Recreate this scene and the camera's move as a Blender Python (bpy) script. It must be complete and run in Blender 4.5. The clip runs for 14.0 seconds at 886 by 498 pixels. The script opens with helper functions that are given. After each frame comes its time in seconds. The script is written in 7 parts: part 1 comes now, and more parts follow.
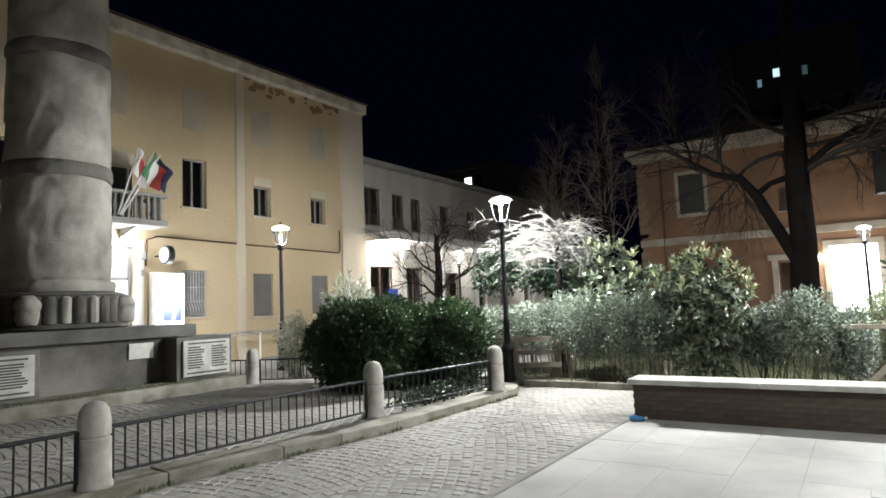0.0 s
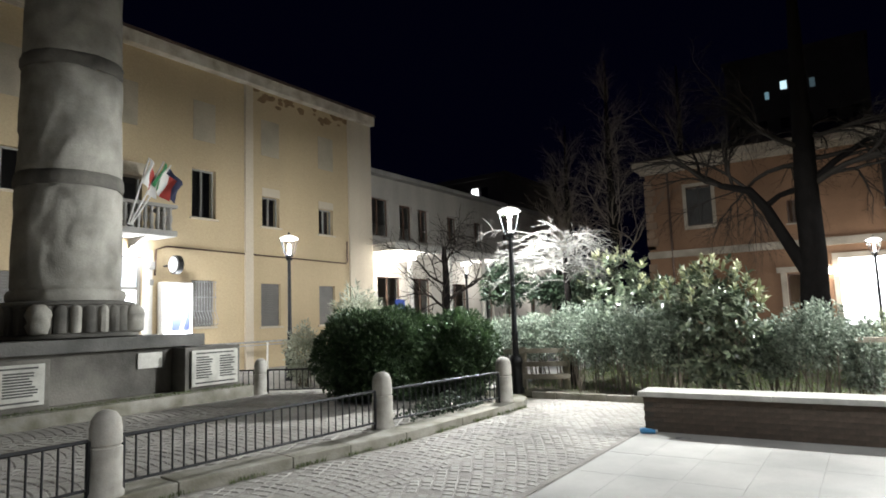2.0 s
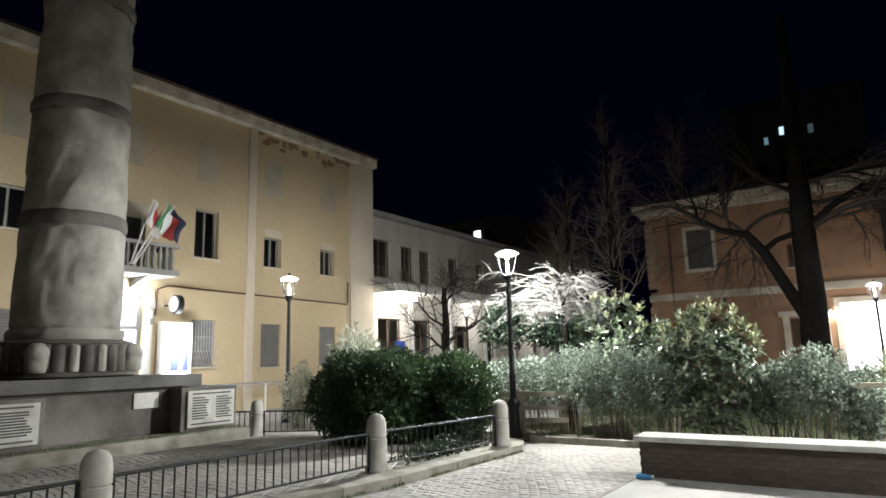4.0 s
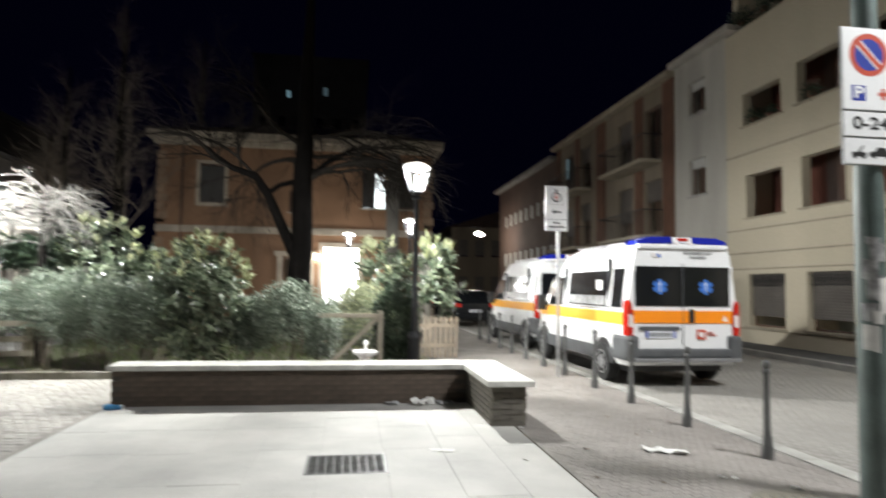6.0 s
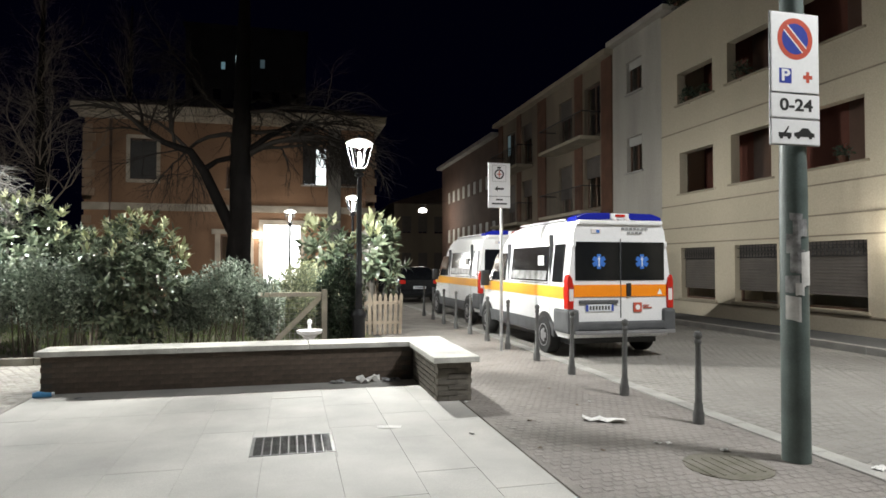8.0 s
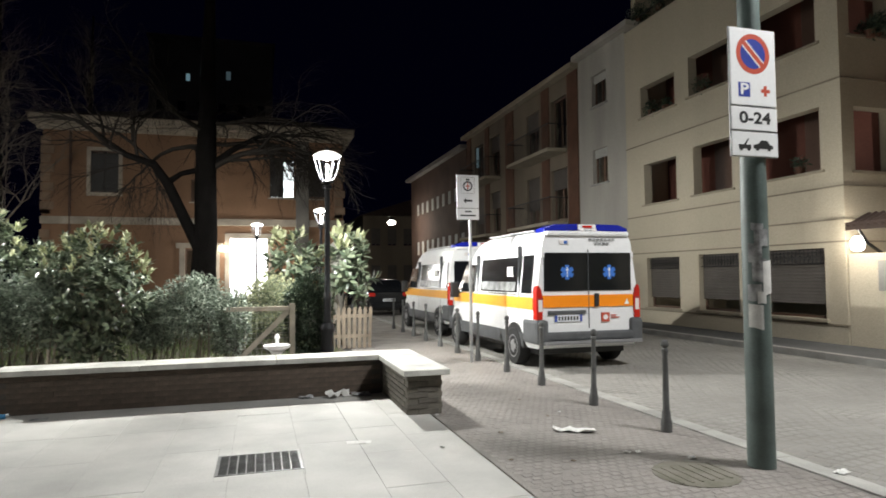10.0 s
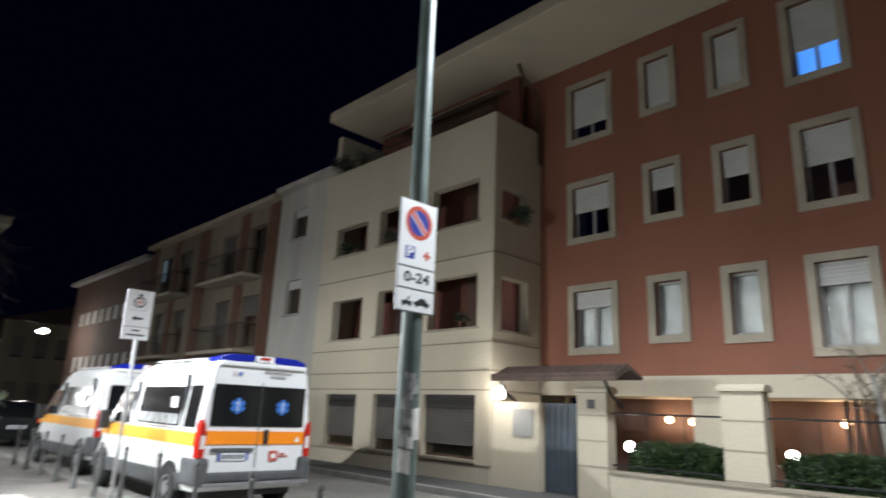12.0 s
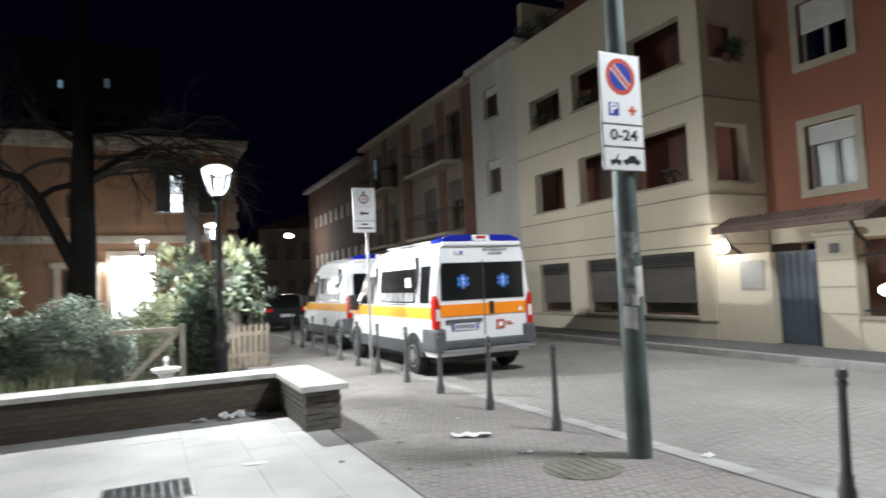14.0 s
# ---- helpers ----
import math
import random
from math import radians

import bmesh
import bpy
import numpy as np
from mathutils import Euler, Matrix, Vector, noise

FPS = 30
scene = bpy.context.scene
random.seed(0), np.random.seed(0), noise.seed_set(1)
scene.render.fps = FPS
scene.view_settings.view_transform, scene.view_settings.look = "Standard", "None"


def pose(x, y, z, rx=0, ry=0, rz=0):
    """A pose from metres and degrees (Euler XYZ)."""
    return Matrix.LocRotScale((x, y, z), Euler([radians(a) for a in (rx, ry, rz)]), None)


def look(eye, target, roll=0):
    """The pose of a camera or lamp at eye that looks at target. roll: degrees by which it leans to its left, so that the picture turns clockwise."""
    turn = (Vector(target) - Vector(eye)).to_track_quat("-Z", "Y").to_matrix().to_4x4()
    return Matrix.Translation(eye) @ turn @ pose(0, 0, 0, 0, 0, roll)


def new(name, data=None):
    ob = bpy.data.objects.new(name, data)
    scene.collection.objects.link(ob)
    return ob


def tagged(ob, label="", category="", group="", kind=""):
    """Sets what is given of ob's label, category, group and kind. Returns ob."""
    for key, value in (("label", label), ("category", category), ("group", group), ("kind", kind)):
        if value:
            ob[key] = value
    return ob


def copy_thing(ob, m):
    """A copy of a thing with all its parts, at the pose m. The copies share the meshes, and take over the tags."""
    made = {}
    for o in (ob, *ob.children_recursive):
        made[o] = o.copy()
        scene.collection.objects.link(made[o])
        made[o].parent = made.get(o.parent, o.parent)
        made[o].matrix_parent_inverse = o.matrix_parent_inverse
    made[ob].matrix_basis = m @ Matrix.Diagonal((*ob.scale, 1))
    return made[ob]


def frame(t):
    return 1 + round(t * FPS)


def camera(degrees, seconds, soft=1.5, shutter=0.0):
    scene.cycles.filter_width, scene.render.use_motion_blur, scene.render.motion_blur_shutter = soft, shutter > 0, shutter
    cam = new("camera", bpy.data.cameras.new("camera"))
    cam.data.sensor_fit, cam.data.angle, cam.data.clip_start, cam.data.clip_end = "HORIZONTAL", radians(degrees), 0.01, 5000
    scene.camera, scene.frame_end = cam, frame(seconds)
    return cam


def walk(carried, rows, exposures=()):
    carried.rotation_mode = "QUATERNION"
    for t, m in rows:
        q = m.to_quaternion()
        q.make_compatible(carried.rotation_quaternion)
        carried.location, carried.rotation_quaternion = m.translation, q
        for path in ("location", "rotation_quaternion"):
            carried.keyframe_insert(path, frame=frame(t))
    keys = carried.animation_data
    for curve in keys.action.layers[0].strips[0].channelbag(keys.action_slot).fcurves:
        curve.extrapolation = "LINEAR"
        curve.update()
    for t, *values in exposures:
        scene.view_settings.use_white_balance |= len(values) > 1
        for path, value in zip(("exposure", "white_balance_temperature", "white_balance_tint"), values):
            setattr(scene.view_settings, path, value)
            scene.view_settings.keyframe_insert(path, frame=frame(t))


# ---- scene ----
# ---------------------------------------------------------------- camera and walk
cam = camera(70.8, 14.0, soft=1.6, shutter=0.5)
PATH = [
    (0.0, -0.026, -0.001, 1.664, 33.98, 5.11, 2.32),
    (0.5, -0.084, 0.018, 1.656, 33.55, 5.26, 2.19),
    (1.0, -0.061, -0.010, 1.649, 33.66, 5.43, 2.14),
    (1.5, -0.043, -0.022, 1.645, 33.90, 5.50, 2.23),
    (2.0, -0.066, -0.035, 1.659, 34.51, 6.15, 2.05),
    (2.2, -0.059, -0.037, 1.657, 36.06, 7.31, 1.57),
    (4.3, 0.104, -0.077, 1.648, 34.03, 10.18, 2.06),
    (4.5, 0.115, -0.090, 1.638, 31.38, 9.41, 1.48),
    (5.0, 0.125, -0.070, 1.647, 19.75, 8.83, 0.88),
    (5.5, 0.185, -0.088, 1.624, 6.36, 7.09, -0.17),
    (6.0, 0.248, 0.006, 1.608, -8.44, 3.51, -0.79),
    (6.5, 0.213, 0.005, 1.614, -12.80, 0.75, -0.23),
    (7.0, 0.211, 0.010, 1.623, -13.16, 1.04, 0.39),
    (7.2, 0.239, 0.012, 1.625, -13.11, 0.99, 0.03),
    (9.3, 0.203, -0.003, 1.626, -14.73, 2.10, 0.61),
    (9.5, 0.218, 0.004, 1.619, -15.02, 2.11, 0.62),
    (10.0, 0.237, 0.024, 1.628, -16.43, 2.45, 0.54),
    (10.5, 0.245, -0.004, 1.640, -20.16, 4.04, -1.02),
    (11.0, 0.244, -0.030, 1.682, -24.59, 9.46, -2.51),
    (11.5, 0.360, 0.054, 1.712, -32.73, 11.34, -3.16),
    (12.0, 0.372, -0.114, 1.700, -44.42, 14.69, -2.31),
    (12.5, 0.396, -0.161, 1.692, -49.12, 14.18, 0.31),
    (13.0, 0.333, -0.246, 1.649, -46.91, 9.64, 0.43),
    (13.5, 0.294, -0.183, 1.635, -34.91, 4.50, 1.13),
    (14.0, 0.263, -0.102, 1.644, -25.42, 3.19, 2.51),
]
walk(cam, [(t, pose(x, y, z, 90 + pitch, roll, yaw)) for t, x, y, z, yaw, pitch, roll in PATH],
     [(0.0, 0.82, 6450, 10), (2.2, 0.84, 6450, 10), (4.5, 0.78, 6500, 10), (5.5, 0.98, 6500, 10), (6.0, 0.75, 6600, 10), (6.5, 0.5, 6700, 10), (10.5, 0.52, 6700, 10),
      (11.5, 0.82, 6300, 10), (12.5, 0.66, 6100, 10), (13.5, 0.84, 6000, 10), (14.0, 0.68, 6200, 10)])

# ---------------------------------------------------------------- night sky and exposure
world = bpy.data.worlds.new("night_sky")
scene.world = world
world.use_nodes = True
world.node_tree.nodes["Background"].inputs["Color"].default_value = (0.05, 0.055, 0.34, 1)
world.node_tree.nodes["Background"].inputs["Strength"].default_value = 0.005
scene.view_settings.exposure = 0.7

LANTERN_POWER = 1250.0
STREET_POWER = 3000.0


def lamp(name, place, power, colour=(1, 0.97, 0.93), radius=0.09):
    data = bpy.data.lights.new(name, "POINT")
    data.energy, data.color, data.shadow_soft_size = power, colour, radius
    ob = new(name, data)
    ob.location = place
    return ob


def down_lamp(name, place, power, colour, degrees=150, radius=0.15, target=None):
    data = bpy.data.lights.new(name, "SPOT")
    data.energy, data.color, data.shadow_soft_size = power, colour, radius
    data.spot_size, data.spot_blend = radians(degrees), 0.5
    ob = new(name, data)
    ob.matrix_world = look(place, target or (place[0] + 0.01, place[1], 0))
    return ob


# street lamps of the road, above and behind the walk
down_lamp("street_lamp_light", (6.6, 2.6, 8.3), STREET_POWER * 0.88, (0.95, 0.98, 1.0), 136, 0.55)
down_lamp("street_lamp_light", (6.3, -14.0, 8.3), STREET_POWER * 0.36, (0.95, 0.98, 1.0), 116)
down_lamp("street_lamp_light", (-7.5, -8.0, 8.0), STREET_POWER * 0.40, (0.97, 0.99, 1.0), 124)

# ---------------------------------------------------------------- materials


def nodes_of(m):
    m.use_nodes = True
    t = m.node_tree
    return t, t.nodes, t.links, t.nodes["Principled BSDF"]


def surf(name, col, rough=0.75, metal=0.0, var=0.3, scale=1.2, fine=35.0, bump=0.25, dirt=None, island=0.0, piece=0.0, spec=0.5, streak=False):
    """A surface with large stains, fine grain and relief; dirt is a second colour that gathers in patches."""
    m = bpy.data.materials.new(name)
    t, n, l, b = nodes_of(m)
    co = n.new("ShaderNodeTexCoord")
    big, small = n.new("ShaderNodeTexNoise"), n.new("ShaderNodeTexNoise")
    big.inputs["Scale"].default_value, big.inputs["Detail"].default_value = scale, 6
    small.inputs["Scale"].default_value, small.inputs["Detail"].default_value = fine, 5
    src = co.outputs["Object"]
    if streak:
        mp = n.new("ShaderNodeMapping")
        mp.inputs["Scale"].default_value = (1, 1, 0.18)
        l.new(src, mp.inputs["Vector"])
        l.new(mp.outputs["Vector"], big.inputs["Vector"])
    else:
        l.new(src, big.inputs["Vector"])
    l.new(src, small.inputs["Vector"])
    ramp = n.new("ShaderNodeValToRGB")
    ramp.color_ramp.elements[0].position, ramp.color_ramp.elements[1].position = 0.32, 0.68
    dark = dirt or [c * (1 - var) for c in col]
    ramp.color_ramp.elements[0].color = (*dark, 1)
    ramp.color_ramp.elements[1].color = (*[min(1, c * (1 + var * 0.25)) for c in col], 1)
    l.new(big.outputs["Fac"], ramp.inputs["Fac"])
    mix = n.new("ShaderNodeMixRGB")
    mix.blend_type, mix.inputs["Fac"].default_value = "OVERLAY", 0.35
    l.new(ramp.outputs["Color"], mix.inputs["Color1"])
    l.new(small.outputs["Color"], mix.inputs["Color2"])
    desat = n.new("ShaderNodeRGBToBW")
    l.new(small.outputs["Color"], desat.inputs["Color"])
    l.new(desat.outputs["Val"], mix.inputs["Color2"])
    out = mix.outputs["Color"]
    if island or piece:
        hv = n.new("ShaderNodeHueSaturation")
        mr = n.new("ShaderNodeMapRange")
        k = island or piece
        mr.inputs["To Min"].default_value, mr.inputs["To Max"].default_value = 1 - k, 1 + k
        rnd = n.new("ShaderNodeNewGeometry").outputs["Random Per Island"] if island else n.new("ShaderNodeObjectInfo").outputs["Random"]
        l.new(rnd, mr.inputs["Value"])
        l.new(mr.outputs["Result"], hv.inputs["Value"])
        l.new(out, hv.inputs["Color"])
        out = hv.outputs["Color"]
    l.new(out, b.inputs["Base Color"])
    rr = n.new("ShaderNodeMapRange")
    rr.inputs["To Min"].default_value, rr.inputs["To Max"].default_value = max(0.02, rough - 0.12), min(1, rough + 0.12)
    l.new(small.outputs["Fac"], rr.inputs["Value"])
    l.new(rr.outputs["Result"], b.inputs["Roughness"])
    b.inputs["Metallic"].default_value = metal
    b.inputs["Specular IOR Level"].default_value = spec
    if bump:
        bp = n.new("ShaderNodeBump")
        bp.inputs["Strength"].default_value, bp.inputs["Distance"].default_value = bump, 0.02
        l.new(small.outputs["Fac"], bp.inputs["Height"])
        l.new(bp.outputs["Normal"], b.inputs["Normal"])
    return m


def leafy(name, dark, light, rough=0.4, trans=0.25):
    m = bpy.data.materials.new(name)
    t, n, l, b = nodes_of(m)
    ramp = n.new("ShaderNodeValToRGB")
    ramp.color_ramp.elements[0].color, ramp.color_ramp.elements[1].color = (*dark, 1), (*light, 1)
    l.new(n.new("ShaderNodeNewGeometry").outputs["Random Per Island"], ramp.inputs["Fac"])
    l.new(ramp.outputs["Color"], b.inputs["Base Color"])
    b.inputs["Roughness"].default_value = rough
    tr, mx = n.new("ShaderNodeBsdfTranslucent"), n.new("ShaderNodeMixShader")
    l.new(ramp.outputs["Color"], tr.inputs["Color"])
    mx.inputs["Fac"].default_value = trans
    l.new(b.outputs["BSDF"], mx.inputs[1])
    l.new(tr.outputs["BSDF"], mx.inputs[2])
    l.new(mx.outputs["Shader"], n["Material Output"].inputs["Surface"])
    return m


def glow(name, col, strength):
    m = bpy.data.materials.new(name)
    t, n, l, b = nodes_of(m)
    b.inputs["Base Color"].default_value = (*[c * 0.8 for c in col], 1)
    b.inputs["Emission Color"].default_value = (*col, 1)
    b.inputs["Emission Strength"].default_value = strength
    return m


def glassy(name, col=(0.9, 0.95, 0.95), rough=0.03, ior=1.45):
    m = bpy.data.materials.new(name)
    t, n, l, b = nodes_of(m)
    b.inputs["Base Color"].default_value = (*col, 1)
    b.inputs["Roughness"].default_value = rough
    b.inputs["Transmission Weight"].default_value = 1.0
    b.inputs["IOR"].default_value = ior
    return m


M = {
    "asphalt": surf("asphalt", (0.10, 0.10, 0.10), 0.85, scale=0.6, fine=90, bump=0.5),
    "long_wall_brick": surf("darker_long_wall_brick", (0.12, 0.088, 0.066), 0.92, scale=5, fine=45, bump=0.5, dirt=(0.05, 0.040, 0.032), piece=0.14),
    "cover": surf("worn_cast_iron", (0.17, 0.155, 0.13), 0.75, metal=0.1, scale=5, fine=60, bump=0.4, dirt=(0.11, 0.105, 0.075)),
    "bench_mortar": surf("pale_mortar", (0.16, 0.145, 0.12), 0.95, scale=3, fine=50, bump=0.5),
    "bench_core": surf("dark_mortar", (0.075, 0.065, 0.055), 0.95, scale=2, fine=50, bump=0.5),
    "joint": surf("sandy_joint", (0.33, 0.31, 0.28), 0.95, scale=2, fine=70, bump=0.6),
    "joint_dark": surf("dark_sand_joint", (0.24, 0.22, 0.20), 0.95, scale=2, fine=70, bump=0.6),
    "joint_road": surf("road_joint_grit", (0.275, 0.26, 0.235), 0.95, scale=1.2, fine=70, bump=0.5),
    "joint_slab": surf("slab_joint_mortar", (0.30, 0.285, 0.26), 0.95, scale=2, fine=70, bump=0.4),
    "cobble": surf("porphyry_cobble", (0.38, 0.36, 0.325), 0.66, scale=0.7, fine=55, bump=0.4, island=0.08, var=0.35),
    "cobble_piece": surf("porphyry_cobble_piece", (0.38, 0.36, 0.325), 0.66, scale=0.7, fine=55, bump=0.4, piece=0.08, var=0.35),
    "street_cobble": surf("street_cobble", (0.31, 0.295, 0.27), 0.72, scale=0.35, fine=55, bump=0.4, island=0.06, var=0.38),
    "walk_cobble": surf("pavement_cobble", (0.265, 0.24, 0.22), 0.78, scale=0.55, fine=60, bump=0.45, island=0.06, var=0.3),
    "slab": surf("granite_slab", (0.45, 0.44, 0.41), 0.72, scale=0.9, fine=110, bump=0.16, var=0.30, piece=0.025),
    "kerb": surf("granite_kerb", (0.36, 0.35, 0.325), 0.75, scale=2.2, fine=90, bump=0.25, piece=0.12),
    "kerb_mossy": surf("mossy_kerb", (0.34, 0.325, 0.285), 0.85, scale=2.5, fine=60, bump=0.45, dirt=(0.15, 0.14, 0.10)),
    "granite_post": surf("granite_post", (0.45, 0.43, 0.39), 0.75, scale=4, fine=110, bump=0.3, dirt=(0.27, 0.255, 0.22)),
    "stone": surf("weathered_stone", (0.37, 0.355, 0.315), 0.88, scale=1.7, fine=38, bump=0.4, dirt=(0.215, 0.205, 0.18)),
    "stone_dark": surf("dark_stone", (0.15, 0.145, 0.135), 0.85, scale=1.1, fine=26, bump=0.5, dirt=(0.05, 0.05, 0.046)),
    "stone_mid": surf("stained_stone", (0.20, 0.188, 0.165), 0.88, scale=0.9, fine=30, bump=0.5, dirt=(0.055, 0.052, 0.046)),
    "marble": surf("marble_plaque", (0.58, 0.57, 0.52), 0.5, scale=3, fine=40, bump=0.08, dirt=(0.40, 0.39, 0.35)),
    "ink": surf("engraved_letters", (0.08, 0.08, 0.075), 0.8, bump=0),
    "ochre": surf("ochre_plaster", (0.58, 0.46, 0.29), 0.88, scale=0.35, fine=30, bump=0.12, var=0.18, streak=True),
    "ochre_pale": surf("pale_plaster_strip", (0.64, 0.56, 0.44), 0.88, scale=0.5, fine=30, bump=0.12, var=0.2, streak=True),
    "grey_plaster": surf("grey_plaster_patch", (0.50, 0.44, 0.34), 0.9, scale=1.0, fine=30, bump=0.15, var=0.2),
    "white_plaster": surf("white_plaster", (0.70, 0.68, 0.63), 0.85, scale=0.5, fine=26, bump=0.12, var=0.25, streak=True),
    "annex_plaster": surf("grey_white_plaster", (0.46, 0.435, 0.39), 0.88, scale=0.5, fine=26, bump=0.12, var=0.35, streak=True),
    "eaves": surf("flaking_eaves", (0.78, 0.74, 0.66), 0.9, scale=1.6, fine=14, bump=0.4, dirt=(0.46, 0.40, 0.31)),
    "peeled": surf("peeled_plaster", (0.30, 0.20, 0.11), 0.95, scale=3, fine=18, bump=0.6),
    "villa": surf("terracotta_plaster", (0.24, 0.135, 0.078), 0.9, scale=0.4, fine=22, bump=0.15, var=0.35, streak=True),
    "villa_trim": surf("villa_stone_trim", (0.36, 0.31, 0.25), 0.85, scale=1.2, fine=25, bump=0.2),
    "villa_quoin": surf("worn_quoin_render", (0.25, 0.17, 0.115), 0.9, scale=1.2, fine=25, bump=0.2),
    "villa_dark": surf("villa_pilaster_render", (0.16, 0.15, 0.135), 0.9, scale=1.0, fine=25, bump=0.2),
    "cream": surf("cream_render", (0.48, 0.425, 0.325), 0.85, scale=0.4, fine=40, bump=0.08, var=0.14, streak=True),
    "groove_shade": surf("painted_groove_shade", (0.24, 0.205, 0.155), 0.88, scale=1.5, fine=45, bump=0.1, var=0.2),
    # mottled grey: painted reflections on van windows, and the van's name bars
    "reflection_lettering": surf("painted_reflection_and_lettering_grey", (0.34, 0.345, 0.345), 0.35, scale=5, fine=60, bump=0.0, var=0.8),
    "cream_trim": surf("cream_stone_trim", (0.31, 0.27, 0.205), 0.85, scale=1.5, fine=45, bump=0.1, var=0.2),
    "red": surf("brick_red_render", (0.215, 0.085, 0.05), 0.88, scale=0.4, fine=40, bump=0.08, var=0.2, streak=True),
    "green_yellow": surf("lime_yellow_render", (0.26, 0.25, 0.09), 0.88, scale=0.5, fine=40, bump=0.08, var=0.2),
    "row_beige": surf("beige_render", (0.19, 0.155, 0.115), 0.88, scale=0.5, fine=30, bump=0.1, var=0.3, streak=True),
    "brick_pier": surf("brown_brick_pier", (0.115, 0.052, 0.03), 0.85, scale=2, fine=30, bump=0.35, var=0.3),
    "row_brown": surf("brown_brick_wall", (0.10, 0.06, 0.045), 0.88, scale=0.8, fine=24, bump=0.35, var=0.3),
    "concrete": surf("concrete", (0.34, 0.33, 0.31), 0.88, scale=1.0, fine=30, bump=0.3, var=0.3, streak=True),
    "bench_brick": surf("dark_wall_brick", (0.17, 0.15, 0.125), 0.85, scale=3, fine=40, bump=0.45, dirt=(0.055, 0.05, 0.042), piece=0.12),
    "bench_cap": surf("pale_stone_cap", (0.55, 0.54, 0.50), 0.75, scale=3.0, fine=60, bump=0.3, var=0.35, piece=0.06),
    "iron": surf("dark_iron", (0.022, 0.023, 0.026), 0.5, metal=0.4, scale=6, fine=80, bump=0.15),
    "bollard": surf("grey_iron_bollard", (0.12, 0.12, 0.118), 0.55, metal=0.3, scale=6, fine=80, bump=0.15),
    "green_pole": surf("green_painted_steel", (0.11, 0.145, 0.135), 0.5, scale=3, fine=60, bump=0.12, var=0.35),
    "steel": surf("galvanised_steel", (0.5, 0.5, 0.5), 0.4, metal=0.7, scale=8, fine=60, bump=0.05),
    "tin": surf("sign_back_steel", (0.35, 0.35, 0.36), 0.45, metal=0.6, bump=0.03),
    "sign_white": surf("sign_white", (0.80, 0.80, 0.80), 0.45, var=0.08, bump=0.0),
    "sign_red": surf("sign_red", (0.50, 0.08, 0.045), 0.45, var=0.08, bump=0.0),
    "sign_blue": surf("sign_blue", (0.025, 0.045, 0.30), 0.45, var=0.08, bump=0.0),
    "black": surf("black_paint", (0.02, 0.02, 0.02), 0.5, bump=0.0),
    "paper": surf("torn_paper", (0.72, 0.71, 0.68), 0.8, scale=9, fine=50, bump=0.15, var=0.2),
    "paper_grey": surf("grimy_sticker", (0.42, 0.42, 0.42), 0.75, scale=12, fine=40, bump=0.1, dirt=(0.12, 0.12, 0.12)),
    "wood": surf("weathered_wood", (0.21, 0.17, 0.125), 0.8, scale=3, fine=45, bump=0.35, var=0.35),
    "wood_grey": surf("grey_wood_rail", (0.40, 0.36, 0.29), 0.85, scale=3, fine=45, bump=0.35, var=0.3),
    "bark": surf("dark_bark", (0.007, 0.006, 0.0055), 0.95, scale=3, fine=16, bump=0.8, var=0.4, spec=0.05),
    "twig_mid": surf("brown_stems", (0.16, 0.13, 0.10), 0.85, scale=5, fine=30, bump=0.2, var=0.3),
    "grate_steel": surf("worn_grate_steel", (0.15, 0.15, 0.145), 0.5, metal=0.5, scale=6, fine=60, bump=0.1, var=0.4),
    "door_cool": glow("lit_upper_door_pane", (0.62, 0.74, 0.86), 0.35),
    "twig": surf("grey_twigs", (0.27, 0.255, 0.23), 0.8, scale=5, fine=30, bump=0.2, var=0.3),
    "twig_pale": surf("pale_grey_twigs", (0.165, 0.158, 0.145), 0.85, scale=5, fine=30, bump=0.2, var=0.3),
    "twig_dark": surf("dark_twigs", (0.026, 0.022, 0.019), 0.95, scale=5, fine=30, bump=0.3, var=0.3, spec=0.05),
    "grass": leafy("grass_blades", (0.035, 0.06, 0.02), (0.16, 0.21, 0.06), 0.6),
    "yew": leafy("dark_yew_leaf", (0.020, 0.042, 0.018), (0.075, 0.125, 0.05), 0.45, 0.12),
    "privet": leafy("grey_green_privet_leaf", (0.09, 0.125, 0.09), (0.38, 0.43, 0.35), 0.5, 0.2),
    "laurel": leafy("laurel_leaf", (0.035, 0.055, 0.032), (0.21, 0.245, 0.165), 0.30, 0.08),
    "box": leafy("box_hedge_leaf", (0.015, 0.032, 0.010), (0.055, 0.095, 0.030), 0.5, 0.1),
    "tip": leafy("yellow_green_tip_leaf", (0.28, 0.31, 0.16), (0.56, 0.57, 0.38), 0.38, 0.25),
    "oleander": leafy("pale_oleander_leaf", (0.32, 0.35, 0.26), (0.62, 0.63, 0.52), 0.45, 0.25),
    "ivy": leafy("ivy_leaf", (0.015, 0.03, 0.018), (0.07, 0.10, 0.06), 0.35, 0.1),
    "earth": surf("bare_earth", (0.085, 0.07, 0.05), 0.95, scale=1.5, fine=30, bump=0.8, dirt=(0.045, 0.05, 0.025)),
    "van_white": surf("white_van_paint", (0.78, 0.78, 0.78), 0.28, scale=1.5, fine=60, bump=0.0, var=0.06),
    "van_grey": surf("grey_bumper_plastic", (0.085, 0.088, 0.092), 0.6, scale=4, fine=90, bump=0.12),
    "orange": surf("orange_reflective_stripe", (0.92, 0.27, 0.008), 0.4, bump=0.0, var=0.08),
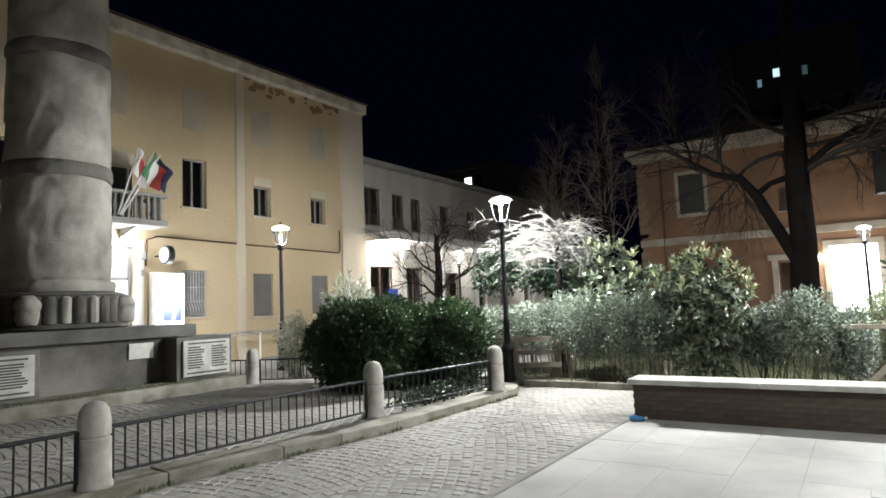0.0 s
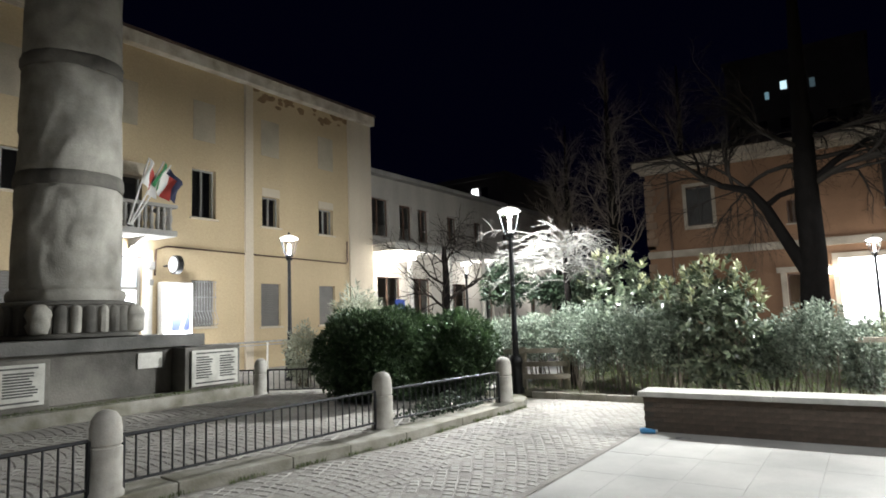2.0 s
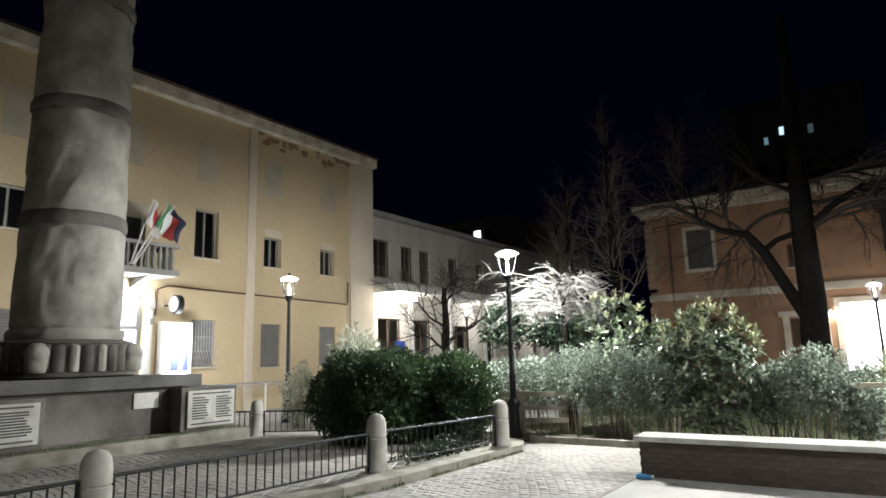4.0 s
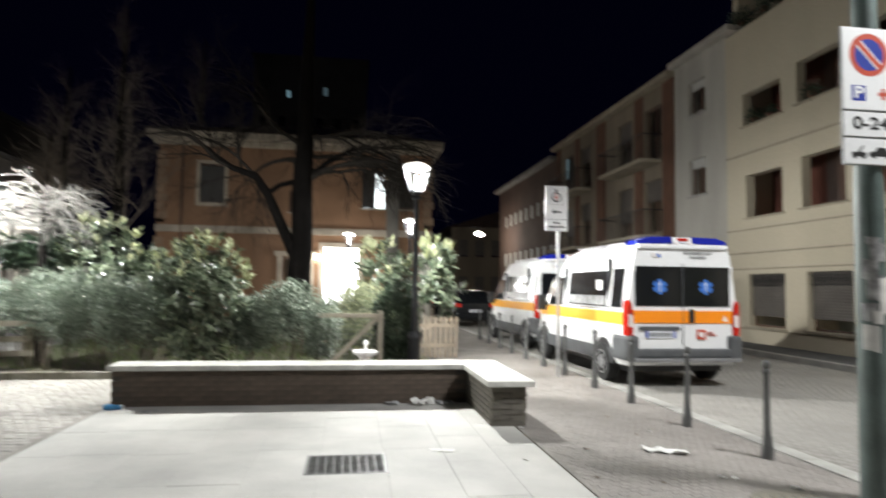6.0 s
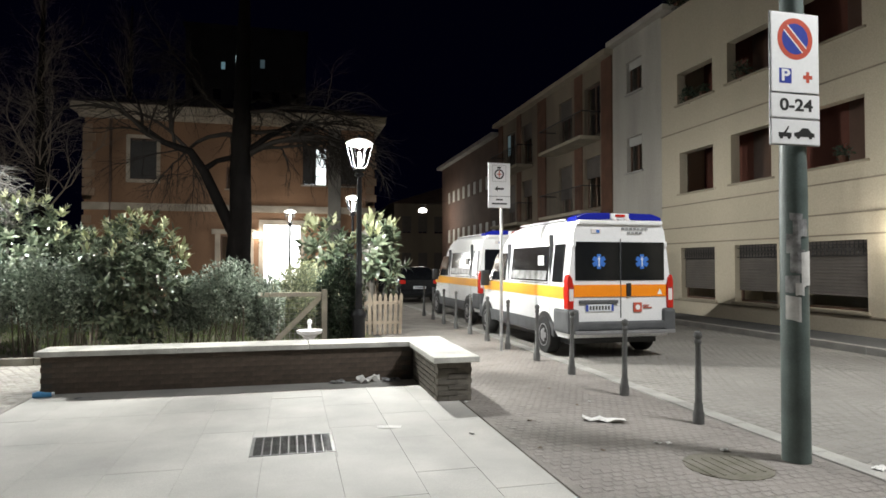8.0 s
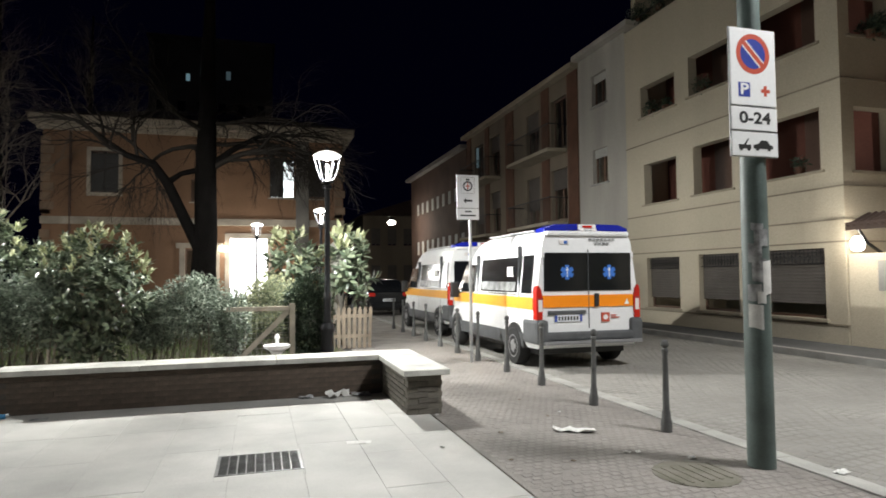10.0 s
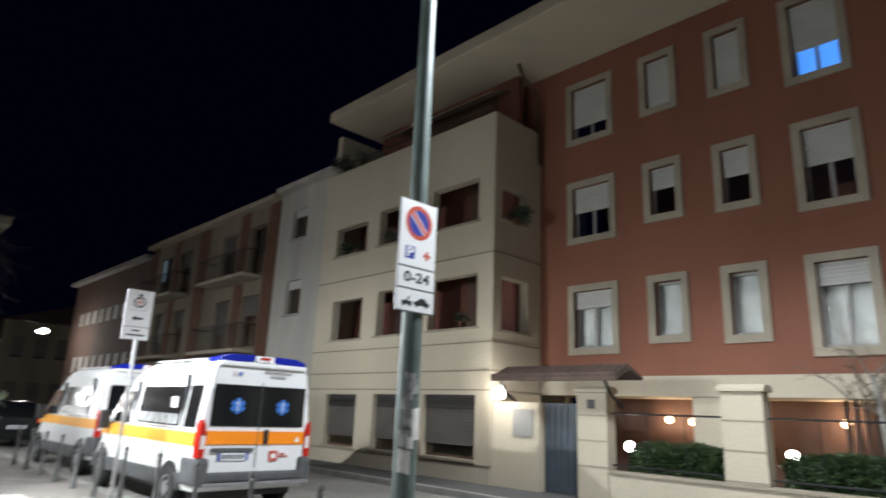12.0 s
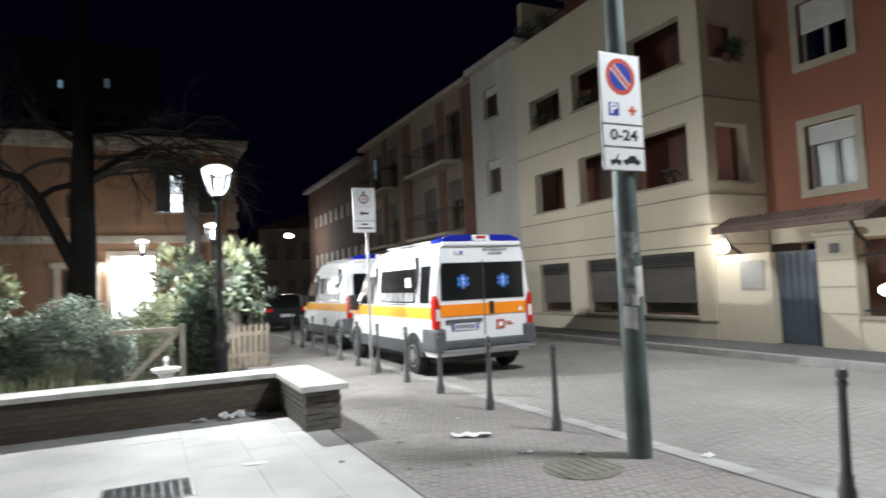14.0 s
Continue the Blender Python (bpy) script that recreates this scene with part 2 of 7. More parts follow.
    "amber": surf("yellow_orange_stripe", (0.90, 0.42, 0.045), 0.4, bump=0.0, var=0.08),
    "tail_red": surf("tail_light_red", (0.50, 0.02, 0.012), 0.2, bump=0.0, var=0.1),
    "tail_white": surf("tail_light_white", (0.75, 0.70, 0.68), 0.2, bump=0.0, var=0.1),
    "blue_lens": surf("blue_beacon_lens", (0.012, 0.02, 0.30), 0.2, bump=0.0, var=0.1),
    "star": surf("light_blue_star", (0.035, 0.15, 0.50), 0.45, bump=0.0, var=0.1),
    "dark_glass": surf("tinted_glass", (0.008, 0.009, 0.011), 0.06, bump=0.0, var=0.1),
    "rubber": surf("tyre_rubber", (0.018, 0.018, 0.018), 0.85, scale=9, fine=60, bump=0.25),
    "rim": surf("wheel_rim", (0.45, 0.45, 0.46), 0.35, metal=0.7, bump=0.02),
    "car_black": surf("black_car_paint", (0.012, 0.013, 0.015), 0.2, bump=0.0, var=0.2),
    "frame_brown": surf("brown_window_frame", (0.11, 0.06, 0.04), 0.5, bump=0.1),
    "frame_grey": surf("grey_window_frame", (0.30, 0.29, 0.27), 0.55, bump=0.05),
    "roller": surf("pale_roller_blind", (0.43, 0.425, 0.40), 0.6, scale=2, fine=60, bump=0.05, var=0.1),
    "roller_grey": surf("grey_roller_shutter", (0.19, 0.18, 0.17), 0.6, scale=2, fine=50, bump=0.1, var=0.2),
    "roller_brown": surf("brown_roller_shutter", (0.095, 0.082, 0.072), 0.6, scale=2, fine=50, bump=0.1, var=0.2),
    "shutter": surf("dark_louvre_shutter", (0.022, 0.02, 0.018), 0.6, scale=3, fine=40, bump=0.2),
    "lobby": surf("dark_lobby_panel", (0.11, 0.055, 0.038), 0.7, scale=1.5, fine=30, bump=0.1),
    "loggia": surf("loggia_red_render", (0.15, 0.052, 0.035), 0.9, scale=0.8, fine=30, bump=0.1),
    "roof_tile": surf("dark_roof_tile", (0.085, 0.055, 0.042), 0.85, scale=2, fine=25, bump=0.4, piece=0.2),
    "gate": surf("slate_painted_gate", (0.045, 0.06, 0.075), 0.5, scale=2, fine=50, bump=0.08),
    "pipe": surf("copper_downpipe", (0.09, 0.05, 0.035), 0.45, metal=0.4, bump=0.05),
    "plastic_blue": surf("blue_plastic", (0.08, 0.30, 0.58), 0.35, bump=0.02),
    "flag_white": surf("flag_white_cloth", (0.75, 0.74, 0.72), 0.8, bump=0.1, var=0.1),
    "flag_red": surf("flag_red_cloth", (0.42, 0.05, 0.04), 0.8, bump=0.1, var=0.15),
    "flag_green": surf("flag_green_cloth", (0.05, 0.22, 0.09), 0.8, bump=0.1, var=0.15),
    "flag_blue": surf("flag_dark_cloth", (0.02, 0.025, 0.06), 0.8, bump=0.1, var=0.15),
    "poster": surf("blue_poster", (0.16, 0.20, 0.55), 0.5, bump=0.0, var=0.1),
    "plate": surf("plate_white", (0.72, 0.74, 0.78), 0.4, bump=0.0, var=0.05),
    "plate_blue": surf("plate_blue", (0.03, 0.07, 0.35), 0.4, bump=0.0, var=0.05),
    "glass": glassy("window_glass"),
    "lantern_glass": glassy("lantern_glass", (1, 1, 1), 0.0, 1.03),
    "lamp_glow": glow("lantern_glow", (1, 0.97, 0.92), 26),
    "lamp_core": glow("lantern_core", (1, 0.97, 0.92), 45),
    "wall_glow": glow("wall_lamp_glow", (1, 0.95, 0.85), 14),
    "warm_glow": glow("warm_lamp_glow", (1, 0.72, 0.42), 4),
    "door_glow": glow("lit_glass_door", (0.95, 0.98, 1.0), 4.5),
    "window_glow": glow("lit_window", (0.92, 0.97, 1.0), 2.2),
    "tower_glow": glow("lit_tower_window", (0.65, 0.92, 1.0), 0.6),
    "window_cool": glow("lit_far_window", (0.45, 0.80, 0.95), 0.13),
    "window_dim": glow("dim_far_window", (0.40, 0.62, 0.72), 0.05),
    "screen_glow": glow("blue_lit_room", (0.10, 0.34, 1.0), 0.6),
    "hood_glow": glow("hood_painted_glare", (1, 0.98, 0.94), 1.3),
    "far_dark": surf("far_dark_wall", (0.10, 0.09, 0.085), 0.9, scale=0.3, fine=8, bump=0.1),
}

# ---------------------------------------------------------------- mesh tools


class Geo:
    """Vertices and faces, gathered into one mesh."""

    def __init__(self):
        self.v, self.f = [], []

    def add(self, vs, fs):
        k = len(self.v)
        self.v += [tuple(p) for p in vs]
        self.f += [tuple(i + k for i in f) for f in fs]
        return self

    def box(self, x0, x1, y0, y1, z0, z1):
        return self.add([(x0, y0, z0), (x1, y0, z0), (x1, y1, z0), (x0, y1, z0), (x0, y0, z1), (x1, y0, z1), (x1, y1, z1), (x0, y1, z1)],
                        [(0, 3, 2, 1), (4, 5, 6, 7), (0, 1, 5, 4), (1, 2, 6, 5), (2, 3, 7, 6), (3, 0, 4, 7)])

    def lathe(self, profile, n=16, at=(0, 0, 0), m=None):
        vs = [Vector((r * math.cos(2 * math.pi * i / n), r * math.sin(2 * math.pi * i / n), z)) for r, z in profile for i in range(n)]
        if m is not None:
            vs = [m @ p for p in vs]
        vs = [p + Vector(at) for p in vs]
        fs = [(j * n + i, j * n + (i + 1) % n, (j + 1) * n + (i + 1) % n, (j + 1) * n + i) for j in range(len(profile) - 1) for i in range(n)]
        fs += [tuple(range(n - 1, -1, -1)), tuple((len(profile) - 1) * n + i for i in range(n))]
        return self.add(vs, fs)

    def tube(self, pts, radii, n=6):
        pts = [Vector(p) for p in pts]
        k = len(self.v)
        up = Vector((0.31, 0.17, 0.93))
        for i, p in enumerate(pts):
            d = (pts[min(i + 1, len(pts) - 1)] - pts[max(i - 1, 0)]).normalized()
            a = d.cross(up)
            if a.length < 1e-3:
                a = d.cross(Vector((1, 0, 0)))
            a.normalize()
            c = d.cross(a)
            r = radii[i] if isinstance(radii, (list, tuple)) else radii
            for j in range(n):
                w = 2 * math.pi * j / n
                self.v.append(tuple(p + a * (r * math.cos(w)) + c * (r * math.sin(w))))
        for i in range(len(pts) - 1):
            for j in range(n):
                self.f.append((k + i * n + j, k + i * n + (j + 1) % n, k + (i + 1) * n + (j + 1) % n, k + (i + 1) * n + j))
        self.f.append(tuple(k + j for j in range(n - 1, -1, -1)))
        self.f.append(tuple(k + (len(pts) - 1) * n + j for j in range(n)))
        return self

    def prism(self, poly, z0, z1, put=lambda a, b, c: (a, b, c)):
        n = len(poly)
        vs = [put(a, b, z0) for a, b in poly] + [put(a, b, z1) for a, b in poly]
        return self.add(vs, [tuple(range(n - 1, -1, -1)), tuple(range(n, 2 * n))] + [(i, (i + 1) % n, n + (i + 1) % n, n + i) for i in range(n)])


def thing(name, at=(0, 0, 0), label="", category="", group="", kind=""):
    ob = new(name)
    ob.location = at
    ob.empty_display_size = 0.2
    return tagged(ob, label, category, group, kind)


def root_of(ob):
    while ob.parent:
        ob = ob.parent
    return ob


def mesh_of(name, g, material, off=(0, 0, 0), bevel=0.0, smooth=False, fix=True):
    me = bpy.data.meshes.new(name)
    o = Vector(off)
    me.from_pydata([(x - o.x, y - o.y, z - o.z) for x, y, z in g.v] if o.length else g.v, [], g.f)
    if fix or bevel:
        bm = bmesh.new()
        bm.from_mesh(me)
        if fix:
            bmesh.ops.recalc_face_normals(bm, faces=bm.faces)
        if bevel:
            bmesh.ops.bevel(bm, geom=[e for e in bm.edges if len(e.link_faces) == 2 and e.calc_face_angle() > 0.5], offset=bevel, segments=2, affect="EDGES", profile=0.6, clamp_overlap=True)
        bm.to_mesh(me)
        bm.free()
    if smooth:
        for p in me.polygons:
            p.use_smooth = True
        me.set_sharp_from_angle(angle=0.7)
    me.materials.append(M[material] if isinstance(material, str) else material)
    return me


def part(name, g, material, parent=None, label="", bevel=0.0, smooth=False, fix=True):
    off = root_of(parent).location if parent else (0, 0, 0)
    ob = new(name, mesh_of(name, g, material, off, bevel, smooth, fix))
    ob.parent = parent
    return tagged(ob, label) if label else ob


def solo(name, g, material, label="", category="", group="", kind="", bevel=0.0, smooth=False, fix=True):
    """A thing of one mesh, its origin at the middle of its foot."""
    xs, ys, zs = zip(*g.v)
    at = ((min(xs) + max(xs)) / 2, (min(ys) + max(ys)) / 2, min(zs))
    ob = new(name, mesh_of(name, g, material, at, bevel, smooth, fix))
    ob.location = at
    return tagged(ob, label, category, group, kind)


def lettering(name, text, size, m, material, parent, depth=0.002):
    cu = bpy.data.curves.new(name, "FONT")
    cu.offset = size * 0.03
    cu.body, cu.size, cu.extrude, cu.align_x, cu.align_y = text, size, depth, "CENTER", "CENTER"
    tmp = new(name + "_outline", cu)
    me = bpy.data.meshes.new_from_object(tmp.evaluated_get(bpy.context.evaluated_depsgraph_get()))
    bpy.data.objects.remove(tmp)
    me.transform(Matrix.Translation(-Vector(root_of(parent).location)) @ m)
    me.materials.append(M[material])
    ob = new(name, me)
    ob.parent = parent
    return ob


def facade(g, u0, u1, z0, z1, holes, put, thick):
    """A wall with openings through it. put(u, w, z) gives the place; w goes into the wall."""
    us = sorted({u0, u1, *[h[0] for h in holes], *[h[1] for h in holes]})
    zs = sorted({z0, z1, *[h[2] for h in holes], *[h[3] for h in holes]})
    us, zs = [u for u in us if u0 <= u <= u1], [z for z in zs if z0 <= z <= z1]
    solid = lambda i, j: 0 <= i < len(us) - 1 and 0 <= j < len(zs) - 1 and not any(
        h[0] < (us[i] + us[i + 1]) / 2 < h[1] and h[2] < (zs[j] + zs[j + 1]) / 2 < h[3] for h in holes)
    for i in range(len(us) - 1):
        for j in range(len(zs) - 1):
            if not solid(i, j):
                continue
            a, b, c, d = us[i], us[i + 1], zs[j], zs[j + 1]
            for w in (0, thick):
                g.add([put(a, w, c), put(b, w, c), put(b, w, d), put(a, w, d)], [(0, 1, 2, 3)])
            for (di, dj), (p, q) in (((-1, 0), ((a, c), (a, d))), ((1, 0), ((b, c), (b, d))), ((0, -1), ((a, c), (b, c))), ((0, 1), ((a, d), (b, d)))):
                if not solid(i + di, j + dj):
                    g.add([put(p[0], 0, p[1]), put(q[0], 0, q[1]), put(q[0], thick, q[1]), put(p[0], thick, p[1])], [(0, 1, 2, 3)])
    bm = bmesh.new()
    me = bpy.data.meshes.new("tmp")
    me.from_pydata(g.v, [], g.f)
    bm.from_mesh(me)
    bmesh.ops.remove_doubles(bm, verts=bm.verts, dist=1e-4)
    bmesh.ops.recalc_face_normals(bm, faces=bm.faces)
    g.v, g.f = [tuple(v.co) for v in bm.verts], [tuple(v.index for v in f.verts) for f in bm.faces]
    bm.free()
    bpy.data.meshes.remove(me)
    return g


def pbox(g, put, u0, u1, w0, w1, z0, z1):
    """A box in a wall's own directions."""
    vs = [put(u, w, z) for z in (z0, z1) for u, w in ((u0, w0), (u1, w0), (u1, w1), (u0, w1))]
    return g.add(vs, [(0, 3, 2, 1), (4, 5, 6, 7), (0, 1, 5, 4), (1, 2, 6, 5), (2, 3, 7, 6), (3, 0, 4, 7)])


def window(house, put, u0, u1, z0, z1, deep=0.16, frame="frame_grey", mullions=1, blind=0.0, blind_mat="roller", sill="", surround="", lit="", cross=0, blinds_low=False, label=""):
    """A window in an opening: frame, panes, sill, blind and stone surround."""
    g, t = Geo(), 0.055
    w0, w1 = deep, deep + 0.06
    pbox(g, put, u0, u0 + t, w0, w1, z0, z1)
    pbox(g, put, u1 - t, u1, w0, w1, z0, z1)
    pbox(g, put, u0 + t, u1 - t, w0, w1, z0, z0 + t)
    pbox(g, put, u0 + t, u1 - t, w0, w1, z1 - t, z1)
    for i in range(mullions):
        u = u0 + (u1 - u0) * (i + 1) / (mullions + 1)
        pbox(g, put, u - t * 0.6, u + t * 0.6, w0, w1, z0 + t, z1 - t)
    for i in range(cross):
        z = z0 + (z1 - z0) * (i + 1) / (cross + 1)
        pbox(g, put, u0 + t, u1 - t, w0 + 0.01, w1 - 0.005, z - 0.02, z + 0.02)
    win = part("window", g, frame, house, label)
    for i in range(mullions + 1):
        a = u0 + t + (u1 - u0 - 2 * t) * i / (mullions + 1)
        b = u0 + t + (u1 - u0 - 2 * t) * (i + 1) / (mullions + 1)
        pane = part("pane", pbox(Geo(), put, a, b, w0 + 0.026, w0 + 0.034, z0 + t, z1 - t), "glass", win)
        pane.visible_shadow = False
    if blind:
        gb = Geo()
        zb = z1 - (z1 - z0) * blind
        k = max(3, int((z1 - zb) / 0.07))
        step = (z1 - zb) / k
        prof = [(deep - 0.035, zb), (deep - 0.035, z1)]
        for i in range(k - 1, -1, -1):
            prof += [(deep - 0.047, zb + step * (i + 0.98)), (deep - 0.060, zb + step * (i + 0.80)), (deep - 0.060, zb + step * (i + 0.12)), (deep - 0.047, zb + step * i)]
        gb.prism(prof, u0 + 0.01, u1 - 0.01, lambda w, z, u: put(u, w, z))
        part("roller_blind", gb, blind_mat, win)
    if lit:
        part("lit_room", pbox(Geo(), put, u0 + 0.02, u1 - 0.02, deep + 0.25, deep + 0.28, z0 + 0.02, z1 - 0.02), lit, win, "brightly lit room behind the pane")
    if sill:
        part("sill", pbox(Geo(), put, u0 - 0.08, u1 + 0.08, -0.07, deep, z0 - 0.07, z0 - 0.003), sill, win, bevel=0.012)
    if surround:
        gs, s = Geo(), 0.17
        pbox(gs, put, u0 - s, u0, -0.045, 0.03, z0 - s, z1 + s)
        pbox(gs, put, u1, u1 + s, -0.045, 0.03, z0 - s, z1 + s)
        pbox(gs, put, u0, u1, -0.045, 0.03, z1, z1 + s)
        pbox(gs, put, u0, u1, -0.045, 0.03, z0 - s, z0)
        part("surround", gs, surround, win)
    return win


def leaf_cloud(n, where, size, seed, lean=0.5, long=2.0):
    """n folded leaves; where(rng, n) gives their feet and outward directions."""
    rng = np.random.default_rng(seed)
    base, out = where(rng, n)
    d = out * lean + rng.normal(0, 0.6, (n, 3))
    d /= np.linalg.norm(d, axis=1, keepdims=True) + 1e-9
    s = np.cross(d, rng.normal(0, 1, (n, 3)))
    s /= np.linalg.norm(s, axis=1, keepdims=True) + 1e-9
    up = np.cross(s, d)
    k = (size * rng.uniform(0.6, 1.25, n))[:, None]
    tip, mid = base + d * k, base + d * k * 0.45
    l, r = mid + s * k / long * 0.5 + up * k * 0.10, mid - s * k / long * 0.5 + up * k * 0.10
    v = np.stack([base, r, tip, l], 1).reshape(-1, 3)
    g = Geo()
    g.v = v.tolist()
    g.f = [f for i in range(0, 4 * n, 4) for f in ((i, i + 1, i + 2), (i, i + 2, i + 3))]
    return g


def blob(c, r, hollow=0.55, power=2.0, lumps=0.12):
    """Feet for leaves in the outer shell of a lumpy rounded body at c with half-sizes r."""
    c, r = np.array(c), np.array(r)

    def where(rng, n):
        d = rng.normal(0, 1, (n, 3))
        d /= np.linalg.norm(d, axis=1, keepdims=True)
        q = (np.abs(d) ** power).sum(1) ** (-1 / power)
        u = d * q[:, None]
        ph = np.array([3.1, 1.7, 2.3]) + c
        k = 1 + lumps * (np.sin(u @ np.array([5.1, 3.3, 4.2]) + ph[0]) + np.sin(u @ np.array([-3.7, 6.1, 2.9]) + ph[1]) + 0.8 * np.sin(u @ np.array([9.1, -7.3, 8.2]) + ph[2]))
        k = np.minimum(k, 1.13)
        rad = (hollow + (1 - hollow) * rng.uniform(0, 1, n) ** 0.6) * k
        p = c + u * r * rad[:, None]
        p[:, 2] = np.maximum(p[:, 2], 0.04)
        return p, u
    return where


def unit(a):
    return a / (np.linalg.norm(a, axis=-1, keepdims=True) + 1e-9)


def blades(base, way, up, long, wide, sag):
    """Pointed leaves with a broad middle, bent along their length."""
    side = unit(np.cross(way, up))
    over = np.cross(side, way)
    at = lambda f, w, z: base + way * (long * f)[:, None] + side * (wide * w)[:, None] + over * (long * z)[:, None]
    v = np.stack([at(0, 0, 0), at(0.34, 0.46, 0.06 - 0.2 * sag), at(0.34, -0.46, 0.06 - 0.2 * sag), at(0.70, 0.36, 0.05 - 0.6 * sag), at(0.70, -0.36, 0.05 - 0.6 * sag), at(0.97, 0, -sag)], 1)
    g = Geo()
    g.v = v.reshape(-1, 3).tolist()
    g.f = [f for i in range(0, 6 * len(base), 6) for f in ((i, i + 2, i + 1), (i + 1, i + 2, i + 4, i + 3), (i + 3, i + 4, i + 5))]
    return g


def whorls(feet, shoots, per, size, seed, rise=0.5, lo=35.0, hi=80.0, slim=2.7):
    """Leafy shoots: each carries a whorl of leaves round its own axis."""
    rng = np.random.default_rng(seed)
    p, u = feet(rng, shoots)
    axis = unit(unit(u) * 0.8 + np.array([0, 0, rise]) + rng.normal(0, 0.25, (shoots, 3)))
    e1 = unit(np.cross(axis, rng.normal(0, 1, (shoots, 3))))
    e2 = np.cross(axis, e1)
    k = np.repeat(np.arange(shoots), per)
    j = np.tile(np.arange(per), shoots)
    turn = j * 2.4 + rng.uniform(-0.3, 0.3, len(k))
    open_ = np.radians(hi - (hi - lo) * j / max(1, per - 1) + rng.normal(0, 8, len(k)))
    out = e1[k] * np.cos(turn)[:, None] + e2[k] * np.sin(turn)[:, None]
    way = unit(axis[k] * np.cos(open_)[:, None] + out * np.sin(open_)[:, None])
    long = size * rng.uniform(0.7, 1.2, len(k)) * np.repeat(rng.uniform(0.8, 1.15, shoots), per)
    base = p[k] + axis[k] * (0.5 * size * j / per)[:, None]
    return blades(base, way, axis[k], long, long / slim, rng.uniform(0.02, 0.22, len(k)).mean())


def grow(g, start, way, length, radius, depth, rng, spread=0.6, droop=0.0, kids=3, shrink=0.68, sides=5, wander=0.18):
    """A branch with its twigs."""
    p, d = Vector(start), Vector(way).normalized()
    pts, rad, k = [p.copy()], [radius], 4
    for i in range(k):
        d = (d + Vector((rng.gauss(0, wander), rng.gauss(0, wander), rng.gauss(0, wander) - droop))).normalized()
        p = p + d * (length / k)
        pts.append(p.copy())
        rad.append(radius * (1 - 0.42 * (i + 1) / k))
    g.tube(pts, rad, max(3, sides))
    if depth == 0:
        return
    for i in range(kids):
        j = 1 + int(rng.random() * k)
        at = pts[j]
        side = Vector((rng.gauss(0, 1), rng.gauss(0, 1), rng.gauss(0, 0.7)))
        nd = (d + side * spread).normalized()
        grow(g, at, nd, length * shrink * rng.uniform(0.75, 1.15), rad[j] * 0.62, depth - 1, rng, spread, droop, kids, shrink, sides - 1, wander)
    grow(g, pts[-1], d, length * shrink, rad[-1] * 0.9, depth - 1, rng, spread, droop, kids, shrink, sides - 1, wander)

# ---------------------------------------------------------------- ground and paving
front = [(-6.02, -5.0), (-5.98, 0.0), (-5.86, 3.7), (-5.66, 5.0), (-5.52, 5.8), (-5.39, 6.75), (-5.36, 8.1), (-5.30, 10.05), (-5.52, 10.55), (-6.6, 11.15)]


def kerb_x(y):
    """The lane side of the island's kerb."""
    return float(np.interp(y, [q for _, q in front[:8]], [p for p, _ in front[:8]]))


solo("ground", Geo().box(-260, 260, -260, 260, -0.6, -0.03), "asphalt", kind="structure", fix=False)
solo("cobbled_bed", Geo().box(-6.1, -2.84, -14, 13.2, -0.03, -0.004), "joint", kind="structure")
solo("road", Geo().box(4.765, 10.4, -40, 70, -0.03, -0.0145), "joint_road", kind="structure")
solo("pavement", Geo().box(2.20, 4.555, -14, 26, -0.03, -0.0035), "joint_dark", kind="structure")
solo("planting_bed", Geo().box(-7.0, 2.0, 11.25, 32.6, -0.03, 0.03), "earth", kind="structure")
solo("slab_bed", Geo().box(-2.82, 2.18, -14, 8.72, -0.03, -0.002), "joint_slab", kind="structure")
solo("paved_bay", Geo().box(-2.82, 2.19, 9.14, 11.2, -0.03, -0.002), "walk_cobble", kind="structure")
solo("pavement_far", Geo().box(10.56, 13.85, -30, 62, -0.03, 0.115), "asphalt", kind="structure")
island = solo("monument_island", Geo().prism([(-14.5, -6), (-6.40, -6), (-6.36, 0), (-6.26, 3.7), (-6.06, 5.0), (-5.92, 5.8), (-5.79, 6.75), (-5.76, 8.1), (-5.70, 10.0), (-5.95, 10.4), (-7.0, 11.2), (-12.2, 13), (-17.4, 13), (-17.4, -6)], -0.03, 0.10), "joint", kind="structure")
solo("town_hall_forecourt", Geo().prism([(-12.3, 13.05), (-7.05, 11.25), (-7.05, 19), (-18, 19), (-18, 13.05)], -0.03, 0.06), "concrete", kind="structure")


def cobbles(x0, x1, y0, y1, top, size, seed, fans=True, keep=lambda x, y: True, uneven=0.005):
    """Feet of cube stones laid in fan-shaped arcs, row upon row."""
    rng = random.Random(seed)
    found = []
    half, r = 0.93, 2.3
    if fans:
        for row in range(int((y1 - y0) / size) + 16):
            for i in range(int((x1 - x0) / size) + 1):
                x = x0 + (i + 0.5) * size + (row % 2) * size * 0.5
                u = ((x - x0) % (2 * half)) - half
                y = y0 + row * size - r + math.sqrt(r * r - u * u)
                if x0 + size * 0.4 < x < x1 - size * 0.4 and y0 < y < y1 and keep(x, y):
                    found.append((x, y, math.asin(-u / r)))
    else:
        for row in range(int((y1 - y0) / size)):
            for i in range(int((x1 - x0) / size)):
                x, y = x0 + (i + 0.5 + 0.5 * (row % 2)) * size, y0 + (row + 0.5) * size
                if x < x1 - size * 0.4 and keep(x, y):
                    found.append((x, y, 0.0))
    return [(x, y, a + rng.gauss(0, 0.06), top + rng.uniform(-uneven, uneven), size * rng.uniform(0.86, 0.97)) for x, y, a in found]


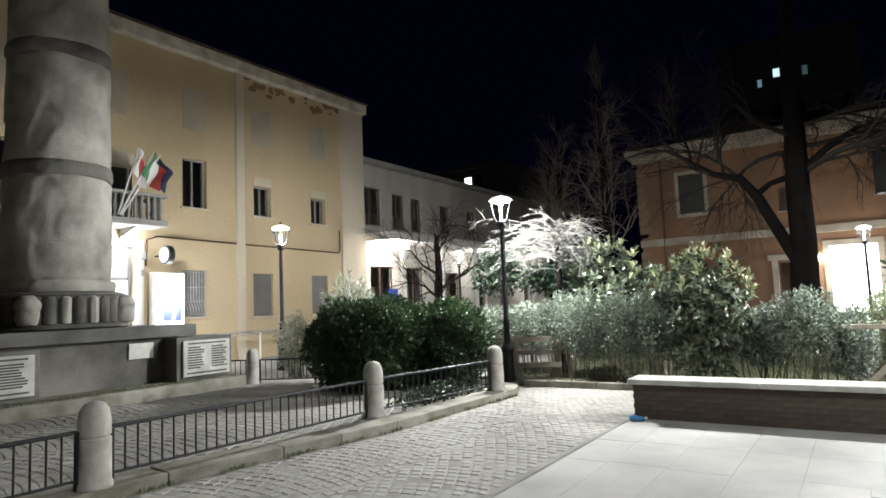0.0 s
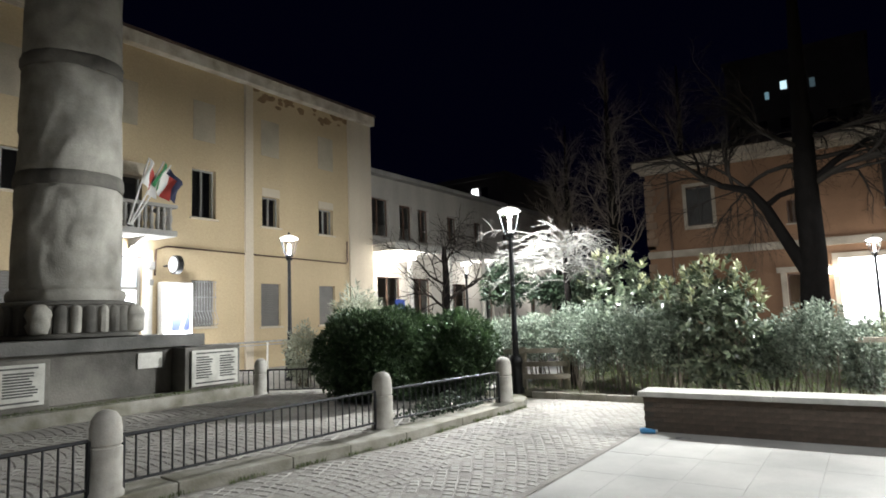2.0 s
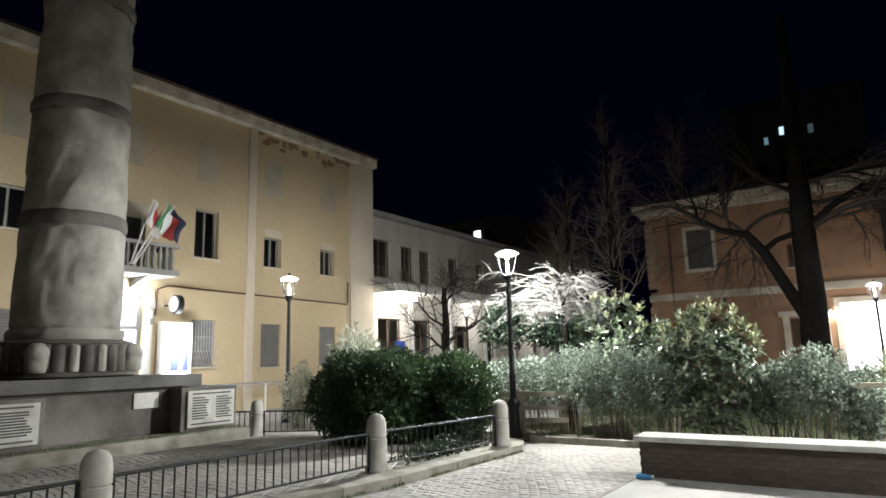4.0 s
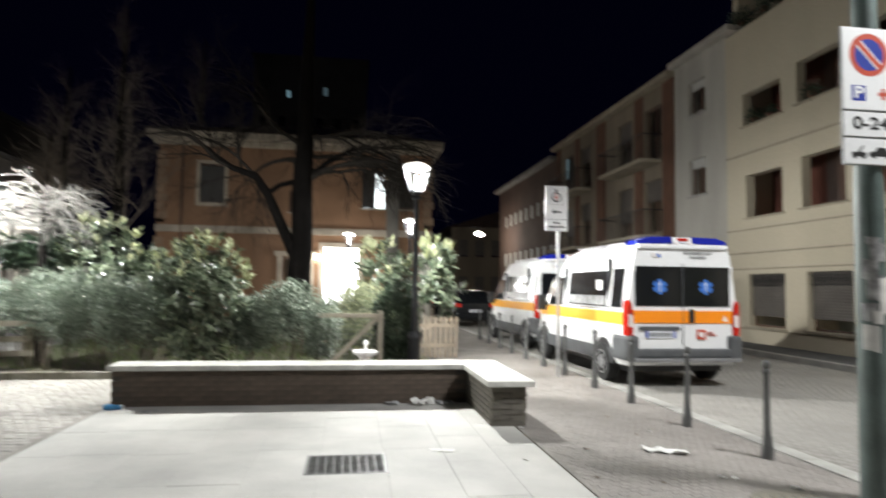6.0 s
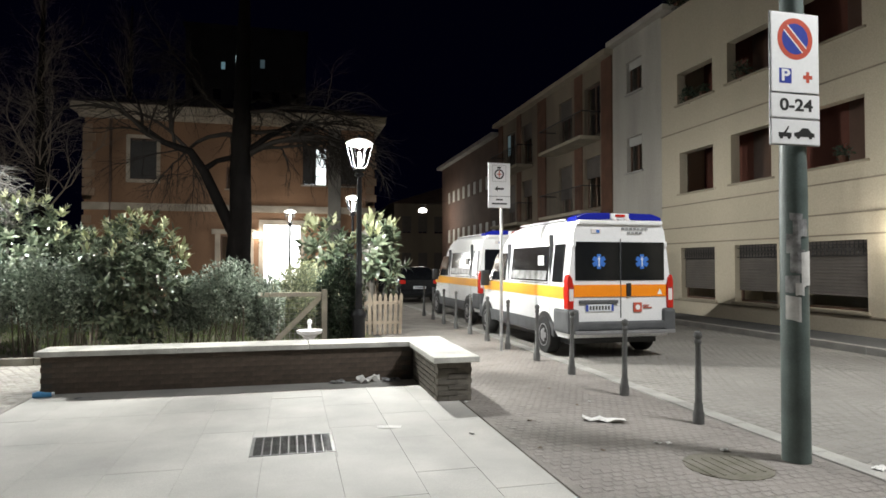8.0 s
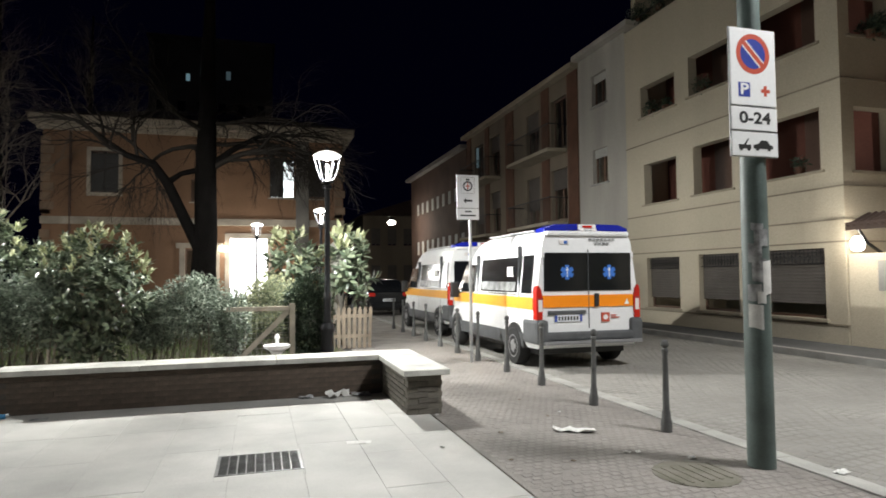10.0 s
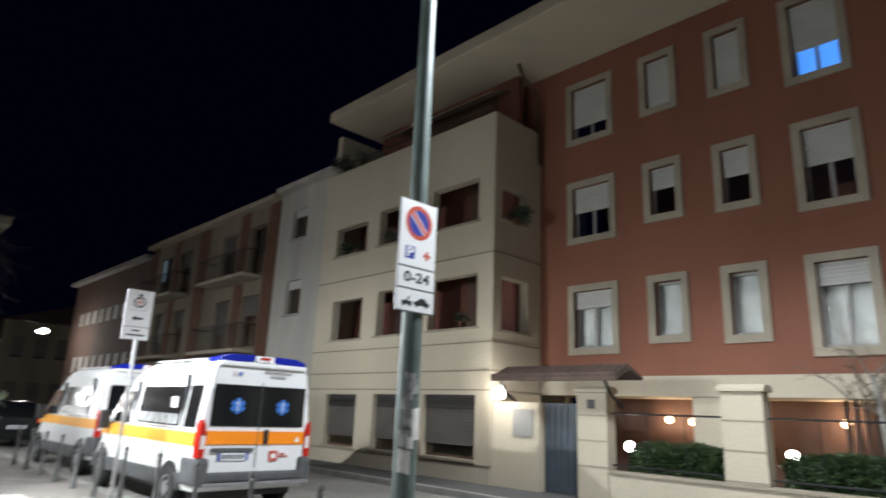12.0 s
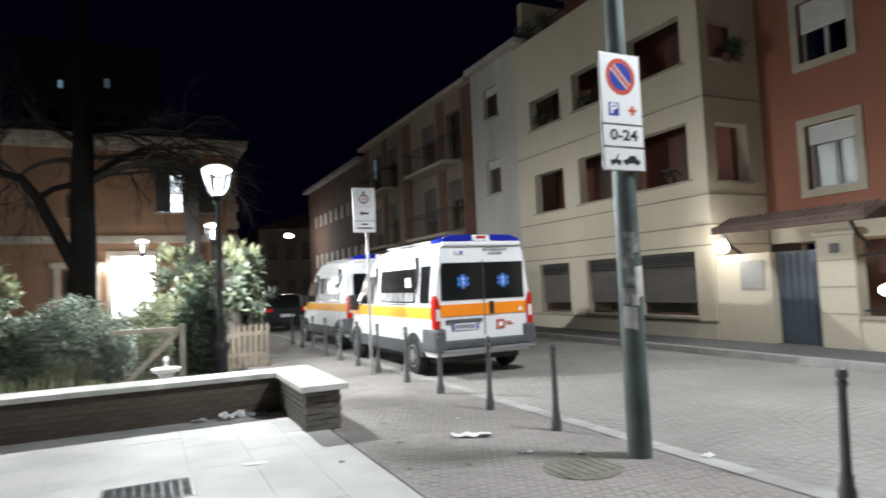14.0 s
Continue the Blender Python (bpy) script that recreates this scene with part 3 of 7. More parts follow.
def stone_mesh(g, x, y, a, z, s):
    """One cube stone with a worn, narrower top."""
    c, d = math.cos(a), math.sin(a)
    v = []
    for k, h in ((0.5, -0.03), (0.5, -0.010), (0.40, 0.0)):
        for i, j in ((-1, -1), (1, -1), (1, 1), (-1, 1)):
            px, py = i * k * s, j * k * s
            v.append((x + px * c - py * d, y + px * d + py * c, z + h))
    g.add(v, [(0, 1, 5, 4), (1, 2, 6, 5), (2, 3, 7, 6), (3, 0, 4, 7), (4, 5, 9, 8), (5, 6, 10, 9), (6, 7, 11, 10), (7, 4, 8, 11), (8, 9, 10, 11)])


def cobble_field(name, rows, material, label):
    g = Geo()
    for r in rows:
        stone_mesh(g, *r)
    return solo(name, g, material, label, "paving", kind="stuff", fix=False)


lane = cobbles(-5.95, -2.90, -13.5, 13.0, 0.0, 0.125, 3, keep=lambda x, y: x > kerb_x(y) + 0.05)
near_lane = [r for r in lane if 4.6 < r[1] < 6.4][:290]
taken = set(near_lane)
cobble_field("lane_cobbles", [r for r in lane if r not in taken], "cobble", "grey porphyry cobbles laid in fans between kerb and slabs")
cobble_field("street_cobbles", cobbles(4.80, 10.36, -13.5, 14.0, -0.011, 0.13, 5, uneven=0.003), "street_cobble", "worn brown-grey cobbles of the street")
cobble_field("street_cobbles", cobbles(4.84, 10.36, 14.0, 34.0, -0.010, 0.26, 6), "street_cobble", "worn brown-grey cobbles of the far street")
cobble_field("pavement_cobbles", cobbles(2.24, 4.55, -13.5, 15.0, -0.001, 0.088, 7, fans=False, uneven=0.0025), "walk_cobble", "small dark cobbles of the pavement")
cobble_field("island_cobbles", cobbles(-12.0, -5.8, -5.5, 10.6, 0.112, 0.14, 9, keep=lambda x, y: x < kerb_x(y) - 0.50), "cobble", "uneven grey cobbles round the monument")

# ---------------------------------------------------------------- low wall with stone cap
low_wall = thing("low_wall", (-0.2, 8.9, 0), "low L-shaped brick bench wall with pale stone cap", "wall", kind="structure")
part("core", Geo().box(1.91, 2.32, 7.20, 8.735, 0, 0.465), "bench_mortar", low_wall)
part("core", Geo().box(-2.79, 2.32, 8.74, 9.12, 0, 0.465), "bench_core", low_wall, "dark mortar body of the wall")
for x0, x1, y0, y1 in ((-2.85, -1.20, 8.66, 9.20), (-1.195, 0.46, 8.66, 9.20), (0.465, 2.40, 8.66, 9.20), (1.84, 2.40, 7.09, 7.85), (1.84, 2.40, 7.855, 8.655)):
    part("cap_stone", Geo().box(x0, x1, y0, y1, 0.465, 0.535), "bench_cap", low_wall, bevel=0.012)

# ---------------------------------------------------------------- monument
monument = thing("monument", (-13.6, 5.6, 0.1), "weathered stone column monument on a stepped plinth with plaques", "monument")
part("step", Geo().box(-16.2, -11.15, 2.2, 8.85, 0.1, 0.34), "kerb_mossy", monument, bevel=0.02)
part("pedestal", Geo().box(-15.7, -11.95, 2.7, 7.75, 0.34, 1.24), "stone_mid", monument, bevel=0.02)
part("dark_slab", Geo().box(-15.9, -11.80, 2.5, 8.10, 1.24, 1.48), "stone_dark", monument, bevel=0.02)
part("corner_block", Geo().box(-13.4, -11.5, 7.44, 8.75, 0.34, 1.21), "stone_mid", monument, bevel=0.015)
part("corner_block", Geo().box(-13.4, -11.5, 3.3, 4.95, 0.34, 1.19), "stone_mid", monument, bevel=0.015)
CX, CY = -13.35, 6.03
ring = Geo().lathe([(1.22, 1.48), (1.29, 1.51), (1.29, 1.57), (1.20, 1.60), (1.20, 2.10), (1.23, 2.13), (1.22, 2.17), (1.10, 2.20)], 48, (CX, CY, 0))
part("base_ring", ring, "stone_mid", monument, smooth=True)
rl = random.Random(61)
for i in range(32):
    a = 2 * math.pi * (i + 0.5 + rl.uniform(-0.10, 0.10)) / 32
    if (math.degrees(a) + 45) % 90 < 6 or (math.degrees(a) + 45) % 90 > 84:
        continue
    flute = Geo()
    x, y = CX + 1.165 * math.cos(a), CY + 1.165 * math.sin(a)
    k = rl.uniform(0.88, 1.10)
    flute.lathe([(0.06, 1.575), (0.105 * k, 1.60), (0.116 * k, 1.68), (0.112 * k, 1.86), (0.118 * k, 2.00), (0.10, 2.07), (0.05, 2.11)], 9, (x, y, 0), Matrix.Diagonal((rl.uniform(0.85, 1.15), rl.uniform(0.85, 1.15), 1, 1)))
    part("carved_lobe", flute, "stone_mid" if i % 3 else "stone", monument, smooth=True)
for i in range(4):
    a = math.radians(45 + 90 * i)
    head = Geo().lathe([(0.12, 1.575), (0.16, 1.60), (0.185, 1.66), (0.205, 1.74), (0.19, 1.80), (0.20, 1.86), (0.215, 1.93), (0.19, 2.02), (0.15, 2.08), (0.08, 2.13)], 26, (CX + 1.24 * math.cos(a), CY + 1.24 * math.sin(a), 0))
    head.v = [(x + 0.035 * noise.noise((x * 7, y * 7, z * 9)), y + 0.035 * noise.noise((y * 7, z * 9, x * 7)), z) for x, y, z in head.v]
    part("carved_boss", head, "stone", monument, smooth=True)


def rough_drum(r0, r1, z0, z1, seed):
    """A tapering drum of worn stone: dented, with patches, gouges and crumbled rims."""
    g, n = Geo(), 110
    rows = [0.0, 0.03, 0.07] + [k * 0.08 for k in range(1, int((z1 - z0) / 0.08)) if 0.09 < k * 0.08 < z1 - z0 - 0.09] + [z1 - z0 - 0.07, z1 - z0 - 0.03, z1 - z0]
    for k, h in enumerate(rows):
        for i in range(n):
            a = 2 * math.pi * i / n
            p = Vector((math.cos(a), math.sin(a), z0 + h))
            r = r0 + (r1 - r0) * h / (z1 - z0)
            dent = 0.020 * noise.noise(p * 1.9) + 0.010 * noise.noise(p * 6.0)
            lost = noise.noise(p * 1.5 + Vector((3.3, seed, 0)))
            dent -= 0.035 * min(1.0, max(0.0, (lost - 0.22) * 9))
            lines = abs(noise.noise(p * 1.3 + Vector((seed * 2.1, 7.7, 0))))
            dent -= 0.022 * max(0.0, 1 - lines / 0.022)
            rim = min(h, z1 - z0 - h)
            dent -= max(0.0, 0.06 - rim) * (0.35 + 1.2 * max(0.0, noise.noise(p * 3.2)))
            g.v.append((CX + (r + dent) * math.cos(a), CY + (r + dent) * math.sin(a), z0 + h))
    m = len(rows)
    g.f = [(j * n + i, j * n + (i + 1) % n, (j + 1) * n + (i + 1) % n, (j + 1) * n + i) for j in range(m - 1) for i in range(n)]
    g.f += [tuple(range(n - 1, -1, -1)), tuple((m - 1) * n + i for i in range(n))]
    return g


zs = [2.20, 2.42, 4.44, 4.72, 6.84, 7.11, 9.3, 9.55, 11.8]
taper = lambda z: 0.985 - 0.0165 * (z - 2.3)
for i in range(len(zs) - 1):
    thin = i % 2 == 0
    grown = 0.06 if i == 0 else (0.035 if thin else 0.0)
    part("column_band" if thin else "column_drum", rough_drum(taper(zs[i]) + grown, taper(zs[i + 1]) + grown, zs[i], zs[i + 1], i), "stone_mid" if thin and i else "stone", monument, smooth=True)


def plaque(x, y0, y1, z0, z1, rows, seed):
    p = part("plaque", Geo().box(x, x + 0.05, y0, y1, z0, z1), "marble", monument, "cream marble plaque with engraved lines", bevel=0.008)
    rng = random.Random(seed)
    for col in range(2):
        a = y0 + 0.10 + (y1 - y0) * 0.5 * col
        for i in range(rows):
            z = z1 - 0.14 - i * (z1 - z0 - 0.26) / rows
            w = (y1 - y0) * rng.uniform(0.25, 0.36)
            part("engraved_line", Geo().box(x + 0.05, x + 0.052, a, a + w, z - 0.014, z + 0.014), "ink", p)
    part("engraved_line", Geo().box(x + 0.05, x + 0.052, y0 + 0.1, y1 - 0.1, z1 - 0.075, z1 - 0.045), "ink", p)
    part("engraved_line", Geo().box(x + 0.05, x + 0.052, y0 + 0.08, y1 - 0.08, z0 + 0.05, z0 + 0.08), "ink", p)


plaque(-11.5, 7.56, 8.66, 0.42, 1.14, 9, 1)
plaque(-11.5, 3.42, 4.85, 0.45, 1.12, 9, 2)
part("plaque", Geo().box(-11.95, -11.91, 6.7, 7.2, 0.85, 1.15), "marble", monument, "small blank marble plaque")

# ---------------------------------------------------------------- town hall (ochre)
hall = thing("town_hall", (-24, 8, 0), "ochre plastered town hall with balcony, flags and wide eaves", "building")
HX = -18.0
hp = lambda u, w, z: (HX - w, u, z)
h_open = [(11.88, 12.78, 5.16, 6.80), (14.72, 15.53, 5.13, 6.24), (17.53, 18.34, 5.09, 6.12), (11.88, 12.74, 1.60, 3.10), (14.66, 15.56, 1.52, 3.05), (17.5, 18.38, 1.5, 3.02),
          (8.75, 10.25, 0.1, 3.75), (8.6, 10.2, 4.45, 6.55), (6.05, 6.95, 5.28, 6.42), (6.08, 6.95, 2.0, 3.2)]
part("wall", facade(Geo(), -6, 20.62, 0, 10.20, h_open, hp, 0.35), "ochre", hall)
part("wall", Geo().box(-30, -18.36, 20.27, 20.6, 0, 10.20), "ochre_pale", hall)
part("wall", Geo().box(-30, -29.7, -6, 20.26, 0, 10.20), "ochre", hall)
part("wall", Geo().box(-29.7, -18.36, -6, -5.7, 0, 10.20), "ochre", hall)
# added, unseen: a dark sheet that stands in for the unlit rooms
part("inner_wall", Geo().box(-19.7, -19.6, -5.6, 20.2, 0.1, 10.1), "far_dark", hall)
part("corner_strip", Geo().box(-17.998, -17.93, 19.25, 20.64, 0, 10.198), "ochre_pale", hall)
part("corner_strip", Geo().box(-18.6, -17.935, 20.641, 20.70, 0, 10.198), "ochre_pale", hall)
part("pilaster", Geo().box(-17.998, -17.90, 13.93, 14.26, 0, 10.198), "ochre_pale", hall, bevel=0.01)
part("eave_slab", Geo().box(-30.4, -17.70, -6.4, 20.74, 10.202, 10.60), "eaves", hall, "flaking pale eaves", bevel=0.02)
part("roof", Geo().add([(-30.5, -6.5, 10.604), (-17.62, -6.5, 10.604), (-17.62, 20.78, 10.604), (-30.5, 20.78, 10.604), (-30.5, -6.5, 10.67), (-17.62, -6.5, 10.67), (-17.62, 20.78, 10.67), (-30.5, 20.78, 10.67), (-24, -1, 11.2), (-24, 15.5, 11.2)],
                       [(4, 5, 8), (5, 6, 9, 8), (6, 7, 9), (7, 4, 8, 9), (0, 3, 2, 1), (0, 1, 5, 4), (1, 2, 6, 5), (2, 3, 7, 6), (3, 0, 4, 7)]), "roof_tile", hall)
rp = random.Random(12)
for i in range(26):
    y, z = rp.uniform(14.4, 19.2), 10.18 - abs(rp.gauss(0, 0.28))
    k = rp.uniform(0.10, 0.32)
    poly = [(y + k * rp.uniform(0.5, 1.1) * math.cos(a * 0.9), z + k * 0.6 * rp.uniform(0.5, 1.1) * math.sin(a * 0.9)) for a in range(7)]
    poly = [(a, min(b, 10.19)) for a, b in poly]
    part("peeled_patch", Geo().prism(poly, 0.003 + 0.0006 * i, 0.006 + 0.0006 * i, lambda a, b, c: (HX + c, a, b)), "peeled", hall)
for y in (12.33, 15.1, 17.95, 9.6, 6.6):
    g = Geo()
    pbox(g, hp, y - 0.42, y + 0.42, -0.012, -0.004, 7.75, 9.1)
    part("walled_up_window", g, "grey_plaster", hall, "greyish walled-up window")
for i, (a, b, c, d) in enumerate(h_open):
    if i == 6:
        continue
    low = d < 4
    window(hall, hp, a, b, c, d, frame="frame_grey", mullions=1, sill="ochre_pale",
           blind=0.0 if not low else 0.98, blind_mat="roller_grey")
for a, b, z0, z1 in ((14.72, 15.53, 6.244, 6.55), (17.53, 18.34, 6.124, 6.42)):
    part("shutter_box", pbox(Geo(), hp, a, b, -0.02, 0.05, z0, z1), "ochre_pale", hall)
grille = Geo()
for i in range(9):
    y = 11.92 + i * 0.1025
    grille.tube([hp(y, -0.05, 3.08), hp(y, -0.06, 2.1), hp(y, -0.20, 1.85), hp(y, -0.20, 1.68), hp(y, -0.05, 1.62)], 0.011, 5)
for z, w in ((3.05, 0.05), (2.55, 0.055), (2.1, 0.06)):
    grille.tube([hp(11.86, -w, z), hp(12.78, -w, z)], 0.012, 5)
part("window_grille", grille, "steel", hall, "pale bellied iron grille")
door = part("entrance_door", pbox(pbox(pbox(Geo(), hp, 8.75, 8.85, 0.1, 0.2, 0.1, 3.75), hp, 10.15, 10.25, 0.1, 0.2, 0.1, 3.75), hp, 8.85, 10.15, 0.1, 0.2, 2.75, 2.85), "frame_grey", hall)
part("lit_glazing", pbox(Geo(), hp, 8.85, 10.15, 0.16, 0.18, 0.1, 2.75), "door_glow", door, "brightly lit glass doors")
part("upper_pane", pbox(Geo(), hp, 8.85, 10.15, 0.14, 0.15, 2.85, 3.75), "door_cool", door, "bluish lit upper pane")
part("door_surround", pbox(pbox(Geo(), hp, 10.25, 10.55, -0.05, 0.0, 0.1, 3.95), hp, 8.6, 10.25, -0.05, 0.0, 3.752, 3.95), "white_plaster", hall)
part("shutter_box", pbox(Geo(), hp, 8.45, 10.35, -0.34, -0.003, 6.10, 6.52), "grey_plaster", hall, "greyish shutter box over the balcony door", bevel=0.02)
balcony = part("balcony", Geo().box(-17.995, -16.85, 7.3, 10.66, 4.27, 4.45), "concrete", hall, "old stone balcony with balusters", bevel=0.03)
part("rail_cap", Geo().box(-17.05, -16.85, 7.3, 10.66, 5.12, 5.22), "concrete", balcony, bevel=0.015)
part("rail_cap", Geo().box(-17.99, -17.06, 10.46, 10.66, 5.12, 5.22), "concrete", balcony, bevel=0.015)
for i in range(21):
    x, y = (-16.95, 7.4 + i * 0.192) if i < 17 else (-17.2 - (i - 17) * 0.19, 10.56)
    part("baluster", Geo().lathe([(0.055, 4.45), (0.06, 4.52), (0.035, 4.58), (0.07, 4.78), (0.04, 5.0), (0.055, 5.12)], 8, (x, y, 0)), "concrete", balcony, smooth=True)
for y in (7.9, 9.8):
    part("bracket", Geo().prism([(-17.995, 4.268), (-17.05, 4.268), (-17.995, 3.95)], y, y + 0.2, lambda a, b, c: (a, c, b)), "concrete", balcony)
part("wall_pipe", Geo().tube([hp(10.62, -0.04, 3.2), hp(10.66, -0.04, 4.0), hp(11.0, -0.04, 4.12), hp(19.0, -0.04, 3.98), hp(19.1, -0.04, 4.05), hp(19.1, -0.04, 4.9)], 0.028, 6), "pipe", hall)
part("junction_box", pbox(Geo(), hp, 10.42, 10.58, -0.12, -0.002, 3.38, 3.62), "frame_grey", hall, bevel=0.01)
part("junction_box", pbox(Geo(), hp, 10.46, 10.58, -0.06, -0.002, 2.9, 3.08), "frame_grey", hall, bevel=0.01)
clock = thing("wall_clock", hp(10.95, -0.62, 3.25), "round double-faced black wall clock on a bracket", "clock")
part("case", Geo().lathe([(0.25, -0.10), (0.285, -0.09), (0.285, 0.09), (0.25, 0.10)], 28, hp(10.95, -0.62, 3.5), Matrix.Rotation(radians(90), 4, "X")), "black", clock, smooth=True)
face = part("face", Geo().lathe([(0.24, 0.101), (0.24, 0.106)], 28, hp(10.95, -0.62, 3.5), Matrix.Rotation(radians(90), 4, "X")), "sign_white", clock, "white dial")
part("hand_bar", Geo().box(HX + 0.612, HX + 0.628, 10.838, 10.843, 3.49, 3.68), "black", face)
part("hand_bar", Geo().box(HX + 0.50, HX + 0.62, 10.838, 10.843, 3.49, 3.505), "black", face)
part("bracket_arm", Geo().tube([hp(10.95, -0.35, 3.5), hp(10.95, 0.0, 3.5)], 0.03, 8), "black", clock)
board = thing("lit_notice_board", hp(11.1, -0.3, 0.1), "white illuminated notice case with a blue poster", "notice board")
part("case", pbox(Geo(), hp, 10.7, 11.75, -0.32, -0.05, 0.10, 3.0), "white_plaster", board, bevel=0.03)
part("light_panel", pbox(Geo(), hp, 10.76, 11.69, -0.327, -0.322, 0.9, 2.94), "door_glow", board, "glowing white panel")
part("poster", pbox(Geo(), hp, 11.0, 11.62, -0.334, -0.328, 1.5, 2.1), "poster", board, "blue poster with a white slash")
part("poster_slash", Geo().prism([(11.25, 1.52), (11.38, 1.52), (11.55, 2.06), (11.2, 2.06), (11.2, 1.98), (11.42, 1.98)], 0.335, 0.338, lambda a, b, c: (HX + c, a, b)), "sign_white", board)
wl = thing("wall_light", hp(9.9, -0.1, 3.95), "small white wall light under the balcony", "light")
part("lens", Geo().lathe([(0.03, 3.95), (0.1, 3.98), (0.1, 4.1), (0.03, 4.14)], 12, hp(9.9, -0.16, 0)), "wall_glow", wl, smooth=True)
lamp("entrance_light", hp(9.9, -0.45, 3.85), 42, (0.95, 0.97, 1.0), 0.08)
lamp("notice_board_light", hp(11.2, -0.75, 2.3), 85, (0.92, 0.96, 1.0), 0.2)
part("back_plate", pbox(Geo(), hp, 9.82, 9.98, -0.05, -0.002, 3.93, 4.16), "frame_grey", wl)


def flag(tip, foot, cols, seed):
    f = thing("flag", foot, "faded cloth flag hanging from a slanted pole on the balcony", "flag", "balcony flags")
    part("pole", Geo().tube([foot, tip], 0.022, 8), "flag_white", f, "white pole")
    rng = random.Random(seed)
    d = Vector(tip) - Vector(foot)
    nrow, ncol = 10, 3 * len(cols)
    grid = []
    for j in range(nrow + 1):
        row = []
        for i in range(ncol + 1):
            s = i / ncol
            p = Vector(tip) - d * (0.02 + 0.36 * j / nrow) * (1 - 0.35 * s)
            p += Vector((0.10 * math.sin(5 * s + seed), 0.34 * s + 0.04 * math.sin(9 * s + j * 0.5), -0.50 * s - 0.15 * s * j / nrow))
            row.append(p)
        grid.append(row)
    for k, c in enumerate(cols):
        g = Geo()
        for j in range(nrow):
            for i in range(3 * k, 3 * k + 3):
                q = [grid[j][i], grid[j][i + 1], grid[j + 1][i + 1], grid[j + 1][i]]
                g.add([*q, *[p + Vector((0.006, 0.002, 0)) for p in q]], [(0, 1, 2, 3), (7, 6, 5, 4)])
        part("cloth_panel", g, c, f, smooth=True, fix=False)


flag((-16.2, 9.36, 6.30), (-16.84, 9.15, 4.50), ["flag_white", "flag_red", "flag_white"], 1)
flag((-16.1, 9.74, 6.25), (-16.84, 9.2, 4.50), ["flag_green", "flag_white", "flag_red"], 2)
flag((-16.15, 9.98, 6.20), (-16.84, 9.25, 4.50), ["flag_blue", "flag_blue"], 4)
rail = thing("ramp_rail", (-16.6, 14, 0), "plain grey tubular handrail in front of the town hall", "railing")
part("top_rail", Geo().tube([(-16.4, 10.2, 1.05), (-16.4, 17.0, 1.05)], 0.03, 8), "steel", rail)
part("mid_rail", Geo().tube([(-16.4, 10.2, 0.95), (-16.4, 17.0, 0.95)], 0.02, 8), "steel", rail)
for i in range(5):
    part("post", Geo().tube([(-16.4, 10.2 + 1.7 * i, 0.0), (-16.4, 10.2 + 1.7 * i, 1.05)], 0.03, 8), "white_plaster", rail)

# ---------------------------------------------------------------- white annex behind the town hall
annex = thing("annex", (-24, 28, 0), "whitewashed two-storey annex with a lit porch", "building")
ap = lambda u, w, z: (-19.0 - w, u, z)
a_open = [(21.75, 23.2, 5.55, 7.35), (24.0, 25.05, 5.5, 7.25), (25.55, 26.5, 5.5, 7.2), (28.2, 29.2, 5.6, 7.1), (31, 32, 5.6, 7.1), (22.2, 24.0, 0.6, 3.6), (25.0, 26.5, 0.6, 3.6), (28, 30, 0.6, 3.4), (31.5, 33, 0.6, 3.4), (34.5, 36, 0.6, 3.4), (38, 39.5, 0.6, 3.4), (41.5, 43, 0.6, 3.4), (34.5, 35.5, 5.6, 7.1), (38, 39, 5.6, 7.1), (41.5, 42.5, 5.6, 7.1)]
part("wall", facade(Geo(), 20.75, 46, 0, 8.4, a_open, ap, 0.3), "annex_plaster", annex)
part("wall", Geo().box(-29, -19.31, 45.7, 46, 0, 8.4), "annex_plaster", annex)
part("wall", Geo().box(-29.3, -29.01, 20.75, 46, 0, 8.4), "annex_plaster", annex)
part("wall", Geo().box(-29, -19.31, 20.75, 21.0, 0, 8.4), "annex_plaster", annex)
part("roof", Geo().box(-29.4, -18.6, 20.74, 46.4, 8.402, 8.62), "concrete", annex, bevel=0.02)
for o in a_open:
    window(annex, ap, *o, frame="frame_brown", sill="concrete" if o[2] > 4 else "")
porch = part("porch_roof", Geo().box(-18.995, -16.9, 21.0, 45, 4.62, 4.95), "white_plaster", annex, bevel=0.02)
for y in (22.4, 25.6, 28.8, 32, 35.2, 38.4, 41.6, 44.6):
    part("porch_column", Geo().lathe([(0.16, 0), (0.16, 0.1), (0.12, 0.14), (0.12, 4.5), (0.17, 4.618)], 12, (-17.2, y, 0)), "white_plaster", annex, smooth=True)
part("porch_lamp", Geo().box(-17.95, -17.0, 21.5, 22.6, 4.25, 4.612), "wall_glow", annex, "large glowing porch lamp")
lamp("porch_light", (-17.6, 22.9, 3.9), 95, (1, 0.98, 0.95), 0.3)
lamp("porch_light", (-17.6, 38.0, 3.9), 150, (1, 0.98, 0.95), 0.3)
lamp("porch_light", (-17.6, 30.0, 3.9), 110, (1, 0.98, 0.95), 0.3)
part("blue_sign", Geo().box(-17.1, -17.05, 21.1, 21.75, 1.9, 2.45), "plate_blue", annex, "blue notice on the porch")

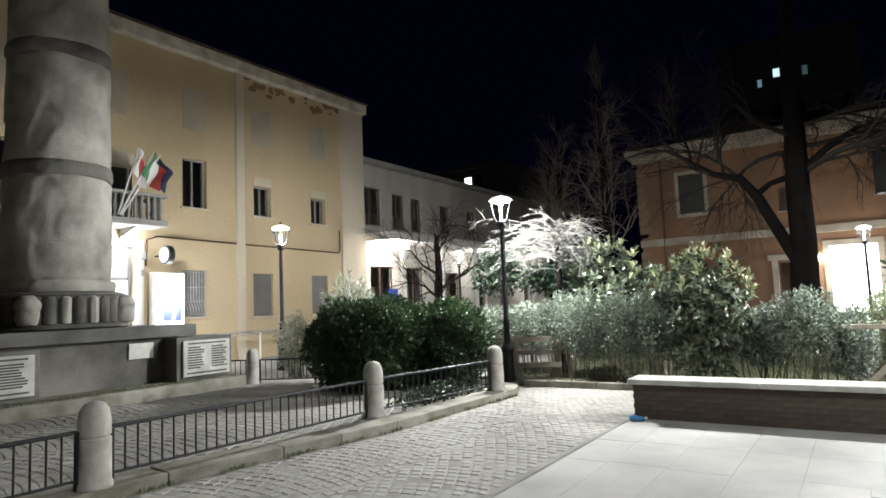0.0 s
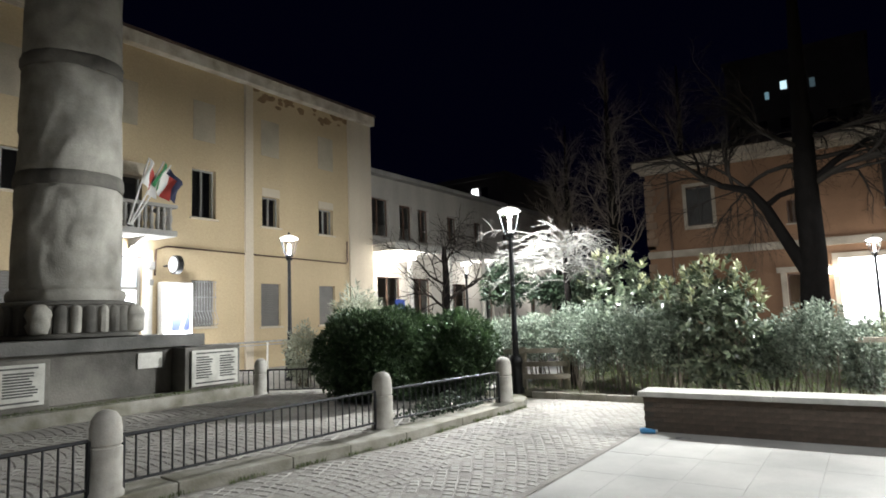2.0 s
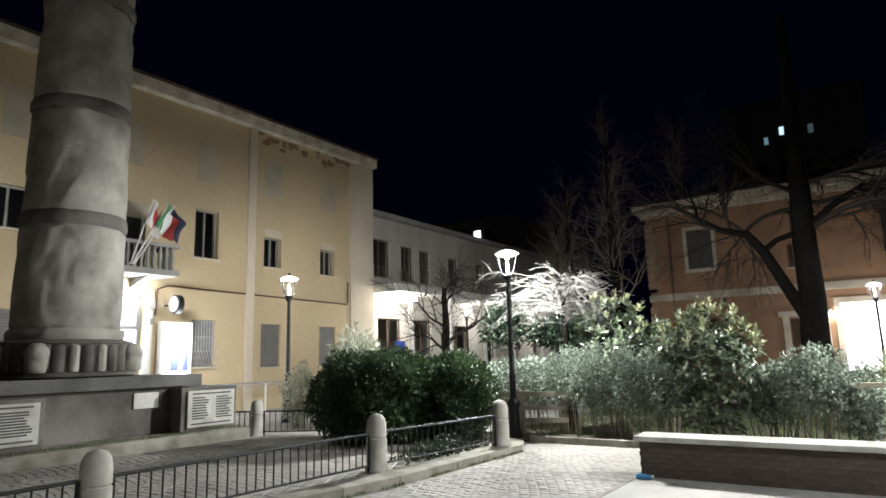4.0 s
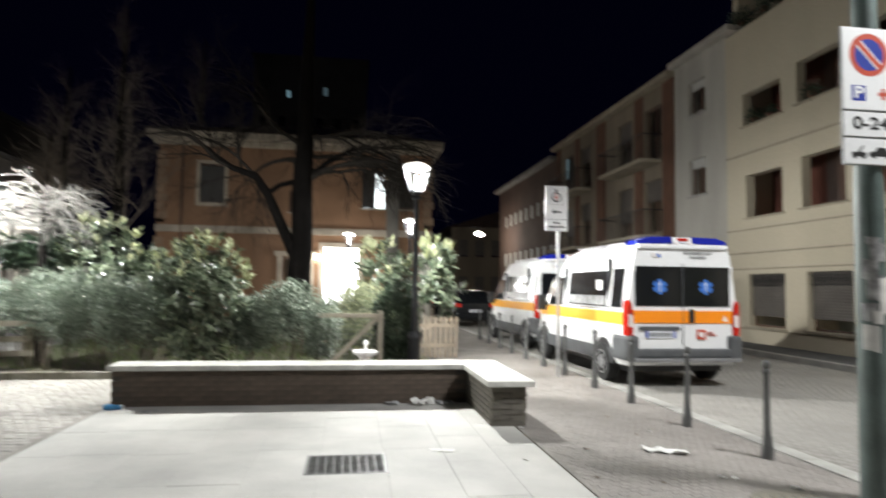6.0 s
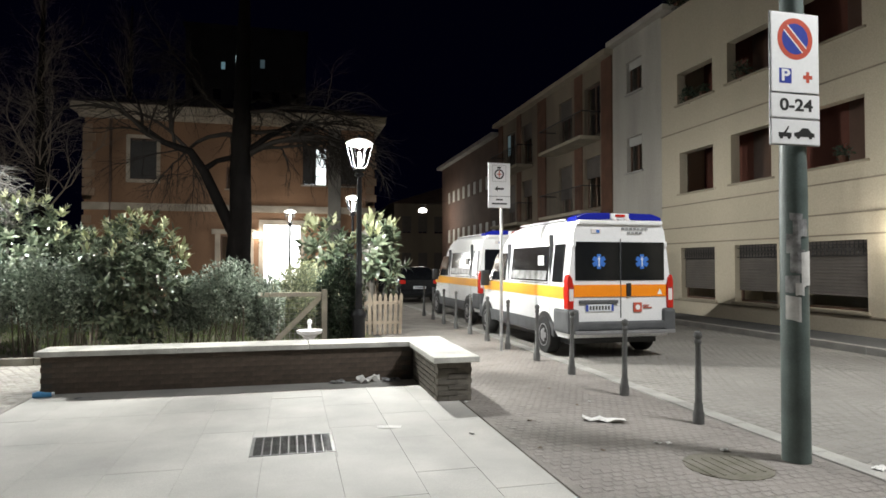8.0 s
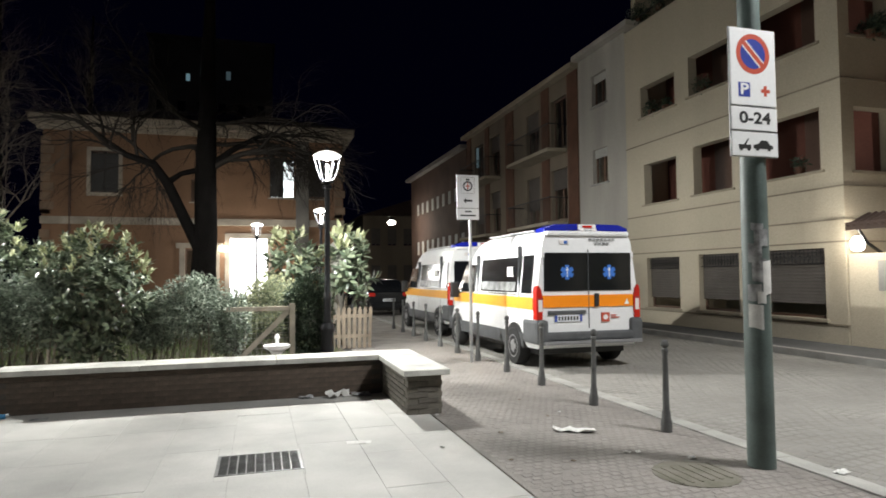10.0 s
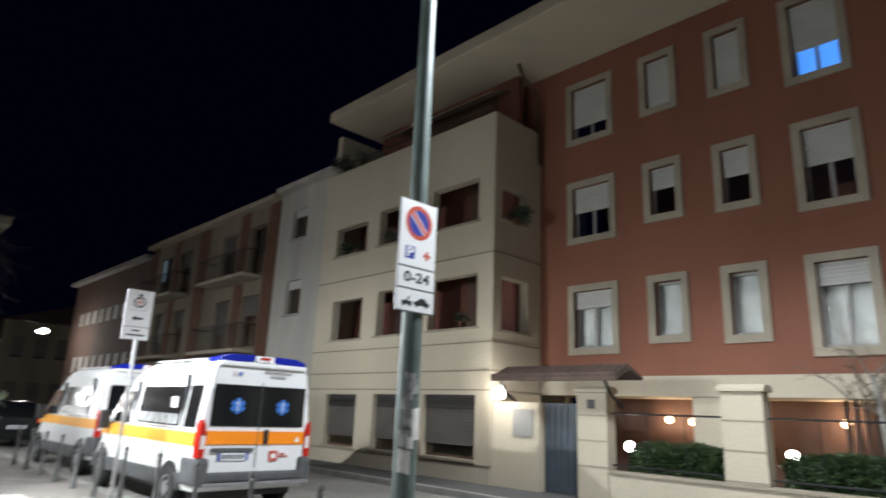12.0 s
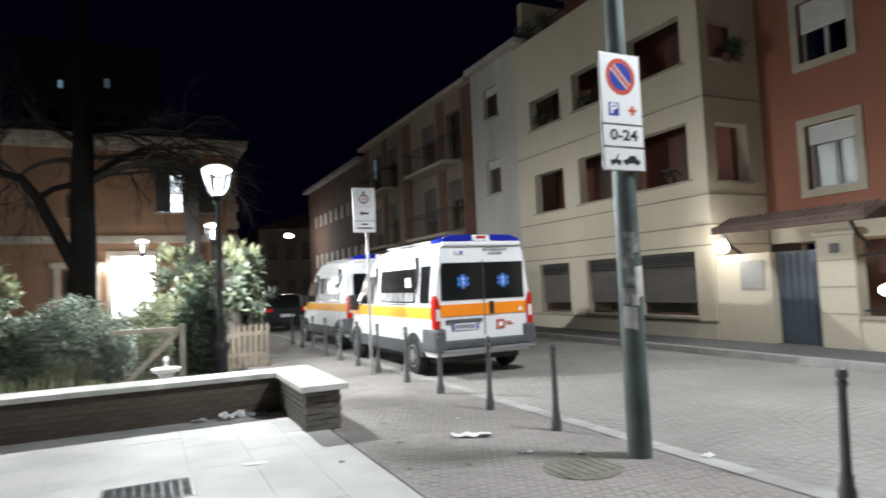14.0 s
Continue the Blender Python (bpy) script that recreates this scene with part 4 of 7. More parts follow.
# ---------------------------------------------------------------- villa (terracotta)
villa = thing("villa", (-2.4, 39, 0), "old terracotta two-storey villa with stone string course", "building")
VY = 33.0
vp = lambda u, w, z: (u, VY + w, z)
v_open = [(-7.45, -6.25, 5.75, 7.75), (-3.0, -2.5, 5.4, 6.5), (0.75, 2.0, 5.70, 7.68), (2.70, 3.7, 5.70, 7.70), (-1.16, 0.64, 0.3, 3.6), (-3.25, -1.9, 0.3, 3.05), (2.2, 3.4, 1.2, 3.3), (-7.4, -6.3, 1.3, 3.3)]
part("wall", facade(Geo(), -9.46, 4.48, 0, 8.92, v_open, vp, 0.4), "villa", villa)
part("wall", Geo().box(-9.46, -9.1, 33.402, 46, 0, 8.92), "villa", villa)
part("wall", Geo().box(4.12, 4.48, 33.402, 46, 0, 8.92), "villa", villa)
part("wall", Geo().box(-9.46, 4.48, 46.002, 46.3, 0, 8.92), "villa", villa)
part("string_course", Geo().box(-9.52, 4.54, 32.88, 32.997, 4.22, 4.58), "villa_trim", villa, bevel=0.03)
part("cornice", Geo().box(-9.68, 4.70, 32.7, 32.998, 8.65, 8.92), "villa_trim", villa, bevel=0.05)
part("eave_slab", Geo().box(-9.92, 4.98, 32.3, 46.8, 8.922, 9.27), "villa_trim", villa, bevel=0.03)
part("roof", Geo().add([(-10.0, 32.2, 9.274), (5.06, 32.2, 9.274), (5.06, 47, 9.274), (-10.0, 47, 9.274), (-4.5, 39.5, 11.5), (0, 39.5, 11.5)], [(0, 1, 5, 4), (1, 2, 5), (2, 3, 4, 5), (3, 0, 4), (0, 3, 2, 1)]), "roof_tile", villa)
part("pilaster", Geo().box(2.05, 2.70, 32.80, 32.996, 0, 8.646), "villa_dark", villa)
for i in range(20):
    for sx in (-9.53, 4.02):
        part("corner_quoin", Geo().box(sx, sx + (0.55 if i % 2 else 0.40), 32.93, 32.996, 0.05 + i * 0.44, 0.43 + i * 0.44) if not 4.2 < 0.25 + i * 0.44 < 4.8 and i * 0.44 < 8.2 else Geo().box(sx, sx + 0.4, 32.95, 32.996, 4.7, 5.0), "villa_quoin", villa)
for i, o in enumerate(v_open):
    if i == 4:
        continue
    lit = "window_glow" if i == 2 else ""
    window(villa, vp, *o, frame="frame_brown", mullions=1, cross=3 if i in (0, 2, 3) else 1, sill="villa_trim", lit=lit, surround="villa_trim" if i == 0 else "")
for a, b in ((-7.44, -6.86), (-6.84, -6.26), (2.71, 3.69)):
    z0, z1 = 5.72, 7.74
    sh = part("shutter", pbox(pbox(Geo(), vp, a, a + 0.06, 0.02, 0.07, z0 + 0.05, z1 - 0.02), vp, b - 0.06, b, 0.02, 0.07, z0 + 0.05, z1 - 0.02), "shutter", villa, "dark louvred shutter")
    for i in range(25):
        z = z0 + 0.08 + i * 0.073
        part("slat", pbox(Geo(), vp, a + 0.061, b - 0.061, 0.03, 0.06, z, z + 0.071), "shutter", sh)
sh = part("shutter", pbox(pbox(Geo(), vp, 0.77, 0.83, 0.02, 0.07, 5.74, 7.66), vp, 1.38, 1.44, 0.02, 0.07, 5.74, 7.66), "shutter", villa, "half-closed dark louvred shutter")
for i in range(24):
    z = 5.75 + i * 0.08
    part("slat", pbox(Geo(), vp, 0.831, 1.379, 0.03, 0.06, z, z + 0.0795), "shutter", sh)
vd = part("entrance", pbox(pbox(pbox(Geo(), vp, -1.4, -1.16, -0.08, 0.0, 0, 3.85), vp, 0.64, 0.88, -0.08, 0.0, 0, 3.85), vp, -1.16, 0.64, -0.08, 0.0, 3.602, 3.85), "villa_trim", villa)
part("lit_glazing", pbox(Geo(), vp, -1.16, 0.64, 0.12, 0.15, 0.3, 3.6), "door_glow", vd, "brilliantly lit glass entrance")
portal = part("portal", pbox(pbox(pbox(Geo(), vp, -3.5, -3.25, -0.1, 0.0, 0, 3.1), vp, -1.9, -1.65, -0.1, 0.0, 0, 3.1), vp, -3.65, -1.5, -0.2, 0.0, 3.102, 3.35), "villa_trim", villa, "stone door surround with cornice")
wl2 = part("wall_lamp", pbox(Geo(), vp, -1.62, -1.32, -0.35, -0.101, 2.95, 3.2), "wall_glow", villa, "glowing wall lamp")
lamp("villa_entrance_light", (-0.9, 32.0, 2.3), 70, (1, 0.97, 0.9), 0.15)
lamp("villa_entrance_light", (0.4, 31.6, 2.6), 70, (1, 0.97, 0.9), 0.15)
part("downpipe", Geo().tube([(-8.3, 32.93, 0.1), (-8.3, 32.93, 8.7)], 0.06, 8), "pipe", villa)
gw = thing("garden_wall", (0.5, 27.5, 0), "low dark garden wall with pale coping", "wall")
part("wall", Geo().box(-1.9, 2.6, 26.0, 26.25, 0, 0.78), "concrete", gw)
part("coping", Geo().box(-1.95, 2.65, 25.95, 26.30, 0.782, 0.85), "bench_cap", gw, bevel=0.01)

# ---------------------------------------------------------------- white apartment block on the street
SX, SY = 11.9, 10.04
white = thing("apartment_block", (14, 14, 0.115), "cream apartment block with loggias and grilled ground-floor windows", "building")
sp = lambda u, w, z: (SX + w, u, z)
s_gf = [(10.55, 12.44, 0.62, 2.15), (13.05, 14.56, 0.62, 2.14), (15.38, 16.95, 0.60, 2.12)]
s_log = [(10.57, 12.4, 3.84, 5.22), (13.2, 14.68, 3.82, 5.16), (15.42, 17.0, 3.80, 5.06), (10.6, 12.4, 6.66, 7.85), (13.2, 14.8, 6.62, 7.75), (15.42, 17.1, 6.58, 7.55)]
part("wall", facade(Geo(), SY, 17.95, 0.115, 9.62, s_gf + s_log, sp, 0.28), "cream", white)
sd = lambda u, w, z: (u, SY + w, z)
side_log = [(12.24, 13.3, 3.76, 5.12), (12.2, 13.25, 6.66, 7.6)]
part("wall", facade(Geo(), SX + 0.281, 13.85, 0.115, 9.62, side_log, sd, 0.28), "cream", white)
part("wall", Geo().box(15.5, 15.8, 10.4, 17.95, 0.115, 9.62), "cream", white)
part("wall", Geo().box(12.19, 15.49, 17.7, 17.95, 0.115, 11.3), "cream", white)
# thin strips in darker cream: the shade of the wall's grooves, painted
g = Geo()
for z in (0.50, 2.25, 2.72, 3.42, 5.70):
    g.box(SX - 0.022, SX - 0.002, SY - 0.02, 17.95, z, z + 0.035)
    g.box(SX + 0.0, 13.84, SY - 0.022, SY - 0.002, z, z + 0.035)
part("string_moulding", g, "groove_shade", white)
for z in (3.55, 6.40, 9.35):
    part("floor_slab", Geo().box(SX + 0.285, 13.8, SY + 0.285, 17.69, z, z + 0.16), "cream", white)
part("loggia_back", Geo().box(13.3, 13.42, SY + 0.3, 17.69, 2.9, 9.34), "loggia", white, "dark red loggia rear wall")
for y0, y1, z in ((11.3, 12.2, 3.72), (14.6, 15.4, 3.72), (16.2, 17.0, 3.72), (11.2, 12.2, 6.57), (14.5, 15.4, 6.57)):
    part("balcony_door", Geo().box(13.24, 13.297, y0, y1, z, z + 2.1), "frame_brown", white, bevel=0.01)
for a, b, c, d in s_log:
    part("opening_sill", pbox(Geo(), sp, a - 0.1, b + 0.1, -0.05, 0.3, c - 0.06, c - 0.003), "cream_trim", white, bevel=0.01)
for a, b, c, d in side_log:
    part("opening_sill", pbox(Geo(), sd, a - 0.1, b + 0.1, -0.05, 0.3, c - 0.06, c - 0.003), "cream_trim", white, bevel=0.01)
for o in s_gf:
    w = window(white, sp, *o, frame="frame_brown", mullions=0, deep=0.2, blind=0.8, blind_mat="roller_brown", sill="cream_trim")
    a, b, c, d = o
    g = Geo()
    for i in range(int((b - a) / 0.11)):
        y = a + 0.06 + i * 0.11
        g.tube([sp(y, 0.08, d), sp(y, 0.08, d - 0.34)], 0.008, 4)
        g.tube([sp(y - 0.045, 0.08, d - 0.2), sp(y, 0.08, d - 0.11), sp(y + 0.045, 0.08, d - 0.2), sp(y, 0.08, d - 0.3), sp(y - 0.045, 0.08, d - 0.2)], 0.006, 4)
    g.tube([sp(a, 0.08, d - 0.09), sp(b, 0.08, d - 0.09)], 0.01, 4)
    g.tube([sp(a, 0.08, d - 0.33), sp(b, 0.08, d - 0.33)], 0.01, 4)
    part("ornamental_grille", g, "iron", w)
part("attic_wall", Geo().box(13.2, 13.4, SY + 0.3, 16.6, 9.62, 11.37), "loggia", white)
part("attic_window", Geo().box(13.14, 13.197, 11.2, 14.4, 9.9, 10.9), "frame_brown", white)
part("awning", Geo().add([(13.19, 10.6, 11.0), (13.19, 15.4, 11.0), (12.3, 15.4, 10.55), (12.3, 10.6, 10.55), (13.19, 10.6, 11.03), (13.19, 15.4, 11.03), (12.3, 15.4, 10.58), (12.3, 10.6, 10.58)],
                         [(0, 3, 2, 1), (4, 5, 6, 7), (0, 1, 5, 4), (1, 2, 6, 5), (2, 3, 7, 6), (3, 0, 4, 7)]), "cream_trim", white, "rolled-out cream awning")
part("terrace_rail", Geo().tube([(12.0, SY + 0.1, 9.95), (12.0, 17.8, 9.95)], 0.025, 6), "iron", white)
part("roof_slab", Geo().box(11.3, 15.9, 1.45, 17.3, 11.38, 11.76), "cream", white, "broad cream roof slab", bevel=0.05)
part("penthouse", Geo().box(14.6, 17.5, 5.0, 11, 11.764, 13.6), "loggia", white)
part("gutter_pipe", Geo().tube([(12.7, 9.95, 11.37), (12.95, 9.93, 11.0), (13.6, 9.93, 10.7), (13.7, 9.93, 8.6)], 0.05, 8), "pipe", white)

# ---------------------------------------------------------------- red house behind its fence
XR, K = 13.85, 0.954
ry = lambda y: -0.16 + (y + 0.16) * K
rz = lambda z: 1.689 + (z - 1.689) * K
redh = thing("red_house", (17, 5, 0.115), "brick-red rendered apartment house with pale stone window surrounds", "building")
rput = lambda u, w, z: (XR + w, u, z)
r_spec = []
for row, (zt, zb) in enumerate(((11.22, 9.27), (8.14, 6.33), (5.17, 3.30))):
    for ya, yb, drop in ((9.57, 8.06, 0.0), (7.25, 6.22, 0.2), (5.45, 4.46, 0.12), (3.72, 2.42, -0.22)):
        s = 0.17
        r_spec.append((ry(yb) + s, ry(ya) - s, rz(zb + drop) + s, rz(zt) - s, row))
part("wall", facade(Geo(), 1.45, 10.6, rz(2.74), 11.375, [r[:4] for r in r_spec], rput, 0.3), "red", redh)
part("wall", Geo().box(14.16, 17.5, 1.45, 1.75, 0.115, 11.375), "red", redh)
part("wall", Geo().box(17.51, 17.8, 1.45, 10.3, 0.115, 11.375), "red", redh)
part("base_band", Geo().box(XR - 0.03, XR + 0.3, 1.45, 10.0, rz(2.27), rz(2.74) - 0.003), "cream", redh)
blinds = [0.75, 0.98, 0.98, 0.64, 0.5, 0.45, 0.5, 0.5, 0.3, 0.0, 0.0, 0.28]
for i, r in enumerate(r_spec):
    window(redh, rput, *r[:4], frame="frame_grey", mullions=1 if i % 4 in (0, 3) else 0, deep=0.15, blind=blinds[i], surround="cream_trim", lit="screen_glow" if i == 3 else "")
    if i >= 8:
        part("curtain", pbox(Geo(), rput, r[0], r[1], 0.3, 0.31, r[2], r[3]), "frame_grey", redh, "pale curtain")
part("lobby_wall", Geo().box(15.6, 15.75, 1.8, 9.9, 0.115, rz(2.27)), "lobby", redh, "brown lobby wall")
part("lobby_ceiling", Geo().box(XR + 0.31, 17.4, 1.8, 10.0, rz(2.27), rz(2.27) + 0.15), "cream", redh)
for y0, y1 in ((5.30, 6.0), (1.5, 2.1)):
    part("lobby_pier", Geo().box(13.85, 14.3, y0, y1, 0.115, rz(2.27) - 0.003), "cream", redh, bevel=0.01)
for i in range(9):
    y = 2.0 + i * 0.17
    part("wood_slat", Geo().box(15.0, 15.06, y, y + 0.09, 0.115, rz(2.27) - 0.003), "frame_brown", redh)
for y, z, s in ((7.35, 1.75, 0.5), (6.75, 1.72, 0.4), (5.75, 1.78, 1.0), (3.55, 1.80, 0.8)):
    wlr = part("lobby_lamp", Geo().lathe([(0.03, z - 0.09), (0.085, z - 0.05), (0.095, z + 0.05), (0.03, z + 0.09)], 12, (15.5, y, 0)), "warm_glow", redh, "warm glowing wall lamp", smooth=True)
    lamp("lobby_light", (15.3, y, z), 22 * s, (1, 0.72, 0.45), 0.1)
for y, z in ((7.15, 1.15), (3.9, 1.18)):
    part("garden_lamp", Geo().lathe([(0.03, z - 0.11), (0.10, z - 0.06), (0.10, z + 0.06), (0.03, z + 0.11)], 14, (13.2, y, 0)), "wall_glow", redh, "white globe garden lamp", smooth=True)
    part("garden_lamp_stem", Geo().tube([(13.2, y, 0.115), (13.2, y, z - 0.1)], 0.025, 6), "iron", redh)
part("downpipe", Geo().tube([(13.78, 1.52, 0.5), (13.78, 1.52, 11.3)], 0.065, 8), "pipe", redh)
fence = thing("front_fence", (11.9, 5, 0.115), "cream street wall with pillars, gate and tiled canopy", "fence")
part("low_wall", Geo().box(11.9, 12.15, -12, 6.88, 0.115, 0.66), "cream", fence)
part("coping", Geo().box(11.86, 12.19, -12, 6.88, 0.662, 0.72), "cream_trim", fence, bevel=0.01)
for y0, y1, zt in ((6.89, 7.60, 2.22), (3.88, 4.60, 2.26), (0.85, 1.57, 2.32), (-2.6, -1.9, 2.32), (-6.0, -5.3, 2.32)):
    p = part("pillar", Geo().box(11.87, 12.20, y0, y1, 0.115 if y0 > 6 else 0.722, zt), "cream", fence, bevel=0.012)
    part("pillar_cap", Geo().prism([(11.81, zt + 0.002), (12.26, zt + 0.002), (12.26, zt + 0.07), (12.16, zt + 0.13), (11.91, zt + 0.13), (11.81, zt + 0.07)], y0 - 0.05, y1 + 0.05, lambda a, b, c: (a, c, b)), "cream", p, bevel=0.012)
    for z in (0.75, 1.25, 1.75):
        part("groove_band", Geo().box(11.862, 11.868, y0 + 0.005, y1 - 0.005, z, z + 0.03), "cream_trim", p)
for y0, y1 in ((4.60, 6.88), (1.57, 3.88), (-1.9, 0.85)):
    rg = part("railing", Geo().tube([(12.05, y0, 1.82), (12.05, y1, 1.82)], 0.018, 6), "iron", fence)
    part("lower_rail", Geo().tube([(12.05, y0, 0.82), (12.05, y1, 0.82)], 0.018, 6), "iron", rg)
    for k in (1, 2):
        y = y0 + (y1 - y0) * k / 3
        part("upright", Geo().tube([(12.05, y, 0.72), (12.05, y, 1.85)], 0.009, 5), "iron", rg)
part("gate_side_wall", Geo().box(11.93, 12.2, 8.64, SY - 0.025, 0.115, 2.0), "cream", fence)
gate = part("gate", Geo().box(12.12, 12.17, 7.62, 8.62, 0.13, 2.0), "gate", fence, "slate-grey steel gate", bevel=0.01)
for i in range(6):
    part("gate_bar", Geo().box(12.095, 12.118, 7.68 + i * 0.16, 7.73 + i * 0.16, 0.2, 1.95), "gate", gate)
part("intercom", Geo().box(11.84, 11.868, 7.17, 7.33, 1.9, 2.08), "black", fence, bevel=0.005)
part("name_board", Geo().box(11.905, 11.928, 8.80, 9.36, 1.25, 1.85), "frame_grey", fence)
canopy = part("canopy", Geo().prism([(11.35, 2.46), (11.35, 2.52), (11.9, 2.76), (12.4, 2.56), (12.4, 2.50), (11.9, 2.68)], 6.35, 9.55, lambda a, b, c: (a, c, b)), "roof_tile", fence, "dark tiled canopy over the gate")
for i in range(22):
    y = 6.42 + i * 0.146
    part("canopy_tile", Geo().tube([(11.32, y, 2.525), (11.9, y, 2.78)], 0.045, 6), "roof_tile", canopy)
part("canopy_fascia", Geo().box(11.325, 11.348, 6.35, 9.55, 2.44, 2.60), "roof_tile", canopy, bevel=0.006)
for y in (6.7, 9.4):
    part("canopy_bracket", Geo().tube([(12.15, y, 1.95), (11.7, y, 2.2), (11.5, y, 2.46)], 0.035, 6), "iron", canopy)
gl = thing("gate_lamp", (11.72, 9.6, 2.05), "glowing white wall lamp beside the gate", "light")
part("shade", Geo().lathe([(0.04, 2.04), (0.11, 2.08), (0.13, 2.24), (0.05, 2.34)], 20, (11.72, 9.62, 0)), "wall_glow", gl, smooth=True)
part("arm", Geo().tube([(11.9, 9.62, 2.2), (11.8, 9.62, 2.2)], 0.03, 6), "iron", gl)
lamp("gate_light", (11.55, 9.62, 2.2), 45, (1, 0.95, 0.85), 0.12)
gl2 = thing("gate_lamp", (12.3, 7.66, 1.8), "small wall lamp on the gate pillar", "light")
part("shade", Geo().box(12.02, 12.14, 7.602, 7.66, 1.75, 2.1), "wall_glow", gl2, bevel=0.01)
lamp("gate_light", (12.2, 7.95, 1.9), 7, (1, 0.95, 0.85), 0.08)
green = thing("corner_house", (16, -8, 0.115), "lime-yellow rendered house next to the red one", "building")
gput = lambda u, w, z: (13.6 + w, u, z)
g_open = [(-0.8, 0.3, 8.6, 10.4), (-0.8, 0.3, 5.6, 7.4), (-3.6, -2.4, 8.6, 10.4), (-3.6, -2.4, 5.6, 7.4), (-3.6, -2.4, 2.6, 4.4), (-0.8, 0.3, 2.6, 4.4)]
part("wall", facade(Geo(), -16, 1.42, 0.115, 12.5, g_open, gput, 0.3), "green_yellow", green)
part("roof", Geo().box(13.2, 19, -16.2, 1.44, 12.502, 12.8), "concrete", green)
part("wall", Geo().box(18.6, 18.9, -16, 1.42, 0.115, 12.5), "green_yellow", green)
part("wall", Geo().box(13.91, 18.59, -16, -15.7, 0.115, 12.5), "green_yellow", green)
for o in g_open:
    window(green, gput, *o, frame="frame_grey", sill="cream_trim", blind=0.5, blind_mat="roller_grey")

# ---------------------------------------------------------------- houses further along the street
annex2 = thing("white_row_house", (14, 19.5, 0.115), "narrow white-rendered row house with two windows", "building")
n_open = [(19.12, 20.12, 7.7, 8.85), (19.12, 20.12, 4.88, 6.12), (19.12, 20.12, 1.2, 2.6)]
part("wall", facade(Geo(), 17.955, 21.1, 0.115, 9.7, n_open, sp, 0.3), "annex_plaster", annex2)
part("roof", Geo().box(11.6, 16, 17.4, 21.1, 9.702, 9.9), "annex_plaster", annex2, bevel=0.02)
part("wall", Geo().box(15.7, 16, 17.96, 21.1, 0.115, 9.7), "annex_plaster", annex2)
for o in n_open:
    window(annex2, sp, *o, frame="frame_brown", sill="concrete", blind=0.25, blind_mat="roller")
row = thing("balcony_row_house", (14, 28, 0.115), "beige row house with brown brick piers and small balconies", "building")
w_open = []
for y0 in (22.1, 24.6, 29.2, 31.6):
    for z0 in (0.9, 3.85, 6.75):
        w_open.append((y0, y0 + 1.35, z0, z0 + 2.05))
part("wall", facade(Geo(), 21.1, 34.4, 0.115, 9.5, w_open, sp, 0.3), "row_beige", row)
part("wall", Geo().box(15.7, 16, 21.1, 34.4, 0.115, 9.5), "row_beige", row)
part("roof", Geo().box(11.55, 16, 21.1, 34.5, 9.502, 9.72), "cream_trim", row, bevel=0.02)
for y0, y1 in ((21.15, 21.95), (23.6, 24.3), (27.4, 28.4), (30.7, 31.3), (33.6, 34.3)):
    part("brick_pier", Geo().box(11.86, 11.897, y0, y1, 0.115, 9.5), "brick_pier", row)
for o in w_open:
    window(row, sp, *o, frame="frame_brown", mullions=1, blind=random.choice((0.0, 0.4, 0.7)), blind_mat="roller_brown", lit="")
for y0, y1 in ((22.0, 26.2), (29.0, 33.2)):
    for z in (6.6, 3.7):
        b = part("balcony", Geo().box(11.0, 11.855, y0, y1, z - 0.14, z), "cream_trim", row, bevel=0.01)
        for i in range(int((y1 - y0) / 0.14) + 1):
            y = y0 + 0.03 + 0.14 * i
            part("bar", Geo().tube([(11.05, y, z), (11.05, y, z + 0.95)], 0.010, 4), "iron", b)
        part("hand_rail", Geo().tube([(11.86, y0, z + 0.95), (11.05, y0, z + 0.95), (11.05, y1, z + 0.95), (11.86, y1, z + 0.95)], 0.022, 6), "iron", b)
part("lit_slit", Geo().box(11.885, 11.898, 32.3, 32.7, 7.6, 8.7), "window_dim", row, "faintly lit stair window")
brown = thing("brown_house", (15, 41, 0.115), "long brown brick house with rows of pale-framed windows", "building")
b_open = [(35.0 + i * 1.35, 35.75 + i * 1.35, z, z + h) for i in range(9) for z, h in ((1.2, 1.5), (3.2, 1.0), (6.2, 0.85))]
part("wall", facade(Geo(), 34.5, 48.3, 0.115, 9.1, b_open, sp, 0.3), "row_brown", brown)
part("wall", Geo().box(16.7, 17, 34.5, 48.3, 0.115, 9.1), "row_brown", brown)
part("wall", Geo().box(12.21, 16.69, 48.0, 48.3, 0.115, 9.1), "row_brown", brown)
part("roof", Geo().box(11.5, 17, 34.5, 48.6, 9.102, 9.32), "concrete", brown)
for o in b_open:
    window(brown, sp, *o, frame="frame_grey", mullions=0, deep=0.1, blind=0.98, blind_mat="roller")
far = thing("far_house", (14, 66, 0), "pale two-storey house closing the far end of the street", "building")
fp = lambda u, w, z: (u, 60 + w, z)
f_open = [(10.7 + 1.6 * i, 11.6 + 1.6 * i, z, z + 1.7) for i in range(5) for z in (1.0, 4.6)]
part("wall", facade(Geo(), 9.9, 20, 0, 7.5, f_open, fp, 0.3), "row_beige", far)
part("wall", Geo().box(9.9, 10.2, 60.31, 75, 0, 7.5), "row_beige", far)
part("roof", Geo().add([(9.5, 59.5, 7.502), (20.4, 59.5, 7.502), (20.4, 75, 7.502), (9.5, 75, 7.502), (15, 62, 9.4), (15, 73, 9.4)], [(0, 1, 4), (1, 2, 5, 4), (2, 3, 5), (3, 0, 4, 5), (0, 3, 2, 1)]), "roof_tile", far)
